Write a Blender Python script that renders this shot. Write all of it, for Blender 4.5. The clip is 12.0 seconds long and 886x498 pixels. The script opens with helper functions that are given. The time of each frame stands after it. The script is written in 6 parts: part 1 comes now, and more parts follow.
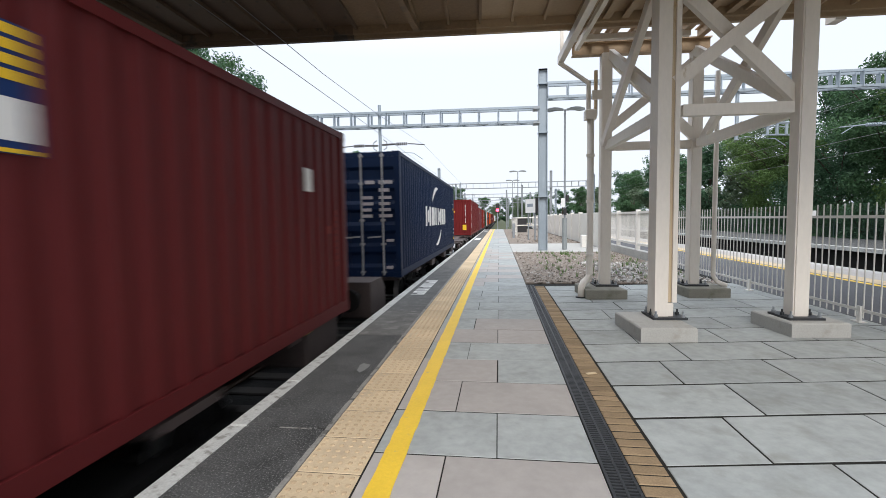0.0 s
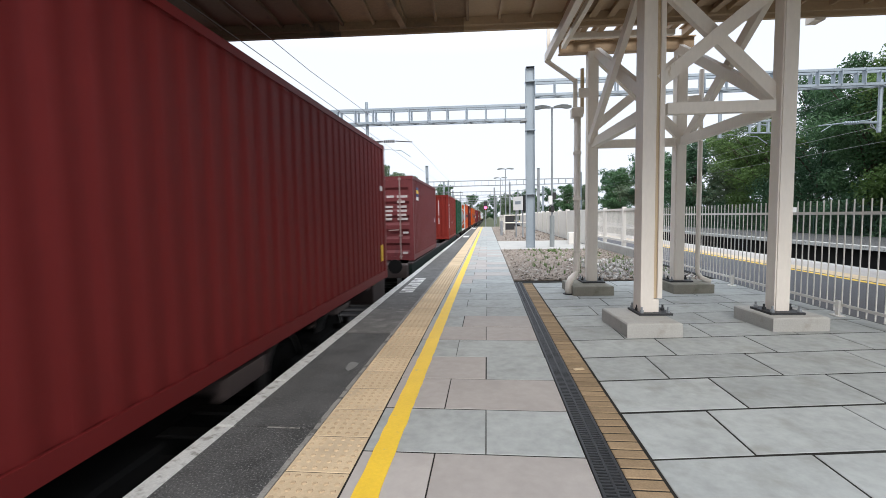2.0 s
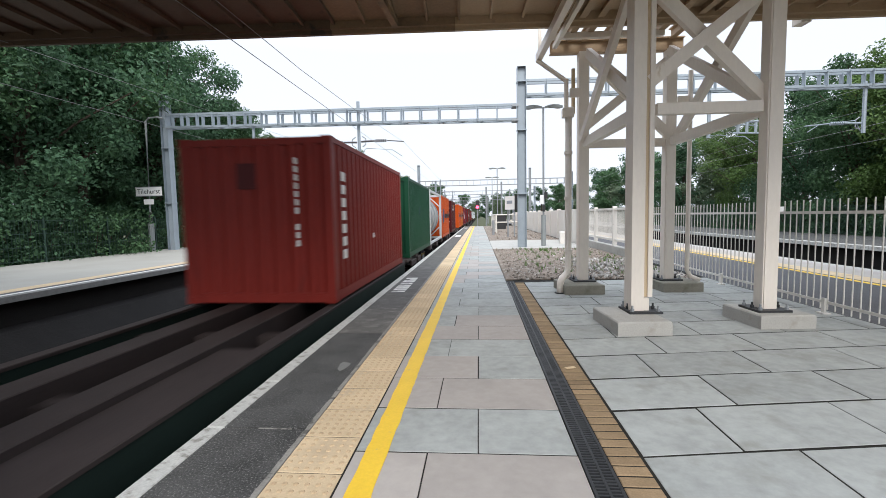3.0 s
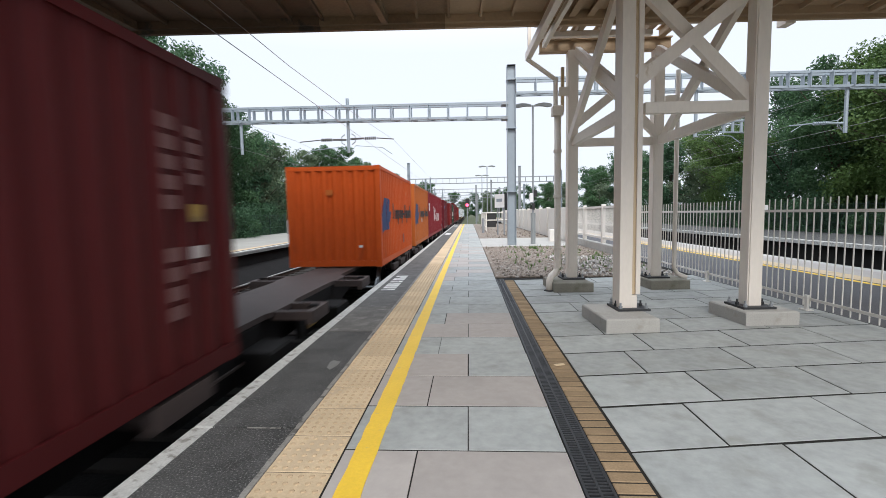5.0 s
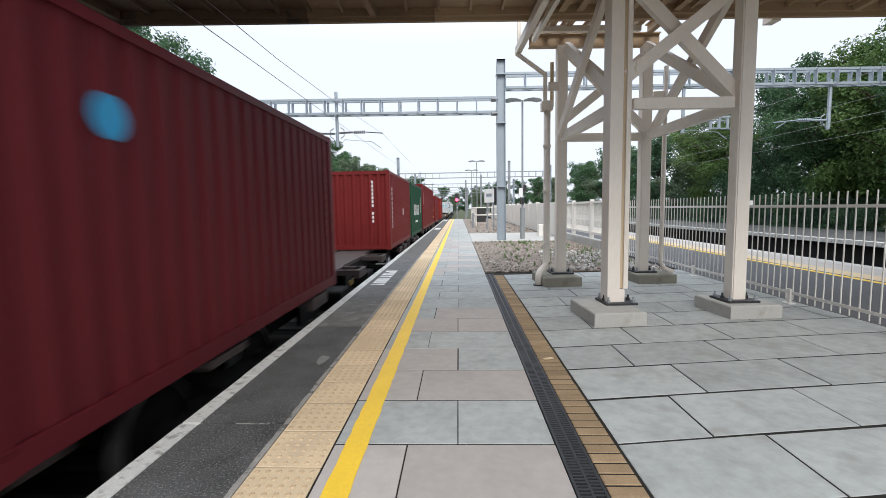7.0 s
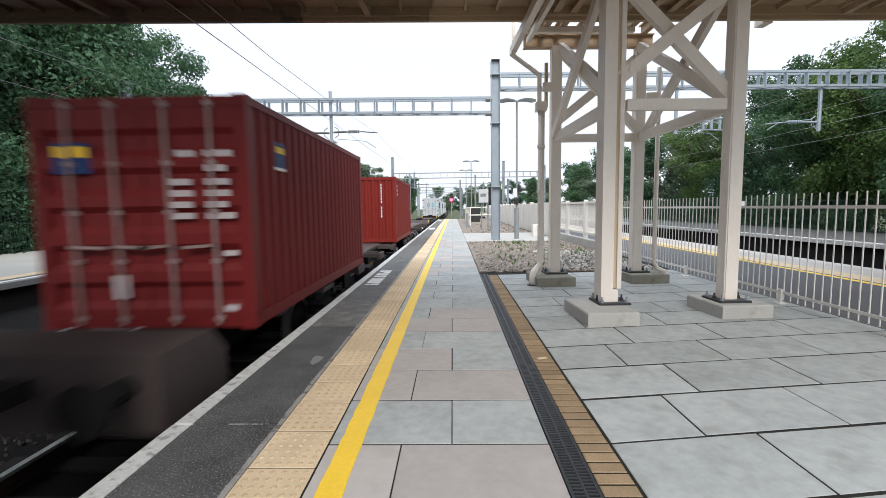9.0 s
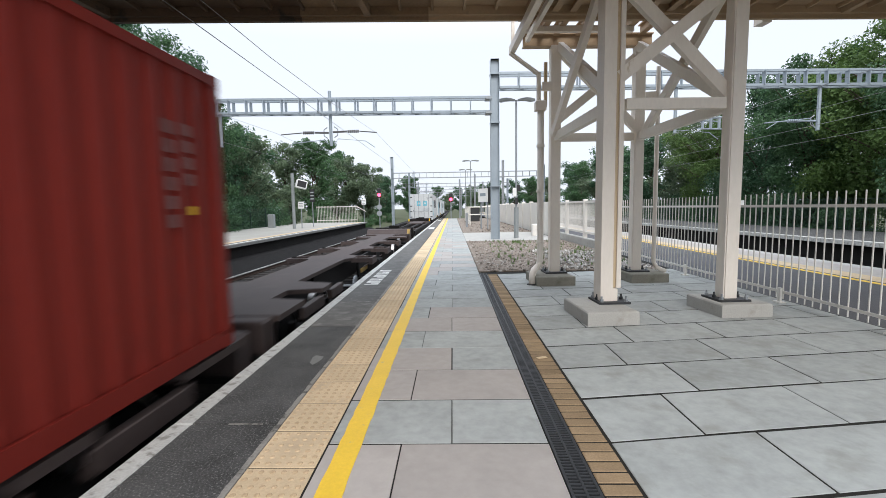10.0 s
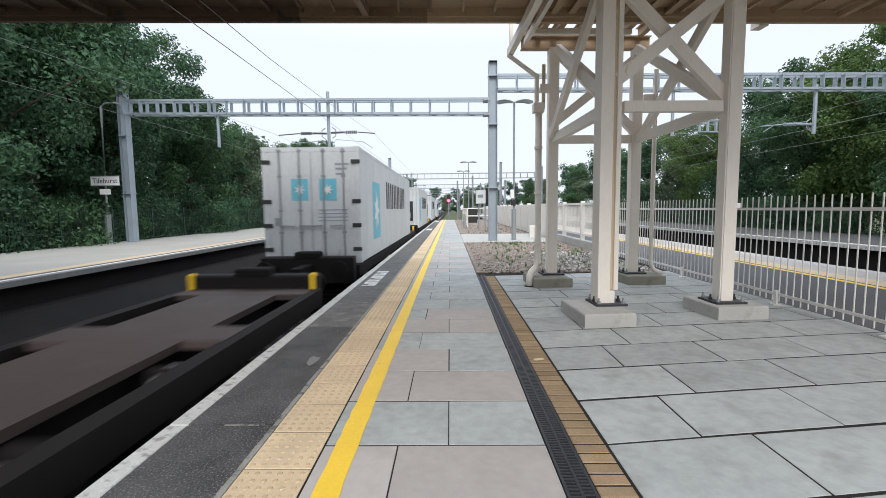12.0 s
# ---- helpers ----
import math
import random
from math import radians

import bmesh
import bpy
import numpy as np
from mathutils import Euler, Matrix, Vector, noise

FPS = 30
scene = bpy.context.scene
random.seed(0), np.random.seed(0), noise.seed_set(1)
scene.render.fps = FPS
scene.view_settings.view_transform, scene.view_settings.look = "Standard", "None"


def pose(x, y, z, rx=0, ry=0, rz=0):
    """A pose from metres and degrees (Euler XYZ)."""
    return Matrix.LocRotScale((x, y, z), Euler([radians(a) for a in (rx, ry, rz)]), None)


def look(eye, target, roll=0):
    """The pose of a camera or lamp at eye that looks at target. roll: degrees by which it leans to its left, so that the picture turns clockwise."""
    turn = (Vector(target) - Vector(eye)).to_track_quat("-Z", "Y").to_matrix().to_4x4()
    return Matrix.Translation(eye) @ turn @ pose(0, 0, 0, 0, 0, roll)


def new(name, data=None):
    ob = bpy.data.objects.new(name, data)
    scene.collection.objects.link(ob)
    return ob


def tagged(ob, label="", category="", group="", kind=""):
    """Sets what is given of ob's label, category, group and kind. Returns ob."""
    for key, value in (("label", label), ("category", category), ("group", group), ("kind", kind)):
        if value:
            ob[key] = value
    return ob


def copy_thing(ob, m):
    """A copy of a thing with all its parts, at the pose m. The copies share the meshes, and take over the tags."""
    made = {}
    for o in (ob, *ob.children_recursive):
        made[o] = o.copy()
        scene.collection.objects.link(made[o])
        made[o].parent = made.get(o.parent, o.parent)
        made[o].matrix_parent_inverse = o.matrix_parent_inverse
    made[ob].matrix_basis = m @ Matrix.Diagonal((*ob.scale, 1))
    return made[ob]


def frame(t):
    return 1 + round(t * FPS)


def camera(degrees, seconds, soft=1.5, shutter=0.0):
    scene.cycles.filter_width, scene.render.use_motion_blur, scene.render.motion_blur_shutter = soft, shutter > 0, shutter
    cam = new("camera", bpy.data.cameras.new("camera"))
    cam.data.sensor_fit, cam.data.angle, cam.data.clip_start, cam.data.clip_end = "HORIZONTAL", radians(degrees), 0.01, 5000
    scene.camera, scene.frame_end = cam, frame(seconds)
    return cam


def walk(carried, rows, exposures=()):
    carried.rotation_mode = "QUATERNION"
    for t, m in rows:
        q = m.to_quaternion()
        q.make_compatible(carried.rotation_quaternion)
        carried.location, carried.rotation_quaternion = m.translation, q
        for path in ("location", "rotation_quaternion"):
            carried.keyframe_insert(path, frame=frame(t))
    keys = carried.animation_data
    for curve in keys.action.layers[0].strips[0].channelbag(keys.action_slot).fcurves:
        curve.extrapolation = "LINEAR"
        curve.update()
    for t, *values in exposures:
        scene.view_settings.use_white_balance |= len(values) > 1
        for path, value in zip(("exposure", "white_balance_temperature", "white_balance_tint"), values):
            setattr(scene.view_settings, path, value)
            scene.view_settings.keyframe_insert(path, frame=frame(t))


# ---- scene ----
# ---------------- camera ----------------
EYE = (1.944, 0.0, 1.483)


def gaze(turn, tilt, lean):
    """Pose at the eye: degrees turned to the left of the track, tilted up, leaning."""
    return pose(*EYE, 90 + tilt, 0, turn) @ pose(0, 0, 0, 0, 0, lean)


cam = camera(89.72, 12.0, soft=0.8, shutter=0.29)
walk(cam, [
    (0, gaze(7.21, -3.82, -0.88)),
    (0.5, gaze(6.77, -3.92, -0.89)),
    (1, gaze(6.45, -3.97, -0.86)),
    (1.5, gaze(6.14, -4.04, -0.95)),
    (2, gaze(5.70, -4.15, -1.05)),
    (2.5, gaze(5.24, -4.22, -1.14)),
    (3, gaze(4.67, -4.23, -1.11)),
    (5, gaze(3.38, -4.52, -1.05)),
    (5.5, gaze(3.41, -4.52, -1.00)),
    (6, gaze(3.30, -4.74, -1.10)),
    (6.5, gaze(2.65, -4.92, -1.11)),
    (7, gaze(2.06, -5.21, -0.95)),
    (9, gaze(1.33, -5.23, -0.80)),
    (9.5, gaze(1.33, -5.25, -0.96)),
    (10, gaze(1.28, -5.29, -0.90)),
    (10.5, gaze(1.21, -5.29, -0.77)),
    (11, gaze(1.11, -5.25, -0.51)),
    (11.5, gaze(1.02, -5.16, -0.47)),
    (12, gaze(0.96, -5.13, -0.62)),
], exposures=[(0, 0.83), (0.5, 0.88), (1, 0.99), (1.5, 0.88), (2, 0.89), (2.5, 0.92), (3, 0.9), (5, 0.8), (5.5, 0.78), (6, 0.82), (6.5, 0.83),
              (7, 0.83), (9, 0.92), (9.5, 0.84), (10, 0.82), (10.5, 0.81), (12, 0.78)])

# ---------------- world and sun: bright overcast ----------------
world = bpy.data.worlds.new("overcast")
scene.world = world
world.use_nodes = True
wt = world.node_tree
wt.nodes.clear()
w_out = wt.nodes.new("ShaderNodeOutputWorld")
w_bg = wt.nodes.new("ShaderNodeBackground")
w_sky = wt.nodes.new("ShaderNodeTexSky")
w_sky.sky_type = "NISHITA"
w_sky.sun_disc = False
w_sky.sun_elevation = radians(40)
w_sky.sun_rotation = radians(173)
w_sky.dust_density = 4.0
w_mix = wt.nodes.new("ShaderNodeMix")
w_mix.data_type = "RGBA"
w_mix.inputs[0].default_value = 0.86
w_mix.inputs[7].default_value = (8.9, 9.55, 10.7, 1)
wt.links.new(w_sky.outputs[0], w_mix.inputs[6])
# an overcast dome, brighter overhead than at the horizon
w_dir = wt.nodes.new("ShaderNodeTexCoord")
w_sep = wt.nodes.new("ShaderNodeSeparateXYZ")
w_dome = wt.nodes.new("ShaderNodeMapRange")
w_dome.inputs["From Min"].default_value = 0.33
w_dome.inputs["From Max"].default_value = 1.0
w_dome.inputs["To Min"].default_value = 0.665
w_dome.inputs["To Max"].default_value = 1.72
w_mul = wt.nodes.new("ShaderNodeVectorMath")
w_mul.operation = "SCALE"
wt.links.new(w_dir.outputs["Generated"], w_sep.inputs[0])
wt.links.new(w_sep.outputs["Z"], w_dome.inputs["Value"])
wt.links.new(w_mix.outputs[2], w_mul.inputs[0])
wt.links.new(w_dome.outputs[0], w_mul.inputs["Scale"])
wt.links.new(w_mul.outputs[0], w_bg.inputs[0])
w_bg.inputs[1].default_value = 0.1
wt.links.new(w_bg.outputs[0], w_out.inputs[0])

sun_data = bpy.data.lights.new("sun", "SUN")
sun_data.energy = 1.0
sun_data.angle = radians(25)
sun_data.color = (1.0, 0.97, 0.94)
sun = new("sun", sun_data)
sun.matrix_world = look((5, -40, 34), (0, 0, 0))

# ---------------- materials ----------------


def mat(name, base, rough=0.7, metal=0.0, vary=0.25, fine=60.0, coarse=1.5, bump=0.15, tint=None, per_object=0.0,
        stretch=(1, 1, 1), wear=None, wear_amount=0.0, wear_scale=6.0, emit=None, islands=0.0, wear_soft=0.06):
    """A painted, stony or earthy surface: base colour varied by a fine grain and coarse stains, optional worn patches."""
    m = bpy.data.materials.new(name)
    m.use_nodes = True
    nt = m.node_tree
    n, l = nt.nodes, nt.links
    bsdf = n["Principled BSDF"]
    coord = n.new("ShaderNodeTexCoord")
    mapping = n.new("ShaderNodeMapping")
    mapping.inputs["Scale"].default_value = stretch
    l.new(coord.outputs["Object"], mapping.inputs["Vector"])
    if per_object:      # alike pieces take different stains
        which = n.new("ShaderNodeObjectInfo")
        shift = n.new("ShaderNodeVectorMath")
        shift.operation = "SCALE"
        shift.inputs[0].default_value = (37.0, 91.0, 13.0)
        l.new(which.outputs["Random"], shift.inputs["Scale"])
        l.new(shift.outputs[0], mapping.inputs["Location"])

    def noise_tex(scale, detail):
        t = n.new("ShaderNodeTexNoise")
        t.inputs["Scale"].default_value = scale
        t.inputs["Detail"].default_value = detail
        t.inputs["Roughness"].default_value = 0.6
        l.new(mapping.outputs[0], t.inputs["Vector"])
        return t

    def blend(fac, a, b, kind="MIX"):
        x = n.new("ShaderNodeMix")
        x.data_type = "RGBA"
        x.blend_type = kind
        for socket, value in ((x.inputs[0], fac), (x.inputs[6], a), (x.inputs[7], b)):
            if isinstance(value, float):
                socket.default_value = value
            elif isinstance(value, tuple):
                socket.default_value = (*value, 1)
            else:
                l.new(value, socket)
        return x.outputs[2]

    def ramp(src, lo, hi):
        r = n.new("ShaderNodeMapRange")
        r.inputs["From Min"].default_value = lo
        r.inputs["From Max"].default_value = hi
        l.new(src, r.inputs["Value"])
        return r.outputs[0]

    grain, stain = noise_tex(fine, 4), noise_tex(coarse, 5)
    dark = tuple(c * (1 - vary) for c in base)
    light = tuple(min(1.0, c * (1 + vary * 0.6)) for c in base)
    col = blend(ramp(stain.outputs["Fac"], 0.3, 0.7), dark, tint or light)
    col = blend(0.5, col, blend(ramp(grain.outputs["Fac"], 0.3, 0.7), dark, light))
    if wear:
        spots = noise_tex(wear_scale, 8)
        cut = 0.62 - 0.25 * wear_amount
        col = blend(ramp(spots.outputs["Fac"], cut, cut + wear_soft), col, wear)
    if per_object or islands:
        info = n.new("ShaderNodeObjectInfo") if per_object else n.new("ShaderNodeNewGeometry")
        k = per_object or islands
        r = n.new("ShaderNodeMapRange")
        r.inputs["To Min"].default_value = 1 - k
        r.inputs["To Max"].default_value = 1 + k
        l.new(info.outputs["Random" if per_object else "Random Per Island"], r.inputs["Value"])
        v = n.new("ShaderNodeVectorMath")
        v.operation = "SCALE"
        l.new(col, v.inputs[0])
        l.new(r.outputs[0], v.inputs["Scale"])
        col = v.outputs[0]
    l.new(col, bsdf.inputs["Base Color"])
    bsdf.inputs["Roughness"].default_value = rough
    bsdf.inputs["Metallic"].default_value = metal
    if rough >= 0.75:
        bsdf.inputs["Specular IOR Level"].default_value = 0.2
    if bump:
        b = n.new("ShaderNodeBump")
        b.inputs["Strength"].default_value = bump
        b.inputs["Distance"].default_value = 0.01
        l.new(grain.outputs["Fac"], b.inputs["Height"])
        l.new(b.outputs[0], bsdf.inputs["Normal"])
    if emit:
        bsdf.inputs["Emission Color"].default_value = (*emit[:3], 1)
        bsdf.inputs["Emission Strength"].default_value = emit[3]
    return m


def leaf_mat(name, base):
    m = bpy.data.materials.new(name)
    m.use_nodes = True
    n, l = m.node_tree.nodes, m.node_tree.links
    bsdf = n["Principled BSDF"]
    geo = n.new("ShaderNodeNewGeometry")
    coord = n.new("ShaderNodeTexCoord")
    tex = n.new("ShaderNodeTexNoise")
    tex.inputs["Scale"].default_value = 0.9
    l.new(coord.outputs["Object"], tex.inputs["Vector"])
    mix = n.new("ShaderNodeMix")
    mix.data_type = "RGBA"
    mix.inputs[6].default_value = (*[c * 0.55 for c in base], 1)
    mix.inputs[7].default_value = (base[0] * 1.6, base[1] * 1.45, base[2] * 1.2, 1)
    add = n.new("ShaderNodeMath")
    add.operation = "MULTIPLY_ADD"
    add.inputs[1].default_value = 0.42
    l.new(geo.outputs["Random Per Island"], add.inputs[0])
    sub = n.new("ShaderNodeMath")
    sub.operation = "SUBTRACT"
    sub.inputs[1].default_value = 0.2
    l.new(tex.outputs["Fac"], sub.inputs[0])
    l.new(sub.outputs[0], add.inputs[2])
    l.new(add.outputs[0], mix.inputs[0])
    l.new(mix.outputs[2], bsdf.inputs["Base Color"])
    bsdf.inputs["Roughness"].default_value = 0.6
    bsdf.inputs["Specular IOR Level"].default_value = 0.25
    through_leaf = n.new("ShaderNodeBsdfTranslucent")
    l.new(mix.outputs[2], through_leaf.inputs["Color"])
    both = n.new("ShaderNodeMixShader")
    both.inputs[0].default_value = 0.32
    l.new(bsdf.outputs[0], both.inputs[1])
    l.new(through_leaf.outputs[0], both.inputs[2])
    l.new(both.outputs[0], n["Material Output"].inputs["Surface"])
    return m


M_SLAB = mat("grey_paving", (0.347, 0.362, 0.347), 0.8, vary=0.24, fine=11, coarse=2.4, bump=0.15, per_object=0.08, wear=(0.225, 0.228, 0.2), wear_amount=0.38, wear_scale=3.2, wear_soft=0.3)
M_SLAB_WARM = mat("buff_paving", (0.378, 0.348, 0.320), 0.8, vary=0.14, fine=12, coarse=1.8, bump=0.12, per_object=0.08, wear=(0.32, 0.295, 0.27), wear_amount=0.25, wear_scale=2.0, wear_soft=0.22)
M_JOINT = mat("dark_joint_mortar", (0.02, 0.019, 0.016), 0.95, vary=0.3, fine=90, coarse=4)
M_TACTILE = mat("buff_tactile_concrete", (0.585, 0.455, 0.295), 0.85, vary=0.2, fine=70, coarse=2, bump=0.25, per_object=0.1, wear=(0.45, 0.355, 0.24), wear_amount=0.5, wear_scale=3, wear_soft=0.2)
M_BLISTER = mat("worn_blister_concrete", (0.50, 0.375, 0.235), 0.85, vary=0.25, fine=70, coarse=3, bump=0.2, per_object=0.1)
M_BLOCK = mat("buff_brick_block", (0.285, 0.203, 0.12), 0.85, vary=0.28, fine=80, coarse=5, bump=0.3, per_object=0.18)
M_YELLOW = mat("yellow_line_paint", (0.80, 0.52, 0.035), 0.6, vary=0.12, fine=50, coarse=2.5, bump=0.2, wear=(0.45, 0.36, 0.2), wear_amount=-0.12, wear_scale=9)
M_WHITE_EDGE = mat("worn_white_edge_paint", (0.52, 0.52, 0.49), 0.75, vary=0.3, fine=60, coarse=3, bump=0.4, wear=(0.25, 0.24, 0.215), wear_amount=0.42, wear_scale=11, wear_soft=0.12)
M_ASPHALT = mat("weathered_asphalt", (0.086, 0.086, 0.083), 0.9, vary=0.7, fine=65, coarse=2.6, bump=1.0, wear=(0.24, 0.236, 0.225), wear_amount=0.26, wear_scale=80, wear_soft=0.1)
M_ASPHALT_PALE = mat("dusty_asphalt", (0.15, 0.145, 0.135), 0.9, vary=0.55, fine=60, coarse=3.2, bump=0.8, wear=(0.27, 0.26, 0.24), wear_amount=0.35, wear_scale=4.5, wear_soft=0.22)
M_ASPHALT_WORN = mat("worn_grey_asphalt", (0.13, 0.128, 0.122), 0.9, vary=0.5, fine=60, coarse=2.0, bump=0.8, wear=(0.2, 0.195, 0.185), wear_amount=0.3, wear_scale=7, wear_soft=0.2)
M_EDGE_GROUT = mat("pale_edge_grout", (0.27, 0.26, 0.235), 0.9, vary=0.35, fine=50, coarse=5, bump=0.4, wear=(0.12, 0.115, 0.105), wear_amount=0.3, wear_scale=9)
M_ASPHALT_FAR = mat("grey_asphalt", (0.10, 0.10, 0.105), 0.9, vary=0.2, fine=120, coarse=0.8, bump=0.4)
M_MARK = mat("white_road_paint", (0.70, 0.70, 0.66), 0.7, vary=0.2, fine=70, coarse=5, wear=(0.2, 0.2, 0.19), wear_amount=0.1, wear_scale=12)
M_CONC = mat("pale_concrete", (0.42, 0.41, 0.38), 0.85, vary=0.2, fine=60, coarse=1.8, bump=0.3, wear=(0.28, 0.26, 0.22), wear_amount=0.25, wear_scale=4, wear_soft=0.3)
M_CONC_D = mat("stained_concrete", (0.25, 0.24, 0.2), 0.85, vary=0.25, fine=60, coarse=2.5, bump=0.3, wear=(0.14, 0.14, 0.10), wear_amount=0.35, wear_scale=4, wear_soft=0.3)
M_PLATFORM = mat("pale_platform_concrete", (0.35, 0.34, 0.305), 0.85, vary=0.18, fine=30, coarse=0.5, bump=0.2)
M_WALL_DARK = mat("near_black_brick_wall", (0.014, 0.013, 0.012), 0.9, vary=0.4, fine=40, coarse=1.2, bump=0.6)
# Near-black base also carries the shade under the train and between the platforms.
M_BALLAST = mat("shaded_brown_ballast", (0.010, 0.0092, 0.009), 0.95, vary=0.5, fine=22, coarse=1.5, bump=1.0)
M_STONE_B = mat("ballast_stone", (0.06, 0.053, 0.049), 0.95, vary=0.3, fine=40, coarse=5, islands=0.5)
M_GROUND = mat("grassy_earth", (0.075, 0.085, 0.045), 0.95, vary=0.4, fine=8, coarse=0.15, bump=0.6)
M_SOIL = mat("dry_rubble_soil", (0.22, 0.18, 0.145), 0.95, vary=0.4, fine=25, coarse=1.3, bump=1.0, wear=(0.40, 0.38, 0.34), wear_amount=0.2, wear_scale=9)
M_RUBBLE = mat("pale_rubble_stone", (0.42, 0.40, 0.37), 0.9, vary=0.3, fine=50, coarse=6, bump=0.5, islands=0.45)
M_RUBBLE_D = mat("brown_rubble_stone", (0.26, 0.222, 0.187), 0.9, vary=0.3, fine=50, coarse=6, bump=0.5, islands=0.5)
M_CREAM = mat("cream_gloss_paint", (0.79, 0.728, 0.645), 0.5, vary=0.08, fine=25, coarse=1.2, bump=0.08, wear=(0.52, 0.42, 0.28), wear_amount=-0.25, wear_scale=5, stretch=(1, 1, 0.35))
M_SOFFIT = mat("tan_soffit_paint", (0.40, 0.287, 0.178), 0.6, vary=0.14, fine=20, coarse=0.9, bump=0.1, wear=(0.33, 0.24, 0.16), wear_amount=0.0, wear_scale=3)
# Darker copies of the soffit paint; shade above the tracks is in their colour.
M_SOFFIT_SHADE = mat("shaded_soffit_paint", (0.105, 0.066, 0.040), 0.7, vary=0.25, fine=20, coarse=0.7, bump=0.1, wear=(0.045, 0.034, 0.026), wear_amount=0.15, wear_scale=2)
M_SOFFIT_HALFSHADE = mat("half_shaded_soffit_paint", (0.23, 0.152, 0.088), 0.7, vary=0.25, fine=20, coarse=0.8, bump=0.1, wear=(0.12, 0.09, 0.06), wear_amount=0.2, wear_scale=2, wear_soft=0.2)
M_YELLOWED = mat("yellowed_cream_paint", (0.58, 0.455, 0.295), 0.55, vary=0.12, fine=30, coarse=1.5, bump=0.1, stretch=(1, 1, 0.25), wear=(0.42, 0.30, 0.15), wear_amount=0.1, wear_scale=5)
M_PATCH = mat("pale_asphalt_patch", (0.20, 0.20, 0.19), 0.9, vary=0.3, fine=80, coarse=8)
M_GALV = mat("galvanised_steel", (0.315, 0.365, 0.405), 0.5, metal=0.25, vary=0.14, fine=35, coarse=1.6, bump=0.05)
M_GALV_D = mat("dull_grey_steel", (0.30, 0.32, 0.335), 0.55, metal=0.3, vary=0.18, fine=35, coarse=2, bump=0.05)
M_INSUL = mat("dark_insulator", (0.09, 0.085, 0.085), 0.5, vary=0.2)
M_BLACK = mat("black_plastic", (0.02, 0.02, 0.021), 0.5, vary=0.2, fine=60, coarse=4)
M_GRATE = mat("dark_drain_grating", (0.035, 0.037, 0.04), 0.55, metal=0.2, vary=0.3, fine=70, coarse=5)
M_DARKPIT = mat("drain_pit", (0.008, 0.008, 0.008), 0.95, vary=0.3, fine=50, coarse=4)
M_FENCE = mat("cream_fence_paint", (0.74, 0.71, 0.655), 0.55, vary=0.12, fine=40, coarse=2, wear=(0.45, 0.40, 0.32), wear_amount=-0.1, wear_scale=6)
M_WALLWHITE = mat("white_wall_panel", (0.70, 0.67, 0.61), 0.8, vary=0.1, fine=30, coarse=0.8, bump=0.1)
M_WAGON = mat("brown_wagon_steel", (0.056, 0.039, 0.035), 0.72, vary=0.35, fine=30, coarse=1.2, bump=0.2, wear=(0.072, 0.054, 0.047), wear_amount=0.2, wear_scale=2, wear_soft=0.2)
# M_WAGON_S and M_WAGON_D hold the shade below the deck as well as grime.
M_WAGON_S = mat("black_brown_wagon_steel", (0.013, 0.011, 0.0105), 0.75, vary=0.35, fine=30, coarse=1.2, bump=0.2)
M_WAGON_L = mat("dark_brown_wagon_steel", (0.036, 0.028, 0.027), 0.75, vary=0.4, fine=30, coarse=1.5, bump=0.2)
M_WAGON_G = mat("grimy_green_wagon_steel", (0.010, 0.021, 0.017), 0.75, vary=0.4, fine=30, coarse=1.2, bump=0.2)
M_WAGON_D = mat("grimy_shaded_underframe_steel", (0.009, 0.0085, 0.008), 0.85, vary=0.4, fine=30, coarse=2)
M_WHEEL = mat("polished_wheel_steel", (0.42, 0.41, 0.40), 0.35, metal=0.9, vary=0.2, fine=40, coarse=3)
M_RAIL = mat("rail_steel", (0.55, 0.54, 0.52), 0.4, metal=0.6, vary=0.2, fine=40, coarse=3)
M_RAILSIDE = mat("rusty_rail_side", (0.045, 0.028, 0.021), 0.85, vary=0.3, fine=40, coarse=3)
# Shade below the train is put into this dark concrete colour.
M_SLEEPER = mat("shaded_concrete_sleeper", (0.035, 0.031, 0.028), 0.9, vary=0.25, fine=30, coarse=2, per_object=0.15)
M_BARK = mat("rough_bark", (0.085, 0.065, 0.05), 0.95, vary=0.4, fine=18, coarse=2, bump=1.0, stretch=(1, 1, 0.3))
M_LEAF = leaf_mat("dark_green_leaves", (0.066, 0.142, 0.072))
M_LEAF_B = leaf_mat("fresh_green_leaves", (0.088, 0.160, 0.052))
M_LEAF_C = leaf_mat("deep_green_leaves", (0.058, 0.130, 0.077))
# Paler and greyer green: distance haze is put into the leaf colour.
M_LEAF_HAZE = leaf_mat("hazy_grey_green_leaves", (0.125, 0.185, 0.125))
M_LEAF_Y = leaf_mat("yellowing_leaves", (0.15, 0.155, 0.04))
M_SIGN_W = mat("white_sign_enamel", (0.78, 0.78, 0.76), 0.35, vary=0.05, fine=30, coarse=3, bump=0)
M_INK = mat("black_sign_ink", (0.02, 0.02, 0.025), 0.5, vary=0.1, fine=30, coarse=3, bump=0)
M_POLE_G = mat("grey_green_pole_paint", (0.24, 0.26, 0.26), 0.5, vary=0.15, fine=40, coarse=2)
M_REDLIGHT = mat("red_signal_lamp", (0.9, 0.05, 0.1), 0.4, vary=0.05, bump=0, emit=(1.0, 0.05, 0.10, 4.0))
M_WIRE = mat("copper_wire", (0.27, 0.27, 0.27), 0.5, metal=0.4, vary=0.2)
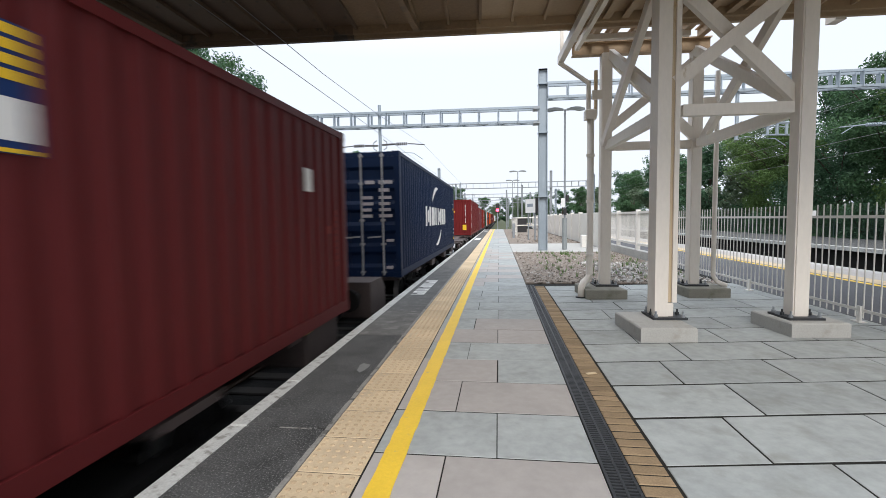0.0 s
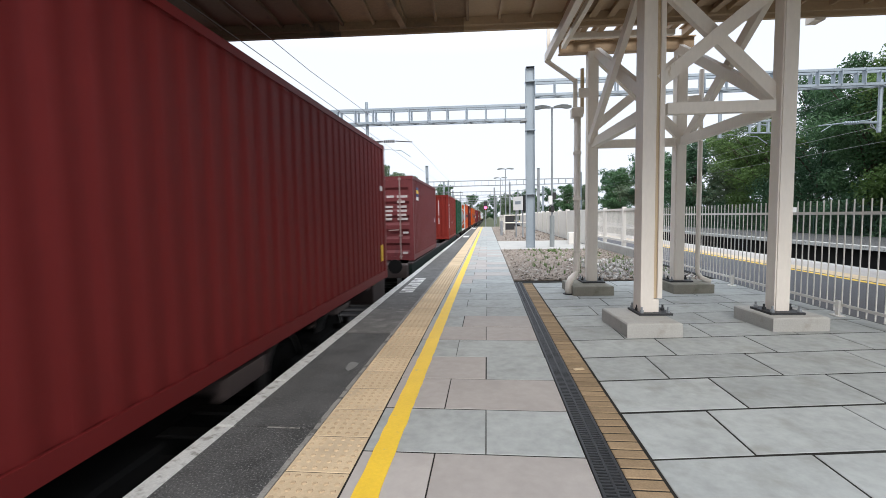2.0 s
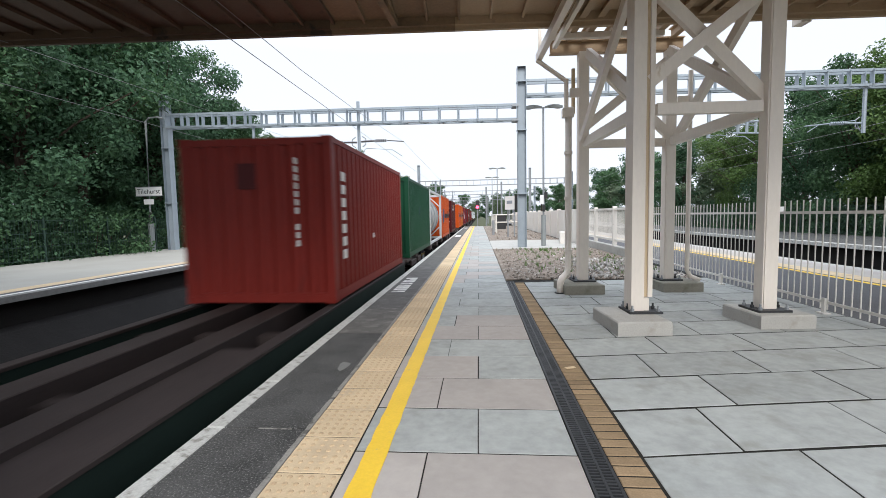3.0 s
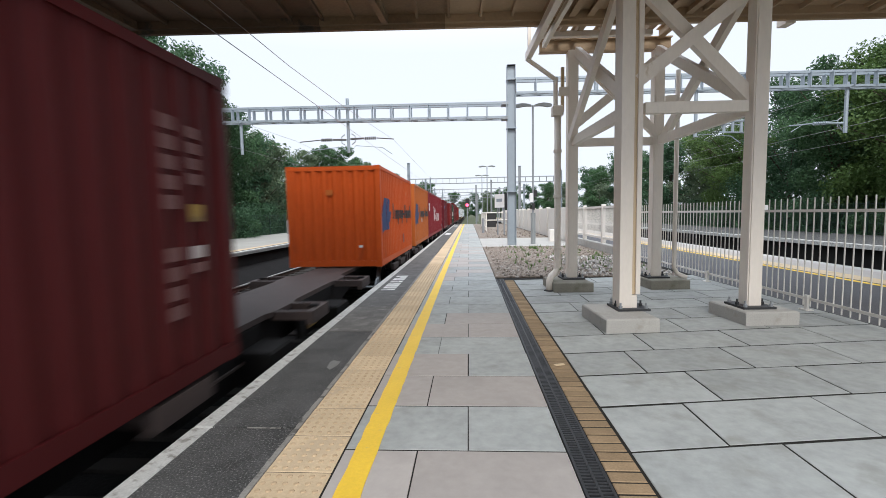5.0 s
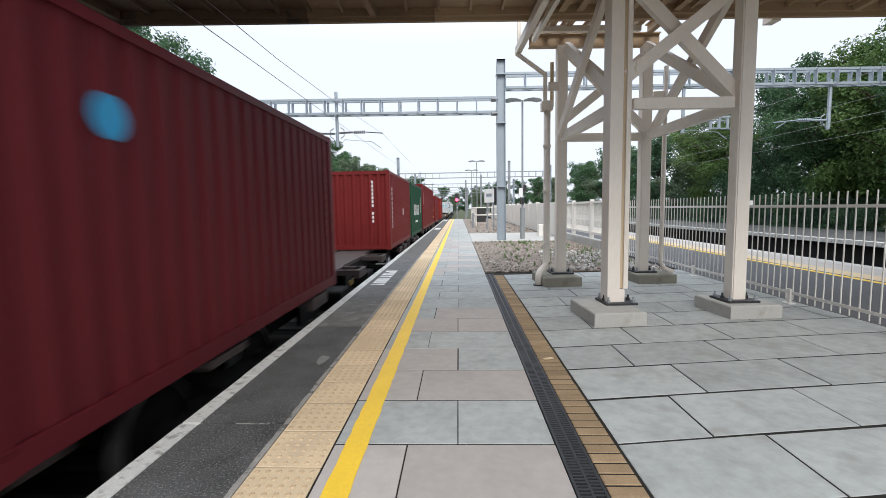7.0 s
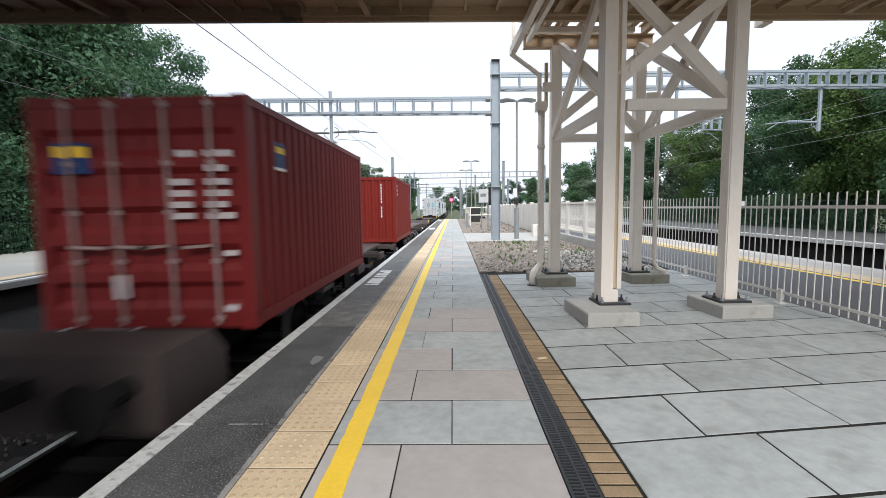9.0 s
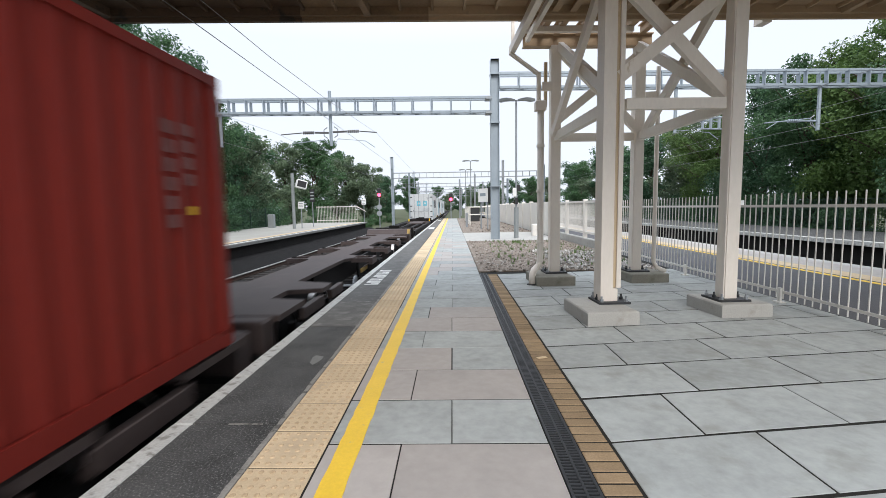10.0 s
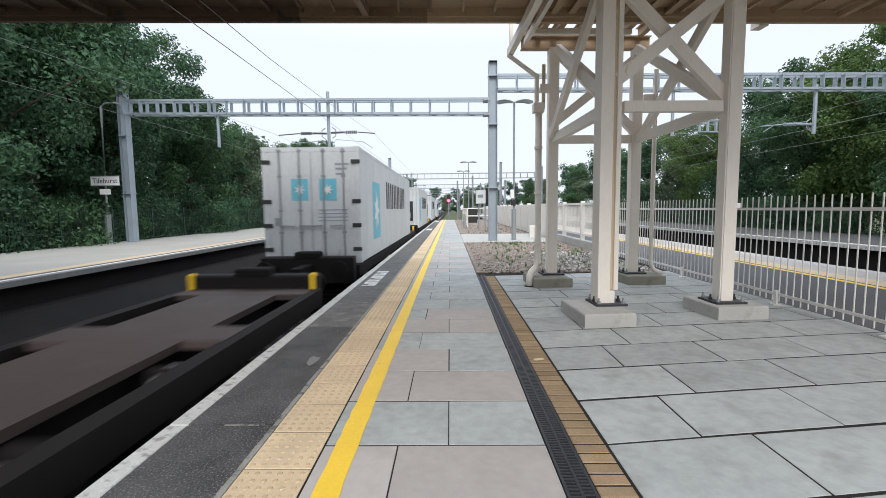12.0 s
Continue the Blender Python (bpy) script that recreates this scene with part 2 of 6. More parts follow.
M_GREENFENCE = mat("dark_green_mesh_fence", (0.02, 0.05, 0.035), 0.7, vary=0.2)


def paint(name, base, dirt=0.2):
    m = mat(name, base, 0.5, vary=0.16, fine=14, coarse=0.7, bump=0.06, wear=tuple(c * 0.7 + 0.004 for c in base), wear_amount=dirt - 0.25, wear_scale=2.5, stretch=(1, 1, 0.45), wear_soft=0.12)
    m.node_tree.nodes["Principled BSDF"].inputs["Specular IOR Level"].default_value = 0.16
    return m


P_MAROON = paint("maroon_container_paint", (0.066, 0.0085, 0.0095), 0.3)
P_MAROON1 = paint("deep_maroon_container_paint", (0.094, 0.0125, 0.0135), 0.3)
P_MAROON2 = paint("dull_maroon_container_paint", (0.135, 0.033, 0.036), 0.35)
P_RED = paint("red_container_paint", (0.142, 0.0145, 0.0145), 0.25)
P_OXIDE = paint("oxide_red_container_paint", (0.19, 0.0205, 0.0145), 0.3)
P_WINE = paint("wine_red_container_paint", (0.105, 0.0115, 0.0165), 0.3)
P_KRED = paint("crimson_container_paint", (0.205, 0.011, 0.018), 0.2)
P_NAVY = paint("navy_container_paint", (0.0025, 0.012, 0.042), 0.2)
P_GREEN = paint("green_container_paint", (0.009, 0.058, 0.029), 0.25)
P_ORANGE = paint("orange_container_paint", (0.48, 0.074, 0.0105), 0.3)
P_ORANGE2 = paint("faded_orange_container_paint", (0.43, 0.112, 0.024), 0.35)
P_WHITE = paint("white_container_paint", (0.56, 0.58, 0.58), 0.2)
P_TANK = paint("grey_tank_paint", (0.36, 0.36, 0.35), 0.3)
D_WHITE = mat("white_decal", (0.72, 0.71, 0.69), 0.5, vary=0.12, fine=30, coarse=4, bump=0)
D_DULL = mat("dull_white_decal", (0.46, 0.41, 0.41), 0.55, vary=0.2, fine=30, coarse=4, bump=0)
D_FADED = mat("faded_print", (0.17, 0.09, 0.088), 0.55, vary=0.25, fine=30, coarse=4, bump=0)
D_YELLOW = mat("yellow_decal", (0.72, 0.46, 0.03), 0.5, vary=0.1, fine=30, coarse=4, bump=0)
D_DIRTY = mat("dirty_yellow_paint", (0.34, 0.22, 0.05), 0.7, vary=0.35, fine=30, coarse=5, bump=0.1, wear=(0.08, 0.06, 0.045), wear_amount=0.4, wear_scale=5, wear_soft=0.15)
D_NAVY = mat("navy_decal", (0.013, 0.034, 0.12), 0.5, vary=0.1, fine=30, coarse=4, bump=0)
D_INK = mat("dark_decal", (0.012, 0.010, 0.013), 0.5, vary=0.1, fine=30, coarse=4, bump=0)
D_SKY = mat("pale_blue_decal", (0.16, 0.46, 0.56), 0.5, vary=0.08, fine=30, coarse=4, bump=0)
D_BLUE = mat("bright_blue_decal", (0.04, 0.33, 0.62), 0.5, vary=0.08, fine=30, coarse=4, bump=0)
M_ROD_RED = mat("faded_lock_rod", (0.27, 0.185, 0.175), 0.55, metal=0.1, vary=0.25)
M_ROD = mat("grey_lock_rod", (0.34, 0.33, 0.33), 0.5, metal=0.4, vary=0.2)

for decal in (D_WHITE, D_DULL, D_FADED, D_YELLOW, D_NAVY, D_INK, D_SKY, D_BLUE):     # flat printed film
    decal.node_tree.nodes["Principled BSDF"].inputs["Specular IOR Level"].default_value = 0.18

# ---------------- mesh helpers ----------------


def box(bm, x0, x1, y0, y1, z0, z1, chamfer=0.0):
    c = chamfer
    vs = [bm.verts.new(p) for p in ((x0, y0, z0), (x1, y0, z0), (x1, y1, z0), (x0, y1, z0))]
    if c:
        mid = [bm.verts.new(p) for p in ((x0, y0, z1 - c), (x1, y0, z1 - c), (x1, y1, z1 - c), (x0, y1, z1 - c))]
        top = [bm.verts.new(p) for p in ((x0 + c, y0 + c, z1), (x1 - c, y0 + c, z1), (x1 - c, y1 - c, z1), (x0 + c, y1 - c, z1))]
        rings = (vs, mid, top)
    else:
        top = [bm.verts.new(p) for p in ((x0, y0, z1), (x1, y0, z1), (x1, y1, z1), (x0, y1, z1))]
        rings = (vs, top)
    for a, b in zip(rings, rings[1:]):
        for i in range(4):
            bm.faces.new((a[i], a[(i + 1) % 4], b[(i + 1) % 4], b[i]))
    bm.faces.new(vs[::-1])
    bm.faces.new(rings[-1])
    return bm


def beam(bm, p0, p1, w, h, up=(0, 0, 1)):
    """A bar of width w and height h from p0 to p1."""
    p0, p1 = Vector(p0), Vector(p1)
    d = (p1 - p0).normalized()
    side = d.cross(Vector(up))
    if side.length < 1e-4:
        side = d.cross(Vector((0, 1, 0)))
    side.normalize()
    top = side.cross(d).normalized()
    ring = []
    for p in (p0, p1):
        ring.append([bm.verts.new(p + side * (w / 2) * a + top * (h / 2) * b) for a, b in ((-1, -1), (1, -1), (1, 1), (-1, 1))])
    a, b = ring
    for i in range(4):
        bm.faces.new((a[i], a[(i + 1) % 4], b[(i + 1) % 4], b[i]))
    bm.faces.new(a[::-1])
    bm.faces.new(b)
    return bm


def ibeam(bm, p0, p1, w, h, t=0.02, up=(0, 0, 1)):
    """An I-section from p0 to p1: two flanges of width w, a web between them."""
    p0, p1 = Vector(p0), Vector(p1)
    d = (p1 - p0).normalized()
    side = d.cross(Vector(up)).normalized()
    top = side.cross(d).normalized()
    for k in (-1, 1):
        o = top * (h / 2 - t / 2) * k
        beam(bm, p0 + o, p1 + o, w, t, up)
    beam(bm, p0, p1, t, h - 2 * t, up)
    return bm


def tube(bm, pts, r, seg=8, r1=None):
    """A round bar through the points."""
    pts = [Vector(p) for p in pts]
    rings = []
    for i, p in enumerate(pts):
        d = (pts[min(i + 1, len(pts) - 1)] - pts[max(i - 1, 0)]).normalized()
        a = d.orthogonal().normalized() if abs(d.z) < 0.99 else Vector((1, 0, 0))
        b = d.cross(a).normalized()
        k = r if r1 is None else r + (r1 - r) * i / (len(pts) - 1)
        rings.append([bm.verts.new(p + (a * math.cos(2 * math.pi * j / seg) + b * math.sin(2 * math.pi * j / seg)) * k) for j in range(seg)])
    for a, b in zip(rings, rings[1:]):
        off = min(range(seg), key=lambda s: (a[0].co - b[s].co).length)
        for j in range(seg):
            bm.faces.new((a[j], a[(j + 1) % seg], b[(j + 1 + off) % seg], b[(j + off) % seg]))
    bm.faces.new(rings[0][::-1])
    bm.faces.new(rings[-1])
    return bm


def mesh_of(bm, name, material, smooth=False):
    bmesh.ops.recalc_face_normals(bm, faces=bm.faces)
    me = bpy.data.meshes.new(name)
    bm.to_mesh(me)
    bm.free()
    me.materials.append(material)
    if smooth:
        for p in me.polygons:
            p.use_smooth = True
    return me


def part(name, bm, material, parent=None, label="", smooth=False):
    ob = new(name, mesh_of(bm, name, material, smooth))
    if parent:
        ob.parent = parent
    if label:
        ob["label"] = label
    return ob


def piece(name, mesh, parent, m=None):
    """Another object on a shared mesh."""
    ob = new(name, mesh)
    ob.parent = parent
    if m is not None:
        ob.matrix_basis = m
    return ob


def thing(name, label, category, group="", kind="", m=None):
    ob = new(name)
    ob.empty_display_size = 0.1
    if m is not None:
        ob.matrix_basis = m
    return tagged(ob, label, category, group, kind)


def B():
    return bmesh.new()

# ---------------- ground, track bed, platforms ----------------
RAIL = -0.915          # rail top below the platform surface
BED = -1.12
Y0, Y1 = -14.0, 62.0   # the platform's length

bm = B()
for x0, x1, y0, y1 in ((-600, 600, -300, 1500),):
    box(bm, x0, x1, y0, y1, BED - 0.5, BED - 0.12)
tagged(part("ground", bm, M_GROUND), "grassy earth reaching to the horizon", "ground", kind="structure")

bm = B()
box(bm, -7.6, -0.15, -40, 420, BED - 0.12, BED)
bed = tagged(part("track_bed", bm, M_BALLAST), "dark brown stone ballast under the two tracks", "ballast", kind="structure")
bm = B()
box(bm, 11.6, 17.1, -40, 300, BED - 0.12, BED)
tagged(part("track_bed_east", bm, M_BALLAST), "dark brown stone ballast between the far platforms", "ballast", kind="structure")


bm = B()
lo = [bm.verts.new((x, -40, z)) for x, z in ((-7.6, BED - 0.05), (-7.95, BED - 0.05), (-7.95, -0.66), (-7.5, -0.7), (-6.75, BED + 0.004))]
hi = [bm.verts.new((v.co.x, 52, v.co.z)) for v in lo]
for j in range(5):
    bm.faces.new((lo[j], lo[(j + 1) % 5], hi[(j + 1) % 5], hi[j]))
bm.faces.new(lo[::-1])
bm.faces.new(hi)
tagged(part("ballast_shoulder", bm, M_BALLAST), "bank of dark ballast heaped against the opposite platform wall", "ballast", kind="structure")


def pebbles(bm, n, x0, x1, y0, y1, z, r0, r1, rng, bias=1.0):
    for _ in range(n):
        x, y = rng.uniform(x0, x1), y0 + (y1 - y0) * rng.random() ** bias
        r = rng.uniform(r0, r1)
        c = Vector((x, y, z + r * 0.25))
        e = Euler((rng.uniform(0, 6), rng.uniform(0, 6), rng.uniform(0, 6))).to_matrix()
        vs = [bm.verts.new(c + e @ Vector(p) * r * rng.uniform(0.75, 1.2)) for p in
              ((1, 0, 0), (-1, 0, 0), (0, 0.8, 0), (0, -0.8, 0), (0, 0, 0.6), (0, 0, -0.6))]
        for a in (0, 1):
            for b in (2, 3):
                for d in (4, 5):
                    bm.faces.new((vs[a], vs[b], vs[d]))
    return bm


rng = random.Random(4)
tagged(part("ballast_stones", pebbles(B(), 4200, -7.3, -2.7, 3, 40, BED, 0.03, 0.06, rng, 1.6), M_STONE_B), "loose brown ballast stones between the rails", "ballast", kind="stuff")

# tracks: rails and sleepers
sleeper_bm = box(B(), -1.25, 1.25, -0.13, 0.13, -0.1, 0.035, 0.02)
SLEEPER = mesh_of(sleeper_bm, "sleeper", M_SLEEPER)
for cx, label, y_far in ((-1.5, "railway track beside the platform", 330), (-5.4, "empty second railway track", 330),
                         (13.1, "railway track between the far platforms", 200), (15.6, "railway track between the far platforms", 200)):
    tr = thing("railway_track", label + " with steel rails on concrete sleepers", "track", kind="structure")
    for sx in (-0.75, 0.75):
        bm = B()
        x = cx + sx
        box(bm, x - 0.035, x + 0.035, -40, y_far, RAIL - 0.035, RAIL)
        rail = part("rail", bm, M_RAIL, tr)
        bm = B()
        box(bm, x - 0.012, x + 0.012, -40, y_far, RAIL - 0.14, RAIL - 0.036)
        box(bm, x - 0.07, x + 0.07, -40, y_far, RAIL - 0.165, RAIL - 0.141)
        part("rail_web", bm, M_RAILSIDE, rail)
    for i in range(60):
        piece("sleeper", SLEEPER, tr, pose(cx, 3 + i * 0.65, BED))

# platform body: brick face, asphalt strip, bed of the paving
plat = thing("platform", "station platform with a worn white edge, asphalt strip, tactile paving and grey slabs", "platform", kind="structure")
bm = B()
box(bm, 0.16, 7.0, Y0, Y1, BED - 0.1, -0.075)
part("platform_body", bm, M_WALL_DARK, plat, "near-black brick platform wall")
bm = B()
box(bm, 0.10, 0.72, Y0, 2.945, -0.075, 0.0)
box(bm, 0.10, 0.72, 2.965, 5.52, -0.075, 0.001)
part("asphalt_strip", bm, M_ASPHALT, plat, "dark weathered asphalt strip behind the edge")
bm = B()
box(bm, 0.10, 0.72, 5.535, 7.05, -0.075, 0.002)
part("asphalt_patch", bm, M_ASPHALT_PALE, plat, "dusty paler patch of relaid asphalt")
bm = B()
box(bm, 0.10, 0.72, 7.06, Y1, -0.075, 0.001)
part("asphalt_strip", bm, M_ASPHALT_WORN, plat, "worn grey asphalt strip")
bm = B()
grout_rng = random.Random(3)
y = Y0
while y < 16:
    box(bm, 0.705 - grout_rng.uniform(0, 0.008), 0.7365, y, y + 0.0595, -0.02, 0.003)
    y += 0.06
tagged(part("edge_grout", bm, M_EDGE_GROUT, plat, "pale crumbling grout beside the tactile tiles"), kind="stuff")
bm = B()
box(bm, 0.36, 0.6, 2.948, 2.960, -0.02, 0.002)
part("sealed_joint", bm, M_EDGE_GROUT, plat, "pale filled joint across the asphalt")
bm = B()
box(bm, 0.72, 2.531, Y0, Y1, -0.07, -0.0035)
box(bm, 2.531, 2.704, Y0, 10.1, -0.07, -0.012)
box(bm, 2.531, 2.704, 10.1, Y1, -0.07, -0.012)
box(bm, 2.704, 7.0, Y0, Y1, -0.07, -0.0035)
part("mortar_bed", bm, M_JOINT, plat, "dark mortar showing in the joints")

bm = B()
ring = [bm.verts.new((0.57 + 0.055 * math.cos(a * 0.7) * (1 + 0.3 * math.sin(a * 2.3)), 4.28 + 0.13 * math.sin(a * 0.7) * (1 + 0.25 * math.cos(a * 1.7)), 0.004)) for a in range(9)]
low_ring = [bm.verts.new((v.co.x, v.co.y, -0.01)) for v in ring]
bm.faces.new(ring)
for j in range(9):
    bm.faces.new((ring[j], ring[(j + 1) % 9], low_ring[(j + 1) % 9], low_ring[j]))
part("repair_patch", bm, M_PATCH, plat, "small pale repair in the asphalt")

# painted marking on the asphalt: unreadable worn lettering as bars
mark = thing("stencilled_marking", "worn white stencilled lettering on the asphalt strip", "marking")
for k, (y, w) in enumerate(((8.62, 0.14), (8.84, 0.2), (9.12, 0.2), (9.4, 0.1), (9.62, 0.2), (9.95, 0.14), (10.16, 0.2), (10.44, 0.2))):
    bm = B()
    box(bm, 0.19, 0.46, y, y + w * 0.4, 0.0, 0.004)
    box(bm, 0.19 if k % 3 else 0.3, 0.46, y + w * 0.62, y + w, 0.0, 0.004)
    box(bm, 0.19 if k % 2 else 0.38, 0.25 if k % 2 else 0.44, y + w * 0.4, y + w * 0.62, 0.0, 0.0042)
    part("bar", bm, M_MARK, mark)
for y in (31.5, 52.0):
    bm = B()
    box(bm, 0.2, 0.6, y, y + 2.4, 0.0, 0.005)
    tagged(part("painted_patch", bm, M_MARK), "small worn white painted patch on the asphalt", "marking")

# drain channel beside the slabs
drain = thing("drain_channel", "black slotted drain grating set along the paving", "drain", kind="structure")
bm = B()
box(bm, 2.545, 2.69, Y0, 9.9, -0.011, -0.006)
part("pit", bm, M_DARKPIT, drain)
bm = B()
for x0, x1 in ((2.535, 2.552), (2.612, 2.626), (2.682, 2.698)):
    box(bm, x0, x1, Y0, 9.9, -0.01, 0.004)
part("frame", bm, M_GRATE, drain)
bm = B()
y = 1.0
while y < 9.9:
    box(bm, 2.552, 2.612, y, y + 0.014, -0.005, 0.003)
    box(bm, 2.626, 2.682, y + 0.012, y + 0.026, -0.005, 0.003)
    y += 0.03
tagged(part("grating_bar", bm, M_GRATE, drain), kind="stuff")

# rubble strip, path and second rubble patch between the slabs and the fence
bm = B()
box(bm, 2.533, 6.72, 10.15, 19.3, -0.011, 0.03, 0.02)
tagged(part("rubble_bed", bm, M_SOIL), "dry brown soil strip left by broken paving", "soil", kind="structure")
bm = B()
box(bm, 2.535, 6.6, 26.0, 60.0, -0.011, 0.03, 0.02)
tagged(part("rubble_bed_far", bm, M_SOIL), "dry brown soil strip further along the platform", "soil", kind="structure")
bm = B()
box(bm, 2.533, 6.7, 19.3, 26.0, -0.011, 0.012, 0.01)
tagged(part("concrete_path", bm, M_CONC), "pale concrete path across the soil strip", "path", kind="structure")
rng = random.Random(8)
bm = pebbles(B(), 2600, 2.64, 6.65, 10.1, 19.2, 0.02, 0.015, 0.05, rng, 1.2)
bm = pebbles(bm, 260, 3.05, 6.5, 26.2, 40, 0.03, 0.03, 0.09, rng, 1.2)
tagged(part("rubble_brown", bm, M_RUBBLE_D), "loose brown rubble stones on the soil strip", "rubble", kind="stuff")
bm = pebbles(B(), 520, 4.5, 6.6, 10.2, 14.5, 0.03, 0.03, 0.09, rng, 1.1)
bm = pebbles(bm, 160, 2.8, 5.0, 10.6, 18.5, 0.02, 0.02, 0.05, rng, 1.0)
tagged(part("rubble_pale", bm, M_RUBBLE), "heap of pale broken concrete and stones by the fence", "rubble", kind="stuff")
# small grass tufts on the rubble
bm = B()
for _ in range(140):
    x, y = rng.uniform(3.2, 6.5), rng.uniform(10.3, 18.8)
    for _ in range(7):
        a = rng.uniform(0, 6.28)
        h = rng.uniform(0.05, 0.16)
        d = Vector((math.cos(a), math.sin(a), 0))
        p = Vector((x, y, 0.03)) + d * 0.03
        q = p + d * h * 0.5 + Vector((0, 0, h))
        s = Vector((-d.y, d.x, 0)) * 0.012
        bm.faces.new([bm.verts.new(v) for v in (p - s, p + s, q)])
tagged(part("weed_tufts", bm, M_LEAF_B), "sparse weeds growing through the rubble", "weeds", kind="stuff")

# opposite platform
opp = thing("platform_opposite", "pale concrete platform across the tracks with a white edge line", "platform", kind="structure")
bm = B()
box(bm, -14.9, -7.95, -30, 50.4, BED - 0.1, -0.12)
part("platform_body", bm, M_WALL_DARK, opp, "near-black platform wall")
bm = B()
box(bm, -14.9, -8.75, -30, 50.4, -0.12, 0.0)
part("surface", bm, M_PLATFORM, opp, "pale worn concrete surface")
bm = B()
box(bm, -8.75, -8.3, -30, 50.4, -0.12, 0.003)
part("tactile_strip", bm, M_TACTILE, opp, "buff tactile paving strip")
bm = B()
box(bm, -8.3, -8.07, -30, 50.4, -0.12, 0.001)
part("asphalt_strip", bm, M_ASPHALT_FAR, opp)
bm = B()
box(bm, -7.94, -7.72, -30, 50.4, -0.13, 0.002)
part("edge_coping", bm, M_PATCH, opp, "worn grey stone edge coping")
bm = B()
box(bm, -8.07, -7.94, -30, 50.4, -0.12, 0.0035)
part("edge_line", bm, M_MARK, opp, "worn white edge line")

# far platforms on the other side of the fence
east = thing("platform_east", "grey asphalt platform beyond the fence with yellow lines and a pale edge", "platform", kind="structure")
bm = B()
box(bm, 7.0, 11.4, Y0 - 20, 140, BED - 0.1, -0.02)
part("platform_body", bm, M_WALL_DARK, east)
bm = B()
box(bm, 7.0, 9.55, Y0 - 20, 140, -0.02, -0.004)
part("asphalt_surface", bm, M_ASPHALT_FAR, east)
for x0, x1, m_ in ((9.55, 9.68, M_YELLOW), (9.68, 9.76, M_ASPHALT), (9.76, 10.26, M_TACTILE), (10.26, 11.08, M_SLAB_WARM), (11.08, 11.42, M_CONC)):
    bm = B()
    box(bm, x0, x1, Y0 - 20, 140, -0.02, 0.0)
    part({M_YELLOW: "yellow_line", M_ASPHALT: "dark_joint", M_TACTILE: "tactile_strip", M_SLAB_WARM: "slab_strip", M_CONC: "edge_coping"}[m_], bm, m_, east)
west = thing("platform_far_east", "furthest platform with a pale edge under the trees", "platform", kind="structure")
bm = B()
box(bm, 17.3, 22.5, Y0 - 20, 140, BED - 0.1, -0.14)
part("platform_body", bm, M_WALL_DARK, west)
bm = B()
box(bm, 17.35, 22.5, Y0 - 20, 140, -0.14, 0.0)
part("surface", bm, M_ASPHALT, west)
bm = B()
box(bm, 17.0, 17.35, Y0 - 20, 140, -0.16, 0.002)
part("edge_coping", bm, M_WHITE_EDGE, west)

# ---------------- footbridge on steel trestle ----------------
BRIDGE = pose(4.07, 6.05, 0, 0, 0, 2.6)
bridge = thing("footbridge", "cream painted steel footbridge crossing the tracks on a braced trestle", "footbridge", m=BRIDGE)
U1, V1 = 1.62, 2.78
TOP = 4.46

# near column: two sections side by side with a groove between them and a notched foot
bm = B()
box(bm, -0.165, -0.002, -0.125, 0.125, 0.2, 4.86, 0.008)
col = part("column", bm, M_CREAM, bridge, "cream column of two joined sections with a yellowed groove")
bm = B()
box(bm, 0.045, 0.105, -0.125, 0.125, 0.38, 4.86, 0.008)
part("column_section", bm, M_CREAM, col)
bm = B()
box(bm, -0.004, 0.047, -0.098, 0.11, 0.38, 4.84)
part("web_face", bm, M_YELLOWED, col, "yellowed paint inside the groove")
bm = B()
box(bm, -0.004, 0.07, -0.11, 0.11, 0.2, 0.37, 0.01)
part("foot_box", bm, M_CREAM, col)
for u, v in ((U1, 0), (0, V1), (U1, V1)):
    bm = B()
    box(bm, u - 0.095, u + 0.095, v - 0.1, v + 0.1, 0.2, TOP + 0.04 if v else 4.86)
    bmesh.ops.bevel(bm, geom=[e for e in bm.edges if abs(e.verts[0].co.z - e.verts[1].co.z) > 1], offset=0.015, segments=2, affect="EDGES")
    part("column", bm, M_CREAM, bridge)
for u, v in ((0, 0), (U1, 0), (0, V1), (U1, V1)):
    bm = B()
    box(bm, u - 0.21, u + 0.21, v - 0.21, v + 0.21, 0.172, 0.2)
    plate = part("base_plate", bm, M_GRATE, bridge, "dark steel base plate")
    for du in (-0.165, 0.165):
        for dv in (-0.165, 0, 0.165):
            bm = B()
            tube(bm, [(u + du, v + dv, 0.2), (u + du, v + dv, 0.235)], 0.026, 6)
            tube(bm, [(u + du, v + dv, 0.235), (u + du, v + dv, 0.275)], 0.014, 6)
            part("anchor_bolt", bm, M_GRATE if dv == 0 else M_GALV_D, plate)


def member(p0, p1, w=0.1, h=0.14, m_=M_CREAM, name="brace"):
    return part(name, beam(B(), p0, p1, w, h), m_, bridge)


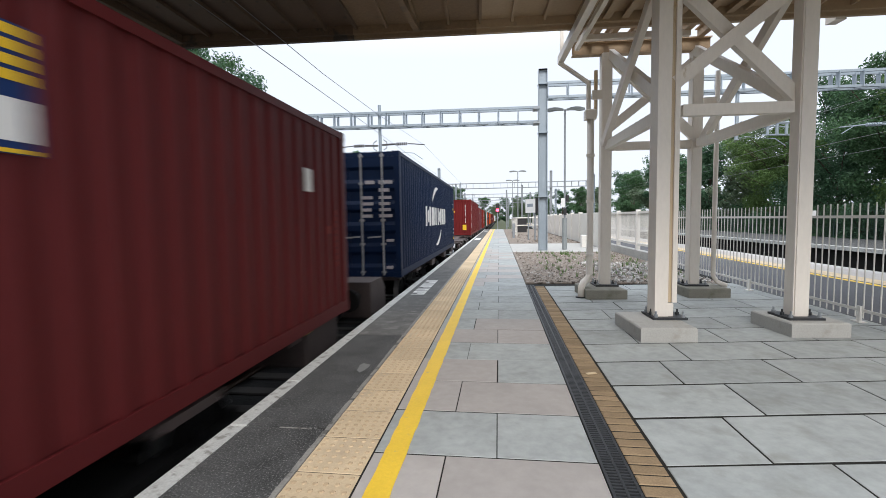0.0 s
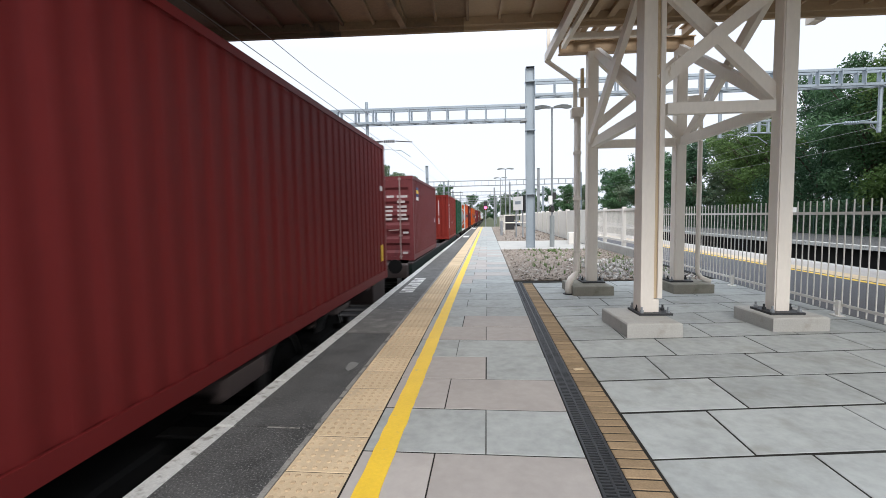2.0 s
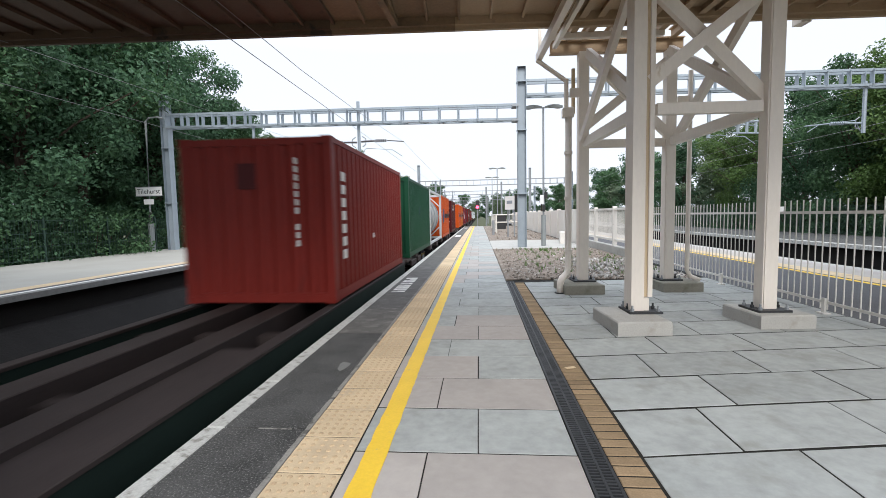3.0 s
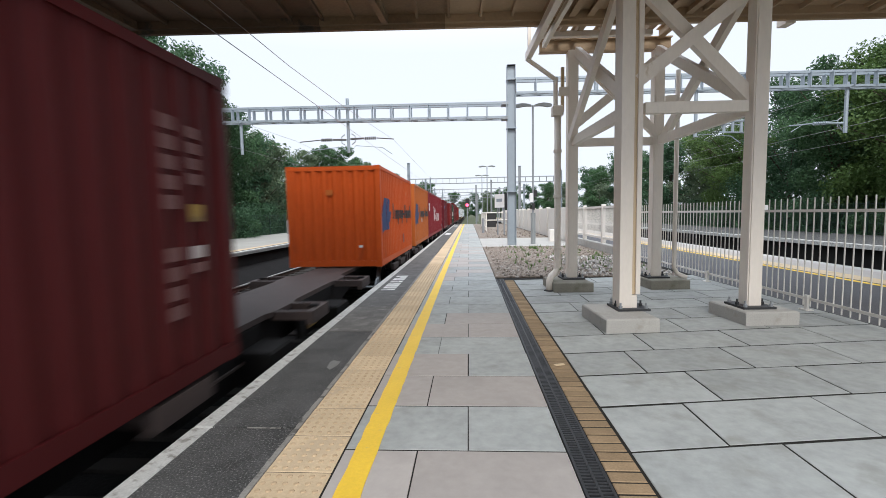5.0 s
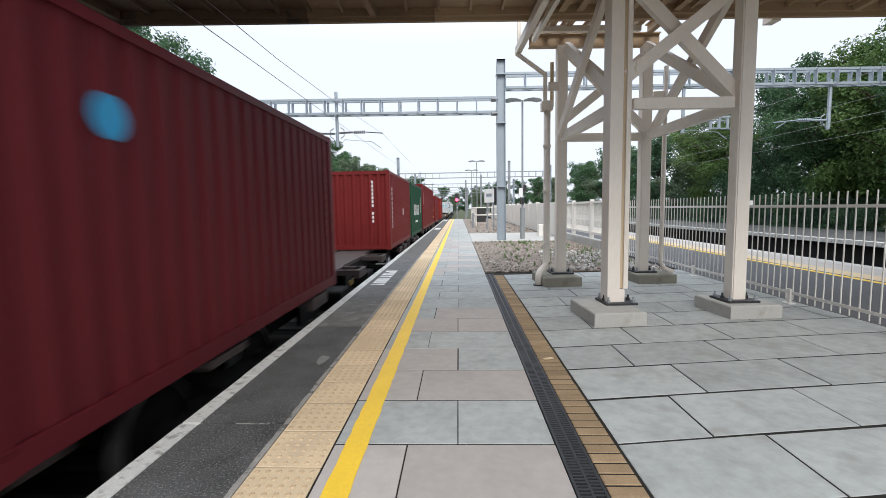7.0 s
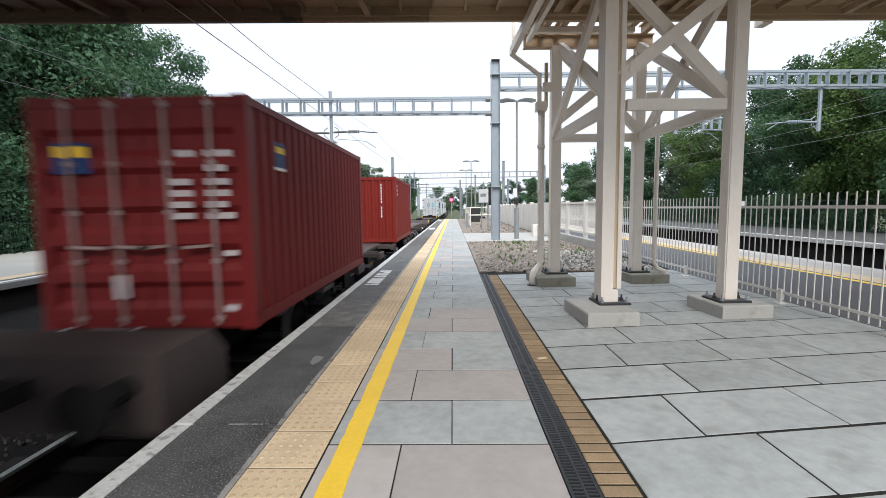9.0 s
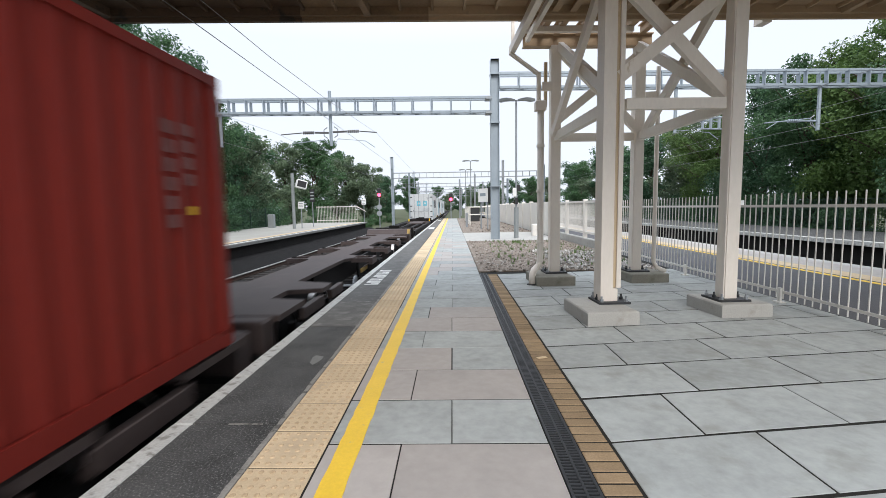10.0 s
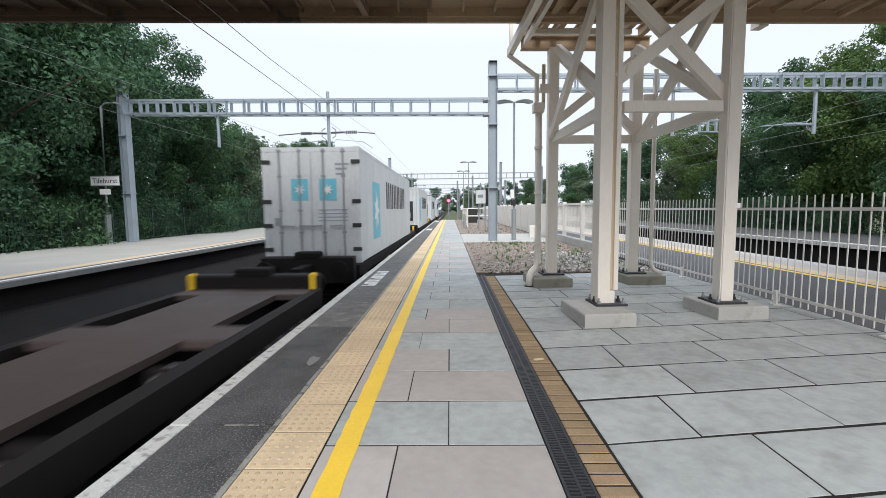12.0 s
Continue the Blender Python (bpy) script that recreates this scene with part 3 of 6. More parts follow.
RING = 2.8
member((0.17, 0, RING), (U1 - 0.13, 0, RING), 0.1, 0.14, name="ring_beam")
member((0, V1, RING), (U1, V1, RING), 0.1, 0.15, name="ring_beam")
member((0, 0.15, RING), (0, V1 - 0.15, RING), 0.1, 0.16, name="ring_beam")
member((U1, 0.15, RING), (U1, V1 - 0.15, RING), 0.1, 0.16, name="ring_beam")
for v, o in ((0, 0.06), (V1, -0.06)):
    member((0.06, v - o, RING + 0.33), (U1 - 0.02, v - o, 4.34), 0.09, 0.16)
    member((U1 - 0.02, v + o, RING + 0.11), (0.06, v + o, 4.42), 0.09, 0.16)
for u, o in ((0, 0.06), (U1, -0.06)):
    member((u + o, 0.15, RING + 0.15), (u + o, V1 - 0.12, TOP), 0.09, 0.16)
    member((u - o, V1 - 0.15, RING + 0.05), (u - o, 0.15, TOP + 0.1), 0.09, 0.16)
# landing frame above the trestle
part("landing_beam", ibeam(B(), (-0.62, V1 + 0.02, 4.61), (1.86, V1 + 0.02, 4.61), 0.16, 0.24), M_SOFFIT, bridge)
part("landing_beam", beam(B(), (-0.72, V1 - 0.42, 4.655), (1.3, V1 - 0.42, 4.655), 0.1, 0.1), M_CREAM, bridge)
part("landing_beam", ibeam(B(), (-0.8, V1 - 0.5, 4.84), (2.55, V1 - 0.5, 4.84), 0.12, 0.12), M_SOFFIT, bridge)
part("landing_beam", ibeam(B(), (-0.9, 0.0, 4.8), (2.6, 0.0, 4.8), 0.18, 0.3), M_SOFFIT, bridge)
for u in (-0.62, -0.3, 0.0, 0.42, 0.85, 1.25, U1, 2.3):
    part("joist", ibeam(B(), (u, -1.3, 4.78), (u, V1 - 0.02, 4.78), 0.11, 0.18), M_SOFFIT, bridge)
part("edge_gutter", beam(B(), (-0.6, -1.3, 4.52), (-0.6, V1 - 0.3, 4.52), 0.07, 0.09), M_CREAM, bridge)
part("edge_gutter", beam(B(), (-0.83, -1.3, 4.44), (-0.83, V1 + 0.05, 4.44), 0.1, 0.14), M_CREAM, bridge, "cream box gutter along the landing")
member((-0.83, V1 - 0.1, 4.46), (-0.83, V1 - 0.1, 4.98), 0.06, 0.06, name="gutter_hanger")
member((3.38, 1.84, 4.66), (3.38, 2.06, 4.66), 0.16, 0.2, name="beam_stub")
bm = B()
box(bm, -0.95, 2.62, 1.84, V1 - 0.75, 4.92, 5.05)
part("landing_deck", bm, M_SOFFIT, bridge, "tan painted underside of the landing")

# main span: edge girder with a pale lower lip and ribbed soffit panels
# dark and middle colours paint in the shade over the tracks
for u0, u1, m_ in ((-24.0, -4.5, M_SOFFIT_SHADE), (-4.5, -2.4, M_SOFFIT_HALFSHADE), (-2.4, 30.0, M_SOFFIT)):
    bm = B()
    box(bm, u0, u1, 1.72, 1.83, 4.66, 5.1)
    part("edge_girder", bm, m_, bridge, "tan painted edge girder" if m_ is M_SOFFIT else "edge girder coloured darker for the shade over the tracks")
for u0, u1, m_ in ((-24.0, -4.5, M_SOFFIT_SHADE), (-4.5, -2.4, M_SOFFIT_HALFSHADE), (-2.4, 30.0, M_SOFFIT)):
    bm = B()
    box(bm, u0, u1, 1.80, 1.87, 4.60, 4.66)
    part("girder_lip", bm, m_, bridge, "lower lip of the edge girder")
# near side is out of view; its added reach blocks light from below
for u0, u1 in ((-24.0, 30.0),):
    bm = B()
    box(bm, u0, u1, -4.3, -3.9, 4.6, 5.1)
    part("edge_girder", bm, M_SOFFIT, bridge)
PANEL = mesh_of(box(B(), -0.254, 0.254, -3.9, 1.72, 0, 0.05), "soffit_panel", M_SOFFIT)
PANEL_M = mesh_of(box(B(), -0.254, 0.254, -3.9, 1.72, 0, 0.05), "soffit_panel", M_SOFFIT_HALFSHADE)
PANEL_S = mesh_of(box(B(), -0.254, 0.254, -3.9, 1.72, 0, 0.05), "soffit_panel", M_SOFFIT_SHADE)
RIBS = [mesh_of(box(B(), -0.022, 0.022, -3.9, 1.718, -0.06, 0.03), "soffit_rib", m_) for m_ in (M_SOFFIT_SHADE, M_SOFFIT_HALFSHADE, M_SOFFIT)]
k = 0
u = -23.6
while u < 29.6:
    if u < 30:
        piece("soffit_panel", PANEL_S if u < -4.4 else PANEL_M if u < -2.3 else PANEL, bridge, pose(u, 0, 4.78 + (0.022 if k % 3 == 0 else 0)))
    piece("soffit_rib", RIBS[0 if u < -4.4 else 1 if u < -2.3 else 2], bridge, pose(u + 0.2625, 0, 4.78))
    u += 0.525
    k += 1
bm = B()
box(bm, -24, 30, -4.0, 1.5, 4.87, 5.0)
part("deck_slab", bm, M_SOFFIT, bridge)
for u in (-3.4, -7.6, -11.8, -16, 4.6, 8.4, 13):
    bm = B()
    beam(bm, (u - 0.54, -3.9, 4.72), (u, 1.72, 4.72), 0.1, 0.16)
    part("cross_rib", bm, M_SOFFIT_SHADE if u < -7 else M_SOFFIT_HALFSHADE if u < -3 else M_SOFFIT, bridge)
# outer supports, out of the way of the tracks
for u in (-20.5, 22.0):
    bm = B()
    box(bm, u - 0.2, u + 0.2, -1.2, -0.8, BED - 0.2, 4.86)
    box(bm, u - 0.2, u + 0.2, 0.9, 1.3, BED - 0.2, 4.86)
    part("end_support", bm, M_CREAM, bridge)

# downpipe by the trestle
pipe = thing("downpipe", "cream rainwater downpipe with a hopper beside the trestle", "pipe")
part("pipe", tube(tube(B(), [(3.08, 8.72, 4.36), (3.60, 8.66, 3.95)], 0.042, 8), [(3.60, 8.66, 3.98), (3.60, 8.66, 3.4)], 0.042, 8), M_CREAM, pipe)
bm = B()
box(bm, 3.53, 3.73, 8.57, 8.75, 3.28, 3.46, 0.02)
part("hopper", bm, M_CREAM, pipe)
part("pipe", tube(B(), [(3.64, 8.66, 3.3), (3.64, 8.66, 0.42), (3.60, 8.62, 0.33), (3.5, 8.5, 0.27), (3.45, 8.42, 0.2), (3.44, 8.4, 0.0)], 0.065, 10), M_CREAM, pipe, smooth=True)
part("vent_pipe", tube(B(), [(3.74, 8.72, 4.18), (3.74, 8.72, 3.36)], 0.035, 8), M_YELLOWED, pipe)
part("bracket", beam(B(), (3.66, 8.64, 3.72), (3.84, 8.64, 3.72), 0.05, 0.16), M_CREAM, pipe)
for z in (0.75, 1.75, 2.6):
    part("clip", tube(B(), [(3.64, 8.66, z), (3.64, 8.66, z + 0.05)], 0.078, 10), M_CREAM, pipe)
part("collar", tube(B(), [(3.44, 8.4, 0.0), (3.44, 8.4, 0.02)], 0.1, 8), M_BLACK, pipe)
pipe2 = thing("downpipe", "slim cream conduit beside a trestle column", "pipe")
part("pipe", tube(B(), [(5.92, 8.86, 4.1), (5.92, 8.86, 0.35), (5.97, 8.82, 0.24), (6.12, 8.76, 0.17)], 0.045, 8), M_CREAM, pipe2, smooth=True)
part("bracket", beam(B(), (5.7, 8.9, 3.55), (5.95, 8.86, 3.55), 0.06, 0.18), M_CREAM, pipe2)

# concrete pads
for x0, x1, y0, y1, lab in ((3.59, 4.24, 5.40, 6.32, "pale"), (5.42, 6.10, 5.74, 6.52, "pale"), (3.50, 4.22, 8.20, 9.1, "stained grey"), (5.32, 6.05, 8.42, 9.3, "stained grey")):
    bm = B()
    box(bm, 0, x1 - x0, 0, y1 - y0, 0, 0.172, 0.015)
    ob = part("concrete_pad", bm, M_CONC if lab == "pale" else M_CONC_D)
    ob.matrix_basis = pose(x0, y0, 0, 0, 0, 4)
    tagged(ob, lab + " concrete pad under a footbridge column", "concrete pad", "trestle pads")

# ---------------- fence ----------------
fence = thing("fence", "cream painted vertical bar fence along the paving", "fence")
FX = 6.85
PICKET = mesh_of(box(B(), -0.0062, 0.0062, -0.0062, 0.0062, 0.05, 1.62, 0.004), "picket", M_FENCE)
y = -1.0
while y < 13.9:
    piece("picket", PICKET, fence, pose(FX, y, 0))
    y += 0.1365
for z in (0.16, 1.43):
    bm = B()
    box(bm, FX - 0.02, FX - 0.0064, -1.1, 13.9, z - 0.02, z + 0.02)
    part("fence_rail", bm, M_FENCE, fence)
for y in (-0.9, 1.9, 4.9, 6.65, 9.35, 12.1):
    bm = B()
    box(bm, FX - 0.06, FX - 0.03, y - 0.03, y + 0.03, 0, 0.22)
    box(bm, FX - 0.1, FX, y - 0.08, y + 0.08, 0, 0.015)
    part("fence_foot", bm, M_FENCE, fence)

# framed railing between concrete kerb and white wall
railing = thing("fence", "cream framed railing with fine bars on a low kerb", "fence")
bm = B()
box(bm, FX - 0.1, FX + 0.1, 13.95, 21.8, -0.01, 0.3, 0.02)
part("kerb", bm, M_CONC, railing)
BAR = mesh_of(box(B(), -0.009, 0.009, -0.009, 0.009, 0.5, 1.6), "bar", M_FENCE)
y = 14.05
while y < 21.8:
    piece("bar", BAR, railing, pose(FX, y, 0))
    y += 0.11
for y in (14.0, 16.6, 19.2, 21.8):
    bm = B()
    box(bm, FX - 0.07, FX + 0.07, y - 0.05, y + 0.05, 0.0, 1.72, 0.01)
    part("post", bm, M_FENCE, railing)
for z in (0.5, 1.62):
    bm = B()
    box(bm, FX - 0.03, FX + 0.03, 14, 21.8, z - 0.04, z + 0.04)
    part("fence_rail", bm, M_FENCE, railing)

wall = thing("boundary_wall", "off-white panelled boundary wall with shallow pilasters", "wall", kind="structure")
y = 21.9
while y < 66:
    bm = B()
    box(bm, FX - 0.06, FX + 0.06, y, y + 2.9, -0.05, 1.7, 0.01)
    part("wall_panel", bm, M_WALLWHITE, wall)
    bm = B()
    box(bm, FX - 0.11, FX + 0.11, y - 0.12, y + 0.12, -0.05, 1.78, 0.02)
    part("pilaster", bm, M_WALLWHITE, wall)
    y += 3.0

# dark fences behind the outer platforms
for x, y0, y1, lab in ((-14.95, -20, 46, "dark wire fence with posts behind the opposite platform"), (22.3, -30, 120, "dark green bar fence under the trees")):
    f = thing("fence", lab, "fence")
    y = y0
    bm = B()
    while y < y1:
        box(bm, x - 0.035, x + 0.035, y, y + 0.07, BED, 1.75)
        y += 3.0
    tagged(part("fence_post", bm, M_GREENFENCE, f), kind="stuff")
    bm = B()
    y = y0
    while y < y1:
        box(bm, x - 0.006, x + 0.006, y, y + 0.012, 0.05, 1.6)
        y += 0.15
    for z in (0.1, 0.6, 1.1, 1.6):
        box(bm, x - 0.01, x + 0.01, y0, y1, z, z + 0.02)
    tagged(part("fence_wire", bm, M_GREENFENCE, f), kind="stuff")

# ---------------- overhead line structures ----------------


def ladder_beam(p0, p1, h, parent, pitch=0.86, depth=0.42, m_=M_GALV):
    """A boxed lattice beam: four chords, batten plates on both faces, cross ties."""
    p0, p1 = Vector(p0), Vector(p1)
    d = (p1 - p0)
    ln = d.length
    d.normalize()
    side = Vector((-d.y, d.x, 0)).normalized() * depth / 2
    for s in (-1, 1):
        for z in (-h / 2, h / 2):
            o = side * s + Vector((0, 0, z))
            part("chord", beam(B(), p0 + o, p1 + o, 0.09, 0.1), m_, parent)
    n = int(ln / pitch)
    for i in range(n + 1):
        c = p0 + d * (i * ln / n)
        for s in (-1, 1):
            o = side * s
            bm = B()
            beam(bm, c + o - Vector((0, 0, h / 2)), c + o + Vector((0, 0, h / 2)), 0.03, 0.22, up=tuple(side.normalized()))
            part("batten", bm, m_, parent)
        if i < n:
            c2 = p0 + d * ((i + 1) * ln / n)
            bm = B()
            beam(bm, c + side - Vector((0, 0, h / 2)), c2 - side - Vector((0, 0, h / 2)), 0.05, 0.03)
            part("lacing", bm, m_, parent)


def mast(x, y, z0, z1, parent, w=0.36, m_=M_GALV):
    bm = B()
    q, e = w / 2, 0.014
    outline = ((-q, -q), (-q + e, -q), (-q + e, -e), (q - e, -e), (q - e, -q), (q, -q), (q, q), (q - e, q), (q - e, e), (-q + e, e), (-q + e, q), (-q, q))
    lo, hi = [[bm.verts.new((x + a, y + b, z)) for a, b in outline] for z in (z0, z1)]
    for j in range(12):
        bm.faces.new((lo[j], lo[(j + 1) % 12], hi[(j + 1) % 12], hi[j]))
    bm.faces.new(lo[::-1])
    bm.faces.new(hi)
    bmesh.ops.triangulate(bm, faces=[f for f in bm.faces if len(f.verts) > 4])
    ob = part("mast", bm, m_, parent, "pale galvanised H-section mast")
    for z in (2.4, 5.2, 7.3):
        if z < z1 - 0.2:
            bm = B()
            box(bm, x - w / 2 - 0.02, x + w / 2 + 0.02, y - w / 2 - 0.02, y + w / 2 + 0.02, z, z + 0.05)
            part("band", bm, m_, ob)
    return ob


gantry = thing("overhead_line_gantry", "pale galvanised steel gantry carrying the overhead line across the tracks", "gantry")
GR, GL = (3.89, 20.4), (-13.95, 22.0)
mast(GR[0], GR[1], -0.05, 7.95, gantry, 0.38)
mast(GL[0], GL[1], BED, 7.86, gantry, 0.38)
ladder_beam((GL[0] + 0.2, GL[1], 6.55), (GR[0] - 0.2, GR[1], 6.0), 0.62, gantry)
ladder_beam((GR[0] + 0.2, GR[1], 7.02), (24.2, 20.2, 6.72), 0.6, gantry)
mast(24.4, 20.2, BED, 7.9, gantry, 0.38)
for z in (5.66, 6.28):
    bm = B()
    box(bm, GR[0] - 0.42, GR[0] - 0.15, GR[1] - 0.28, GR[1] + 0.28, z - 0.05, z + 0.05)
    part("end_bracket", bm, M_GALV_D, gantry)


def drop(x, y, z_top, z_low, arms, parent):
    part("drop_tube", tube(B(), [(x, y, z_top), (x, y, z_low)], 0.075, 8), M_GALV, parent)
    for sx, reach, z, contact in arms:
        bm = B()
        tube(bm, [(x + sx * 0.1, y, z), (x + sx * 0.75, y, z + 0.02)], 0.045, 6)
        for i in range(6):
            u = x + sx * (0.8 + i * 0.09)
            tube(bm, [(u, y, z + 0.02), (u + sx * 0.05, y, z + 0.02)], 0.075, 8)
        tube(bm, [(x + sx * 1.35, y, z + 0.02), (x + sx * reach, y, z - 0.05)], 0.025, 6)
        arm = part("registration_arm", bm, M_INSUL if x < 0 else M_GALV, parent)
        part("steady_arm", tube(B(), [(x + sx * 0.12, y, z_low + 0.1), (x + sx * 0.35, y, contact + 0.42), (x + sx * reach * 0.75, y, contact + 0.3), (x + sx * (reach - 0.1), y, contact)], 0.018, 6), M_GALV, arm)
        part("insulator_cage", tube(B(), [(x + sx * 0.16, y, z - 0.25), (x + sx * 0.32, y, z - 0.14), (x + sx * 0.32, y, z + 0.14), (x + sx * 0.16, y, z + 0.25)], 0.025, 6), M_GALV_D, parent)


drop(-3.68, 21.1, 6.95, 4.45, ((1, 2.15, 5.08, 4.35), (-1, 2.35, 5.05, 4.3)), gantry)
drop(-9.1, 21.55, 6.2, 4.55, (), gantry)
drop(17.95, 20.2, 6.7, 4.6, ((-1, 2.3, 5.0, 4.7),), gantry)
drop(11.8, 20.25, 6.7, 4.6, ((1, 2.0, 5.1, 4.3),), gantry)
# switch gear hung below the gantry
bm = B()
for i in range(4):
    tube(bm, [(13.0 + i * 0.36, 20.25, 4.75), (13.0 + i * 0.36, 20.25, 5.2)], 0.06, 8)
tube(bm, [(12.8, 20.25, 5.22), (14.3, 20.25, 5.25)], 0.05, 6)
tube(bm, [(12.8, 20.25, 4.78), (14.3, 20.25, 4.72)], 0.035, 6)
part("switch_frame", bm, M_GALV, gantry, "grey insulators on a hung frame")
part("hanger", tube(B(), [(13.6, 20.25, 5.2), (13.6, 20.25, 6.7)], 0.05, 6), M_GALV_D, gantry)

for yy, xl, xr, zc, lab in ((67.0, -6.95, 15.5, 6.35, "second"), (98.0, -7.4, 14, 6.4, "third"), (132.0, -8.0, 12, 6.4, "fourth"), (172.0, -8.0, 12, 6.4, "fifth")):
    g = thing("overhead_line_gantry", "distant grey steel gantry over the tracks, " + lab + " along the line", "gantry")
    mast(xl, yy, BED, 9.1, g, 0.4)
    mast(xr, yy, BED, 7.6, g, 0.4)
    ladder_beam((xl, yy, zc), (xr, yy, zc), 0.75, g, 1.0, 0.4, M_GALV_D)
    drop(-3.7, yy, zc + 0.6, 4.45, ((1, 2.1, 5.05, 4.3), (-1, 2.3, 5.05, 4.3)), g)
for xx, yy, h in ((8.5, 58, 7.4), (3.5, 92, 7.2), (6.2, 84, 7.6), (4.8, 140, 7.2), (-9.8, 150, 8.4), (9.6, 112, 7.8)):
    g = thing("overhead_line_mast", "distant grey steel overhead line mast", "mast")
    mast(xx, yy, BED, h, g, 0.3, M_GALV_D)
    part("cantilever", beam(B(), (xx, yy, 5.2), (xx + (2.2 if xx < 0 else -2.2), yy, 5.4), 0.05, 0.05), M_GALV_D, g)

# wires
def wire(x, pts, label):
    ob = part("overhead_wire", tube(B(), [(x + dx, y, z) for dx, y, z in pts], 0.0065, 5), M_WIRE)
    tagged(ob, label, "wire")


wire(-1.5, [(0, -30, 4.02), (0, 6, 4.02), (-0.03, 21, 4.01), (0.1, 67, 4.0), (-0.1, 116, 4.0), (0, 300, 4.0)], "dark contact wire over the track beside the platform")
wire(-1.5, [(0, -30, 4.4), (0, 8.7, 4.4), (0.02, 12.6, 4.51), (-0.02, 21, 4.98), (-0.02, 30.6, 4.88), (0, 38, 4.77), (0, 50, 4.75), (0.1, 67, 5.1), (0, 90, 4.8), (0, 116, 5.1), (0, 300, 4.9)], "dark catenary wire over the track beside the platform")
wire(-6.2, [(0, -30, 3.9), (0, 6, 3.9), (0, 21, 3.95), (0.1, 67, 4.0), (0, 300, 4.0)], "dark contact wire over the second track")
wire(-6.2, [(0, -30, 4.5), (0, 6, 4.6), (0, 21, 5.05), (0, 45, 4.7), (0.1, 67, 5.1), (0, 300, 4.9)], "dark catenary wire over the second track")
for x in (13.4, 16.2):
    wire(x, [(0, -30, 3.8), (0, 20, 3.9), (0, 67, 4.0), (0, 200, 4.0)], "dark contact wire over the far tracks")
    wire(x, [(0, -30, 4.7), (0, 20, 5.1), (0, 45, 4.75), (0, 67, 5.1), (0, 200, 4.9)], "dark catenary wire over the far tracks")

# ---------------- platform furniture ----------------


def lamp_post(x, y, h, label, group="platform lamps"):
    t = thing("platform_lamp", label, "lamp post", group, m=pose(x, y, 0))
    part("sleeve", tube(B(), [(0, 0, 0), (0, 0, 1.45)], 0.11, 10), M_POLE_G, t)
    part("pole", tube(B(), [(0, 0, 1.45), (0, 0, h)], 0.045, 8), M_GALV_D, t)
    for s in (-1, 1):
        bm = B()
        vs = []
        for i in range(5):
            u = 0.06 + i * 0.2
            zt = h + 0.02 + 0.07 * math.sin(i / 4 * 3.0)
            w = 0.13 * math.sin(0.5 + i * 0.55)
            vs.append([bm.verts.new(p) for p in ((s * u, -w, zt), (s * u, w, zt), (s * u, w * 0.8, zt - 0.07 - 0.03 * i % 0.1), (s * u, -w * 0.8, zt - 0.07 - 0.03 * i % 0.1))])
        for a, b in zip(vs, vs[1:]):
            for j in range(4):
                bm.faces.new((a[j], a[(j + 1) % 4], b[(j + 1) % 4], b[j]))
        bm.faces.new(vs[0])
        bm.faces.new(vs[-1][::-1])
        part("lamp_head", bm, M_POLE_G, t)
    return t


near_lamp = lamp_post(4.92, 20.9, 6.32, "tall grey platform lamp with two wing-shaped heads by the gantry mast")
bm = B()
box(bm, -0.16, 0.0, -0.07, 0.05, 1.95, 2.35, 0.02)
part("camera_box", bm, M_SIGN_W, near_lamp, "white equipment box")
bm = B()
box(bm, -0.05, 0.07, -0.12, 0.02, 1.6, 1.9, 0.02)
part("speaker", bm, M_BLACK, near_lamp, "black loudspeaker")
bm = B()
box(bm, 0.03, 0.17, -0.1, 0.08, 2.2, 2.5, 0.02)
part("speaker", bm, M_BLACK, near_lamp, "black loudspeaker")
for x, y in ((3.9, 47.0), (3.7, 58.0)):
    lamp_post(x, y, 6.3, "distant grey platform lamp with two wing-shaped heads")

# station name sign on the opposite platform
sign = thing("station_sign", "white station name sign with black lettering on a grey lamp post", "sign", m=pose(-14.75, 21.5, 0))
part("sleeve", tube(B(), [(0, 0, 0), (0, 0, 1.4)], 0.14, 10), M_POLE_G, sign)
part("pole", tube(B(), [(0, 0, 1.4), (0.08, 0, 6.5)], 0.06, 8), M_POLE_G, sign)
part("lamp_arm", tube(B(), [(0.08, 0, 6.5), (0.25, 0, 6.66), (0.7, 0, 6.7), (1.0, 0, 6.62)], 0.05, 8), M_POLE_G, sign)
bm = B()
box(bm, -0.62, 0.76, -0.1, -0.07, 2.8, 3.22)
board = part("sign_board", bm, M_SIGN_W, sign)
bm = B()
for z0, z1 in ((2.77, 2.8), (3.22, 3.25)):
    box(bm, -0.64, 0.78, -0.11, -0.06, z0, z1)
part("sign_rim", bm, M_GALV_D, board)
curve = bpy.data.curves.new("lettering", "FONT")
curve.body = "Tilehurst"
curve.size = 0.34
curve.align_x = "CENTER"
curve.extrude = 0.002
curve.materials.append(M_INK)
text = new("lettering", curve)
text.parent = board
text.matrix_basis = pose(0.07, -0.104, 2.9, 90, 0, 0)
bm = B()
box(bm, -0.22, 0.3, -0.1, -0.08, 2.36, 2.62)
plate = part("small_plate", bm, M_SIGN_W, sign, "small white plate under the name")
bm = B()
tube(bm, [(0, 0, 1.5), (0, 0, 1.95)], 0.085, 8)
part("black_band", bm, M_BLACK, sign)

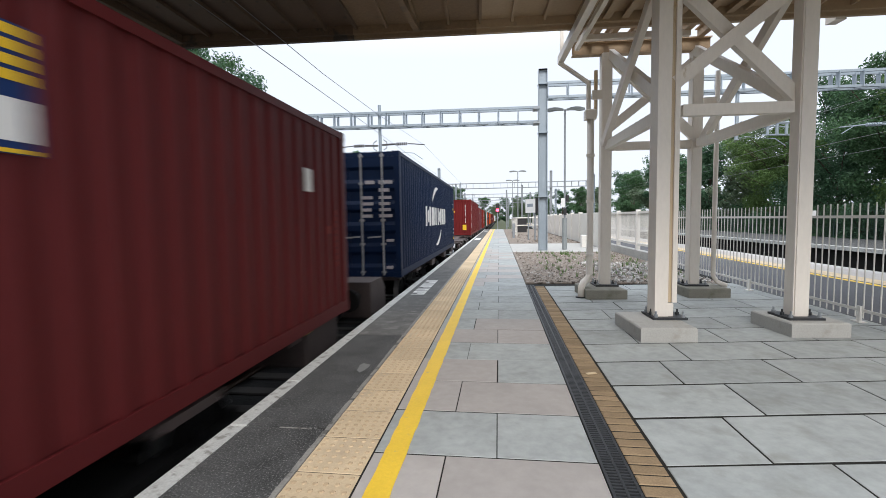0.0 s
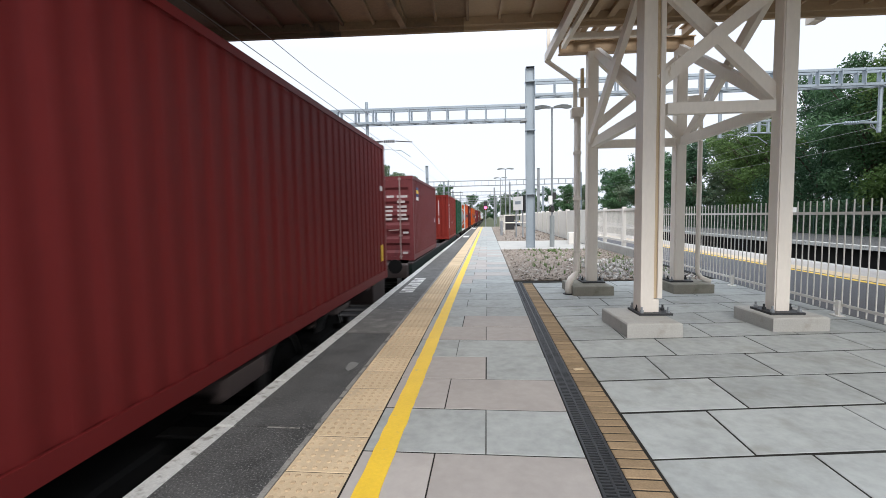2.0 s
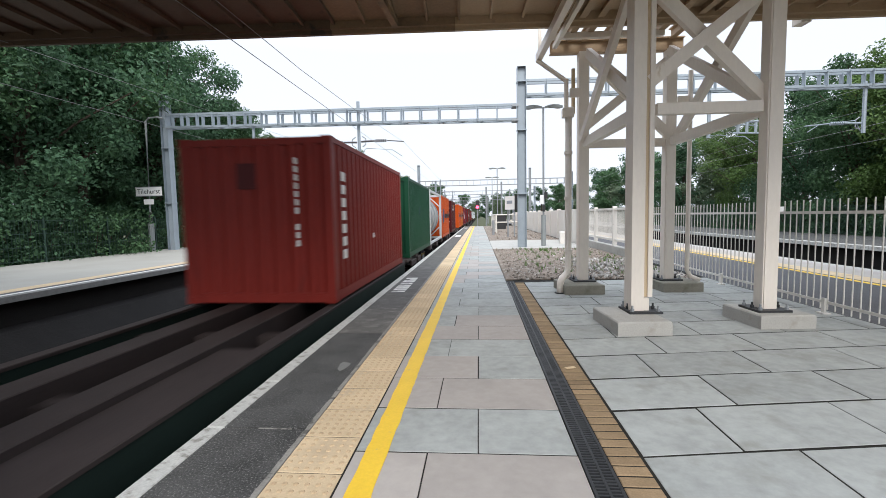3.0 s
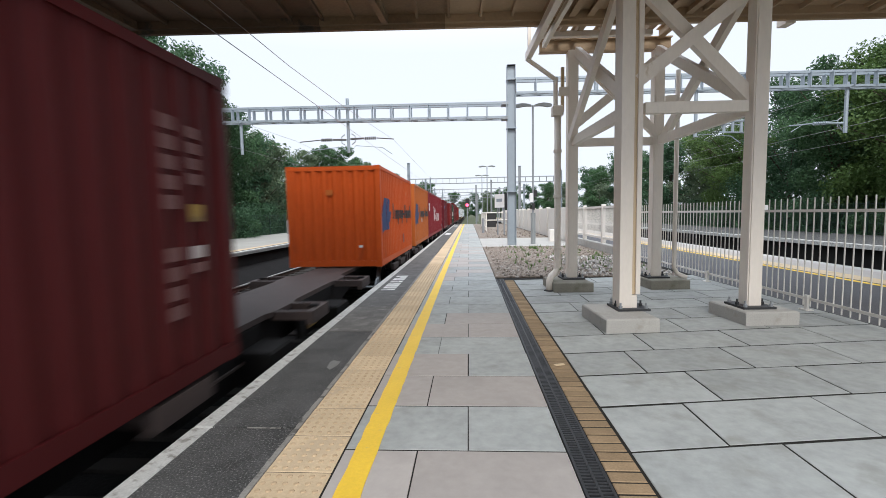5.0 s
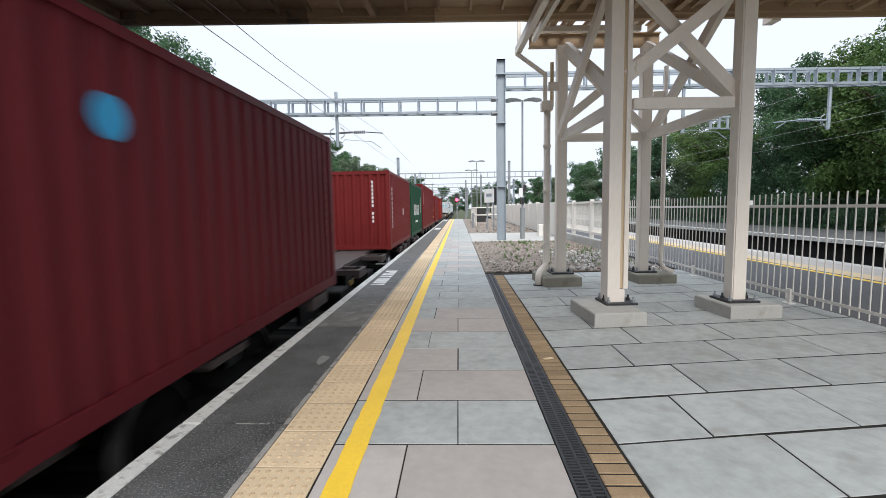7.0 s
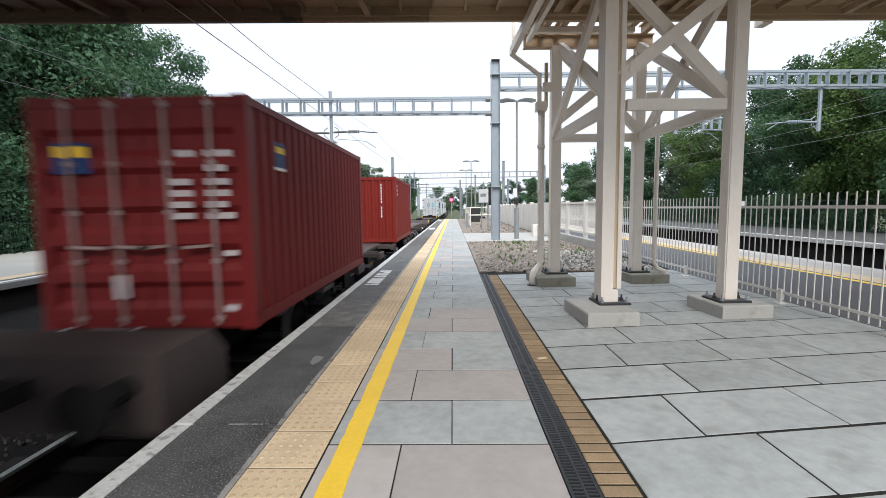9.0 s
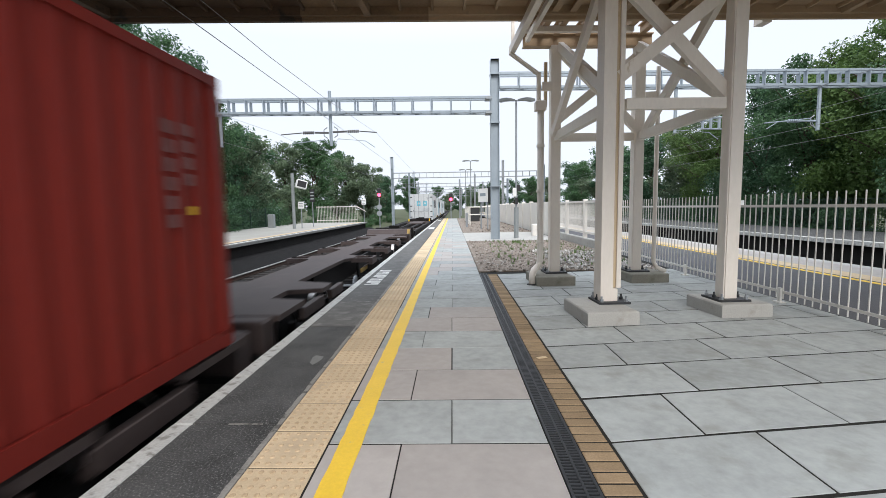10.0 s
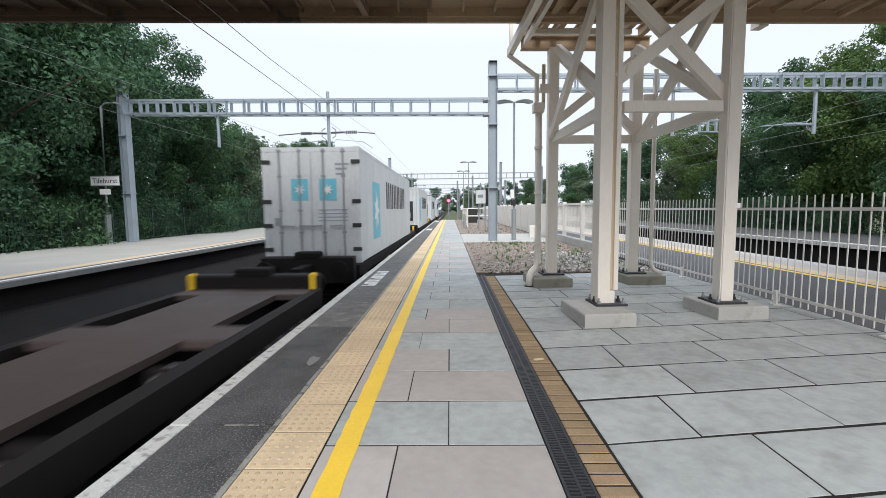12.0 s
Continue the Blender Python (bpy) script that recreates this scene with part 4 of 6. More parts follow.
# monitor, boards and end fence on the opposite platform
mon = thing("monitor_post", "grey post with a white monitor hood on the opposite platform", "monitor", m=pose(-10.75, 35.5, 0))
part("pole", tube(B(), [(0, 0, 0), (0, 0, 4.4)], 0.13, 10), M_POLE_G, mon)
bm = B()
box(bm, -0.4, 0.4, -0.7, 0.2, 0, 0.62, 0.05)
ob = part("hood", bm, M_SIGN_W, mon)
ob.matrix_basis = pose(0.62, -0.1, 3.2, 0, 15, 25)
bm = B()
box(bm, -0.33, 0.33, -0.715, -0.7, 0.07, 0.55)
part("screen", bm, M_BLACK, ob)
for x, y, z0, h, w in ((-10.15, 38.5, 2.15, 1.1, 0.4), (-10.3, 36.0, 1.6, 0.55, 0.45), (-8.37, 52.0, 2.0, 0.62, 0.5)):
    t = thing("notice_post", "small white notice on a thin grey post", "sign", m=pose(x, y, 0))
    part("pole", tube(B(), [(0, 0, BED), (0, 0, z0 + h)], 0.04, 6), M_GALV_D, t)
    bm = B()
    box(bm, -w / 2, w / 2, -0.06, -0.03, z0, z0 + h)
    dark = h > 1
    pl = part("plate", bm, M_BLACK if dark else M_SIGN_W, t)
    bm = B()
    for i in range(3):
        box(bm, -w * 0.36, w * 0.36, -0.066, -0.06, z0 + h * (0.2 + 0.25 * i), z0 + h * (0.3 + 0.25 * i))
    part("bar", bm, M_GALV_D if dark else M_POLE_G, pl)
bin_ = thing("grey_cabinet", "low grey lineside cabinet on the opposite platform", "cabinet", m=pose(-13.6, 38, 0))
bm = B()
box(bm, -0.25, 0.25, -0.2, 0.2, 0, 1.15, 0.03)
part("body", bm, M_POLE_G, bin_)
endf = thing("fence", "cream vertical bar fence across the end of the opposite platform", "fence")
for i in range(28):
    piece("picket", PICKET, endf, pose(-13.35 + i * 0.168, 50.2, -0.06) @ Matrix.Diagonal((1.6, 1.6, 1.2, 1)))
for z in (0.2, 1.45):
    bm = B()
    box(bm, -13.4, -8.75, 50.16, 50.186, z * 1.2, z * 1.2 + 0.07)
    part("fence_rail", bm, M_FENCE, endf)
bm = B()
beam(bm, (-8.75, 50.2, 1.75), (-8.05, 51.4, 1.2), 0.05, 0.08)
part("end_stay", bm, M_FENCE, endf)


def signal(x, y, z, label, plates=0):
    t = thing("railway_signal", label, "signal", m=pose(x, y, 0))
    part("post", tube(B(), [(0, 0, BED), (0, 0, z)], 0.07, 8), M_GALV_D, t)
    bm = B()
    box(bm, -0.24, 0.24, -0.08, 0.12, z - 0.45, z + 0.75, 0.05)
    head = part("head", bm, M_BLACK, t, "black signal head")
    part("lens", tube(B(), [(0, -0.081, z - 0.1), (0, -0.13, z - 0.1)], 0.22, 14), M_REDLIGHT, head, "glowing red lens")
    part("hood", tube(B(), [(0, -0.05, z + 0.14), (0, -0.35, z + 0.12)], 0.05, 8), M_BLACK, head)
    for i in range(plates):
        part("round_plate", tube(B(), [(0, -0.12, z - 1.6 - i * 0.8), (0, -0.15, z - 1.6 - i * 0.8)], 0.33, 16), M_GALV_D, t, "round grey speed plate")
    return t


signal(1.75, 63.0, 2.75, "tall black railway signal showing a red light beyond the platform")
signal(-7.2, 56.0, 3.3, "black railway signal showing red above two round plates", 2)

# ramp railing, info board and dark kiosk further along
rampr = thing("ramp_railing", "white two-rail steel handrail beside the platform ramp", "railing")
for y in (36.0, 39.0, 42.0, 45.5, 49.0):
    part("post", tube(B(), [(3.35, y, 0), (3.35, y, 1.5)], 0.045, 8), M_WALLWHITE, rampr)
for z in (0.35, 0.9, 1.5):
    part("rail", tube(B(), [(3.35, 36.0, z), (3.35, 49, z)], 0.045, 8), M_WALLWHITE, rampr)
for z in (0.9, 1.5):
    part("rail", tube(B(), [(3.35, 36.0, z), (5.6, 36.0, z)], 0.045, 8), M_WALLWHITE, rampr)
board = thing("notice_board", "white notice board on two grey posts beside the path", "sign", m=pose(4.05, 29.5, 0, 0, 0, -57))
for x in (-0.35, 0.35):
    part("post", tube(B(), [(x, 0, 0), (x, 0, 2.6)], 0.05, 8), M_GALV_D, board)
bm = B()
box(bm, -0.5, 0.5, -0.12, -0.05, 1.82, 2.7)
panel = part("panel", bm, M_SIGN_W, board)
bm = B()
box(bm, -0.3, 0.3, -0.126, -0.12, 2.2, 2.4)
part("bar", bm, M_GALV, panel)
bm = B()
box(bm, 0.52, 0.6, -0.1, 0.14, 1.75, 2.75)
part("side_panel", bm, M_BLACK, board)
shed = thing("dark_shed", "small dark shelter behind the ramp railing", "shelter", m=pose(4.2, 47, 0))
bm = B()
box(bm, -0.55, 0.55, -0.8, 0.8, 0, 1.5)
part("body", bm, M_BLACK, shed)
bm = B()
box(bm, -0.62, 0.62, -0.88, 0.88, 1.5, 1.56)
part("roof", bm, M_GALV_D, shed)
bl = thing("bollard", "short grey steel bollard near the ramp", "bollard", m=pose(3.0, 33, 0))
part("post", tube(B(), [(0, 0, 0), (0, 0, 1.1)], 0.09, 10), M_GALV_D, bl)
bx = thing("equipment_box", "small cream box at the foot of the boundary wall", "box", m=pose(6.2, 22.6, 0))
bm = B()
box(bm, -0.25, 0.25, -0.2, 0.2, 0.01, 0.6, 0.03)
part("body", bm, M_FENCE, bx)

# notices and lamps on the far eastern platform
for x, y, h in ((19.8, 17.8, 2.7), (19.0, 27.0, 4.6), (20.5, 12.2, 2.0)):
    t = thing("notice_post", "thin pale post with a small white notice on the far platform", "sign", m=pose(x, y, 0))
    part("pole", tube(B(), [(0, 0, 0), (0, 0, h)], 0.05, 6), M_GALV_D, t)
    bm = B()
    box(bm, -0.25, 0.25, -0.09, -0.06, 1.3, 1.65)
    part("plate", bm, M_SIGN_W, t)

# pale leaf of litter on the brick strip
bm = B()
box(bm, -0.05, 0.05, -0.02, 0.02, 0.0, 0.006)
lit = part("dry_leaf", bm, M_TACTILE)
lit.matrix_basis = pose(2.80, 4.26, 0.006, 0, 0, 20)
tagged(lit, "small pale dry leaf lying on the brick strip", "leaf")

# ---------------- freight train ----------------
SPEED = 19.29           # metres a second towards the camera
SIDE = -0.29            # the containers' near side
CX = SIDE - 1.219       # the train's centre line
DECK = 0.157
movers = []             # (object, place along the line at the start)


def corrugated(ln, h, depth=0.036, pitch=0.278, flat=0.07):
    """A corrugated sheet in the x-z plane, from 0 to ln and 0 to h, ribs towards -y."""
    bm = B()
    n = max(2, int(round(ln / pitch)))
    p = ln / n
    slope = (p - 2 * flat) / 2
    xs = [(0.0, 0.0)]
    for i in range(n):
        x = i * p
        xs += [(x + flat, 0.0), (x + flat + slope, depth), (x + 2 * flat + slope, depth), (x + p, 0.0)]
    lo = [bm.verts.new((x, d, 0)) for x, d in xs]
    hi = [bm.verts.new((x, d, h)) for x, d in xs]
    for i in range(len(xs) - 1):
        bm.faces.new((lo[i], lo[i + 1], hi[i + 1], hi[i]))
    back = depth + 0.02
    a = [bm.verts.new(q) for q in ((0, back, 0), (ln, back, 0), (ln, back, h), (0, back, h))]
    bm.faces.new(a[::-1])
    return bm


def container(name, label, s, ln, h, m_, doors, decals=(), rod=None, smooth_side=False):
    """A freight container whose near end is at y = 0; decals: (face, x0, x1, z0, z1, material) on face 's'ide (x along) or 'e'nd."""
    t = thing(name, label, "container", "containers on the train")
    plain_rods = rod is not M_GALV_D
    rod = rod or M_ROD_RED
    W = 2.438
    hw = W / 2
    # floor, roof, rails, posts, castings
    bm = B()
    box(bm, -hw + 0.03, hw - 0.03, 0.03, ln - 0.03, 0.06, 0.16)
    part("floor", bm, m_, t)
    bm = B()
    box(bm, -hw + 0.04, hw - 0.04, 0.04, ln - 0.04, h - 0.06, h - 0.02)
    part("roof", bm, m_, t)
    for sx in (-1, 1):
        x0, x1 = (hw - 0.06, hw - 0.004) if sx > 0 else (-hw + 0.004, -hw + 0.06)
        bm = B()
        box(bm, x0, x1, 0.1, ln - 0.1, h - 0.09, h - 0.01)
        part("top_rail", bm, m_, t)
        bm = B()
        box(bm, x0, x1, 0.1, ln - 0.1, 0.012, 0.16)
        part("bottom_rail", bm, m_, t)
        for y0, y1 in ((0.0, 0.15), (ln - 0.15, ln)):
            bm = B()
            box(bm, x0 - (0.07 if sx > 0 else 0), x1 + (0.07 if sx < 0 else 0), y0 + 0.006, y1 - 0.006, 0.118, h - 0.118)
            part("corner_post", bm, m_, t)
            for z0, z1 in ((0.0, 0.118), (h - 0.118, h)):
                bm = B()
                xx0, xx1 = (hw - 0.162, hw) if sx > 0 else (-hw, -hw + 0.162)
                box(bm, xx0, xx1, y0 if y0 == 0 else ln - 0.178, 0.178 if y0 == 0 else ln, z0, z1)
                part("corner_casting", bm, m_, t)
        if smooth_side:
            bm = B()
            box(bm, 0.15, ln - 0.15, 0, 0.03, 0.16, h - 0.09)
            k = 0.9
            while k < ln - 0.5:
                box(bm, k, k + 0.012, -0.003, 0.0, 0.18, h - 0.1)
                k += 1.2
        else:
            bm = corrugated(ln - 0.3, h - 0.25)
            bmesh.ops.translate(bm, verts=bm.verts, vec=(0.15, 0, 0.16))
        ob = part("side_wall", bm, m_, t)
        ob.matrix_basis = pose(hw - 0.012, 0, 0, 0, 0, 90) if sx > 0 else pose(-hw + 0.012, ln, 0, 0, 0, -90)
    # ends: doors at one, corrugated bulkhead at the other
    for near in (True, False):
        is_door = doors == near
        y_out = 0.02 if near else ln - 0.02
        turn = pose(0, y_out, 0) if near else pose(0, y_out, 0, 0, 0, 180)
        for z0, z1 in ((h - 0.12, h - 0.01), (0.012, 0.13)):
            bm = B()
            box(bm, -hw + 0.13, hw - 0.13, 0, 0.06, z0, z1)
            part("end_rail", bm, m_, t).matrix_basis = turn
        if not is_door:
            bm = corrugated(W - 0.26, h - 0.25, 0.045, 0.27, 0.075)
            bmesh.ops.translate(bm, verts=bm.verts, vec=(-hw + 0.13, 0.004, 0.13))
            ob = part("end_wall", bm, m_, t)
            ob.matrix_basis = turn
        else:
            for sx in (-1, 1):
                bm = B()
                x0, x1 = (-hw + 0.13, -0.008) if sx < 0 else (0.008, hw - 0.13)
                zs = [(0.135, 0.0)]
                st = (h - 0.46) / 5
                for i in range(0 if smooth_side else 5):
                    z = 0.235 + i * st
                    zs += [(z, 0.0), (z + 0.085, 0.05), (z + st - 0.19, 0.05), (z + st - 0.12, 0.0)]
                zs.append((h - 0.125, 0.0))
                lo, hi = [[bm.verts.new((x, d, z)) for z, d in zs] for x in (x0, x1)]
                for q in range(len(zs) - 1):
                    bm.faces.new((lo[q], hi[q], hi[q + 1], lo[q + 1]))
                ends = [bm.verts.new(p) for p in ((x0, 0.06, 0.135), (x1, 0.06, 0.135), (x1, 0.06, h - 0.125), (x0, 0.06, h - 0.125))]
                bm.faces.new((lo[0], ends[0], ends[1], hi[0]))
                bm.faces.new((lo[-1], hi[-1], ends[2], ends[3]))
                bm.faces.new(ends)
                door = part("door", bm, m_, t)
                door.matrix_basis = turn
                for f in (0.28, 0.74):
                    x = x0 + (x1 - x0) * f
                    bm = B()
                    tube(bm, [(x, -0.022, 0.05), (x, -0.022, h - 0.04)], 0.022, 8)
                    part("locking_rod", bm, rod, door)
                    for z in (0.1, 0.75, 1.3, h - 0.75, h - 0.12):
                        bm = B()
                        box(bm, x - 0.05, x + 0.05, -0.03, 0.02, z, z + 0.05)
                        part("rod_bracket", bm, rod, door)
                    bm = beam(B(), (x - 0.05, -0.04, 0.95), (x + 0.36 * -sx, -0.04, 0.93), 0.03, 0.035)
                    part("rod_handle", bm, rod, door)
                for z in (0.3, 0.9, 1.5, h - 0.42):
                    xx = -hw + 0.07 if sx < 0 else hw - 0.15
                    bm = B()
                    if plain_rods:
                        box(bm, xx, xx + 0.08, -0.012, 0.03, z, z + 0.12)
                    else:
                        box(bm, xx - (0.08 if sx < 0 else 0.06), xx + (0.14 if sx < 0 else 0.16), -0.03, 0.02, z, z + 0.1, 0.01)
                    part("hinge", bm, m_ if plain_rods else M_BLACK, door)
    for face, x0, x1, z0, z1, dm, *lift in decals:
        bm = B()
        up = lift[0] if lift else 0.0
        if face == "s":
            box(bm, hw - 0.012, hw - 0.006 + up, x0, x1, z0, z1)
        else:
            box(bm, x0, x1, 0.014 - up, 0.022, z0, z1)
        part("marking", bm, dm, t)
    movers.append((t, s, DECK))
    return t


def code_bars(x, z0, z1, n=9, w=0.05):
    """An unreadable column of small letters as bars, on the end."""
    out = []
    st = (z1 - z0) / n
    for i in range(n):
        if i != n // 3:
            out.append(("e", x, x + w, z0 + i * st, z0 + i * st + st * 0.72, D_WHITE))
    return out


def side_code(y, z0, z1, n=8, w=0.1, dm=None):
    st = (z1 - z0) / n
    return [("s", y, y + w, z0 + i * st, z0 + i * st + st * 0.7, dm or D_WHITE) for i in range(n)]


def door_text(rng_, h, dm=None):
    """Rows of small unreadable print on the right-hand door."""
    ink = dm or D_DULL
    k = h / 2.591
    out = [("e", 0.40, 0.62, 1.93 * k, 2.0 * k, ink), ("e", 0.72, 1.04, 1.93 * k, 2.0 * k, ink), ("e", 0.72, 0.96, 1.77 * k, 1.84 * k, ink)]
    for i in range(4):
        z = (1.62 - 0.125 * i) * k
        out.append(("e", 0.32, 0.32 + rng_.uniform(0.22, 0.28), z, z + 0.07, ink))
        out.append(("e", 0.72, 0.72 + rng_.uniform(0.24, 0.32), z, z + 0.07, ink))
    return out + [("e", 0.88, 1.05, 0.83, 0.89, ink), ("e", 0.86, 1.02, 0.2, 0.27, ink), ("e", -0.4, -0.22, 0.35, 0.62, D_DULL)]


def plate_shape(pts, x=1.213, thick=0.006):
    """A thin flat shape on a container's near side, from points (along, up)."""
    bm = B()
    lo = [bm.verts.new((x - thick, y, z)) for y, z in pts]
    hi = [bm.verts.new((x, y, z)) for y, z in pts]
    bm.faces.new(lo)
    bm.faces.new(hi[::-1])
    n = len(pts)
    for j in range(n):
        bm.faces.new((lo[j], lo[(j + 1) % n], hi[(j + 1) % n], hi[j]))
    bmesh.ops.recalc_face_normals(bm, faces=bm.faces)
    bm.normal_update()
    bmesh.ops.triangulate(bm, faces=[f for f in bm.faces if len(f.verts) > 4])
    return bm


L40, L20, L45 = 12.192, 6.058, 13.716
HC, STD = 2.896, 2.591
rd = random.Random(12)

# 1: maroon, leaving as the clip starts
container("shipping_container", "dull maroon corrugated forty-foot container with a yellow, navy and white label", -5.83, L40, STD, P_MAROON1, False,
          [("s", 6.96, 7.77, 1.66, 2.27, D_NAVY)] + [("s", 6.98, 7.75, z, z + 0.048, D_YELLOW, 0.002) for z in (2.0, 2.07, 2.14, 2.21)] +
          [("s", 6.98, 7.75, 1.72, 1.92, D_WHITE, 0.002), ("s", 6.98, 7.75, 1.665, 1.685, D_YELLOW, 0.002), ("s", 10.82, 11.02, 1.68, 1.95, D_WHITE), ("s", 11.46, 11.58, 1.16, 1.26, P_OXIDE)] + side_code(11.75, 0.7, 1.5, 9, 0.05, P_OXIDE))

# 2: navy with white block lettering and two arcs
dec = []
for i, (a, b) in enumerate(((3.65, 4.3), (4.38, 5.2), (5.25, 6.0), (6.35, 6.97), (7.03, 7.68), (7.75, 8.6))):
    c, d = a + (b - a) * 0.36, b - (b - a) * 0.36
    dec += [("s", a, c, 1.12, 1.74, D_WHITE), ("s", d, b, 1.12 if i % 3 else 1.24, 1.74 if i % 3 else 1.62, D_WHITE)]
navy = container("shipping_container", "navy blue forty-foot container with white block lettering and door rods", 10.0, L40, HC, P_NAVY, True,
                 dec + door_text(rd, HC) + [("s", 11.75, 11.95, z, z + h_, dm) for z, h_, dm in ((0.35, 0.12, D_YELLOW), (0.62, 0.06, D_WHITE), (0.8, 0.06, D_WHITE), (1.3, 0.05, D_WHITE), (1.75, 0.1, D_YELLOW), (2.0, 0.05, D_WHITE))], rod=M_ROD)
for a_from, a_to in ((78, 152), (-102, -30)):
    n = 12
    ring = []
    for i in range(n + 1):
        a = radians(a_from + (a_to - a_from) * i / n)
        w = 0.04 + 0.13 * math.sin(i / n * math.pi)
        ring.append(((6.15 + math.cos(a) * 1.28, 1.43 + math.sin(a) * 1.05), (6.15 + math.cos(a) * (1.28 - w), 1.43 + math.sin(a) * (1.05 - w))))
    part("arc_marking", plate_shape([p for p, _ in ring] + [q for _, q in reversed(ring)]), D_WHITE, navy, "white curved stroke")

# 3: maroon with blank end
container("shipping_container", "maroon forty-foot container with a yellow notice on its corrugated end", 36.14, L40, HC, P_RED, False,
          code_bars(0.72, 1.0, 2.5, 14) + [("e", 0.52, 0.82, 0.42, 0.85, D_YELLOW), ("e", -0.22, -0.08, 1.85, 1.98, D_YELLOW),
          ("s", 0.42, 0.62, 1.98, 2.42, D_WHITE), ("s", 0.42, 0.62, 1.28, 1.7, D_WHITE), ("s", 0.42, 0.62, 0.6, 1.0, D_WHITE),
          ("s", 11.7, 11.85, 0.4, 0.75, D_YELLOW), ("s", 11.75, 11.9, 1.9, 2.0, D_WHITE)])
# 4: dull maroon twenty-foot, doors
container("shipping_container", "faded maroon twenty-foot container with white print on its doors", 52.06, L20, STD, P_MAROON2, True,
          door_text(rd, STD) + [("s", 0.68, 1.15, 1.98, 2.28, D_NAVY), ("s", 0.7, 1.13, 2.08, 2.19, D_YELLOW, 0.002), ("s", 0.68, 1.15, 1.87, 1.975, D_WHITE),
          ("e", -1.0, -0.6, 1.94, 2.12, D_YELLOW), ("e", -1.0, -0.6, 1.76, 1.94, D_NAVY), ("e", -0.75, -0.5, 0.12, 0.22, D_YELLOW), ("s", 5.5, 5.6, 1.1, 1.25, D_WHITE)])
# 5: oxide red twenty-foot, blank end, upright white lettering as bars
container("shipping_container", "brick red twenty-foot container with upright white bars of lettering", 64.58, L20, STD, P_OXIDE, False,
          code_bars(0.62, 0.9, 2.3, 11) + side_code(0.5, 0.65, 2.15, 7, 0.2) + [("e", -0.3, 0.0, 1.8, 2.2, P_MAROON), ("s", 2.6, 2.72, 0.9, 1.0, D_WHITE)])
# 6: green twenty-foot
container("shipping_container", "green twenty-foot corrugated container", 72.08, L20, STD, P_GREEN, False, [("s", 2.6, 2.75, 1.4, 1.7, P_NAVY)])


# 7: tank in a frame
def tank_container(s):
    t = thing("tank_container", "grey cylindrical tank held in a pale steel frame", "tank container", "containers on the train")
    ln, h, hw = L20, STD, 1.219
    for y in (0.06, ln - 0.06):
        bm = B()
        for x in (-hw + 0.06, hw - 0.06):
            box(bm, x - 0.06, x + 0.06, y - 0.06, y + 0.06, 0, h)
        for z in (0.07, h - 0.07):
            box(bm, -hw + 0.12, hw - 0.12, y - 0.05, y + 0.05, z - 0.06, z + 0.06)
        for a in (-1, 1):
            beam(bm, (a * (hw - 0.1), y, 0.7), (a * 0.5, y, 0.12), 0.07, 0.07)
            beam(bm, (a * (hw - 0.1), y, h - 0.7), (a * 0.5, y, h - 0.12), 0.07, 0.07)
        part("end_frame", bm, P_WHITE, t)
    for x in (-hw + 0.06, hw - 0.06):
        for z in (0.07, h - 0.07):
            bm = B()
            box(bm, x - 0.05, x + 0.05, 0.12, ln - 0.12, z - 0.05, z + 0.05)
            part("side_rail", bm, P_WHITE, t)
    prof = [(0.2, 0.0), (0.22, 0.55), (0.35, 0.95), (0.6, 1.1), (ln - 0.6, 1.1), (ln - 0.35, 0.95), (ln - 0.22, 0.55), (ln - 0.2, 0.0)]
    bm = B()
    rings = []
    for y, r in prof:
        rings.append([bm.verts.new((math.cos(a * math.pi / 14) * max(r, 0.01), y, 1.3 + math.sin(a * math.pi / 14) * max(r, 0.01))) for a in range(28)])
    for a, b in zip(rings, rings[1:]):
        for j in range(28):
            bm.faces.new((a[j], a[(j + 1) % 28], b[(j + 1) % 28], b[j]))
    part("tank", bm, P_TANK, t, smooth=True)
    for y in (1.5, 3.0, 4.6):
        bm = B()
        for j in range(28):
            a0, a1 = j * math.pi / 14, (j + 1) * math.pi / 14
            beam(bm, (math.cos(a0) * 1.115, y, 1.3 + math.sin(a0) * 1.115), (math.cos(a1) * 1.115, y, 1.3 + math.sin(a1) * 1.115), 0.1, 0.03, up=(0, 1, 0))
        part("band", bm, M_GALV_D, t)
    movers.append((t, s, DECK))


tank_container(78.45)


def orange_marks(y):
    """A row of dark bars standing in for a shipping line's name."""
    out = []
    p = y + 1.45
    for i, (w, up, dn) in enumerate(((0.44, 0.18, 0), (0.33, 0, 0), (0.33, 0, 0.17), (0.33, 0, 0), (0.33, 0, 0.17), (0.16, -0.1, 0), (0.26, 0.18, 0), (0.1, 0.18, 0), (0.33, 0, 0.17), (0.33, 0, 0), (0.33, 0.18, 0))):
        zc = 1.2
        if up < 0:
            out.append(("s", p, p + w, zc + 0.1, zc + 0.18, D_INK))
        else:
            out.append(("s", p, p + min(0.15, w), zc - dn, zc + 0.28 + up, D_INK))
            if w > 0.2:
                out.append(("s", p + w - 0.13, p + w, zc, zc + 0.28, D_INK))
        p += w + 0.075
    return out


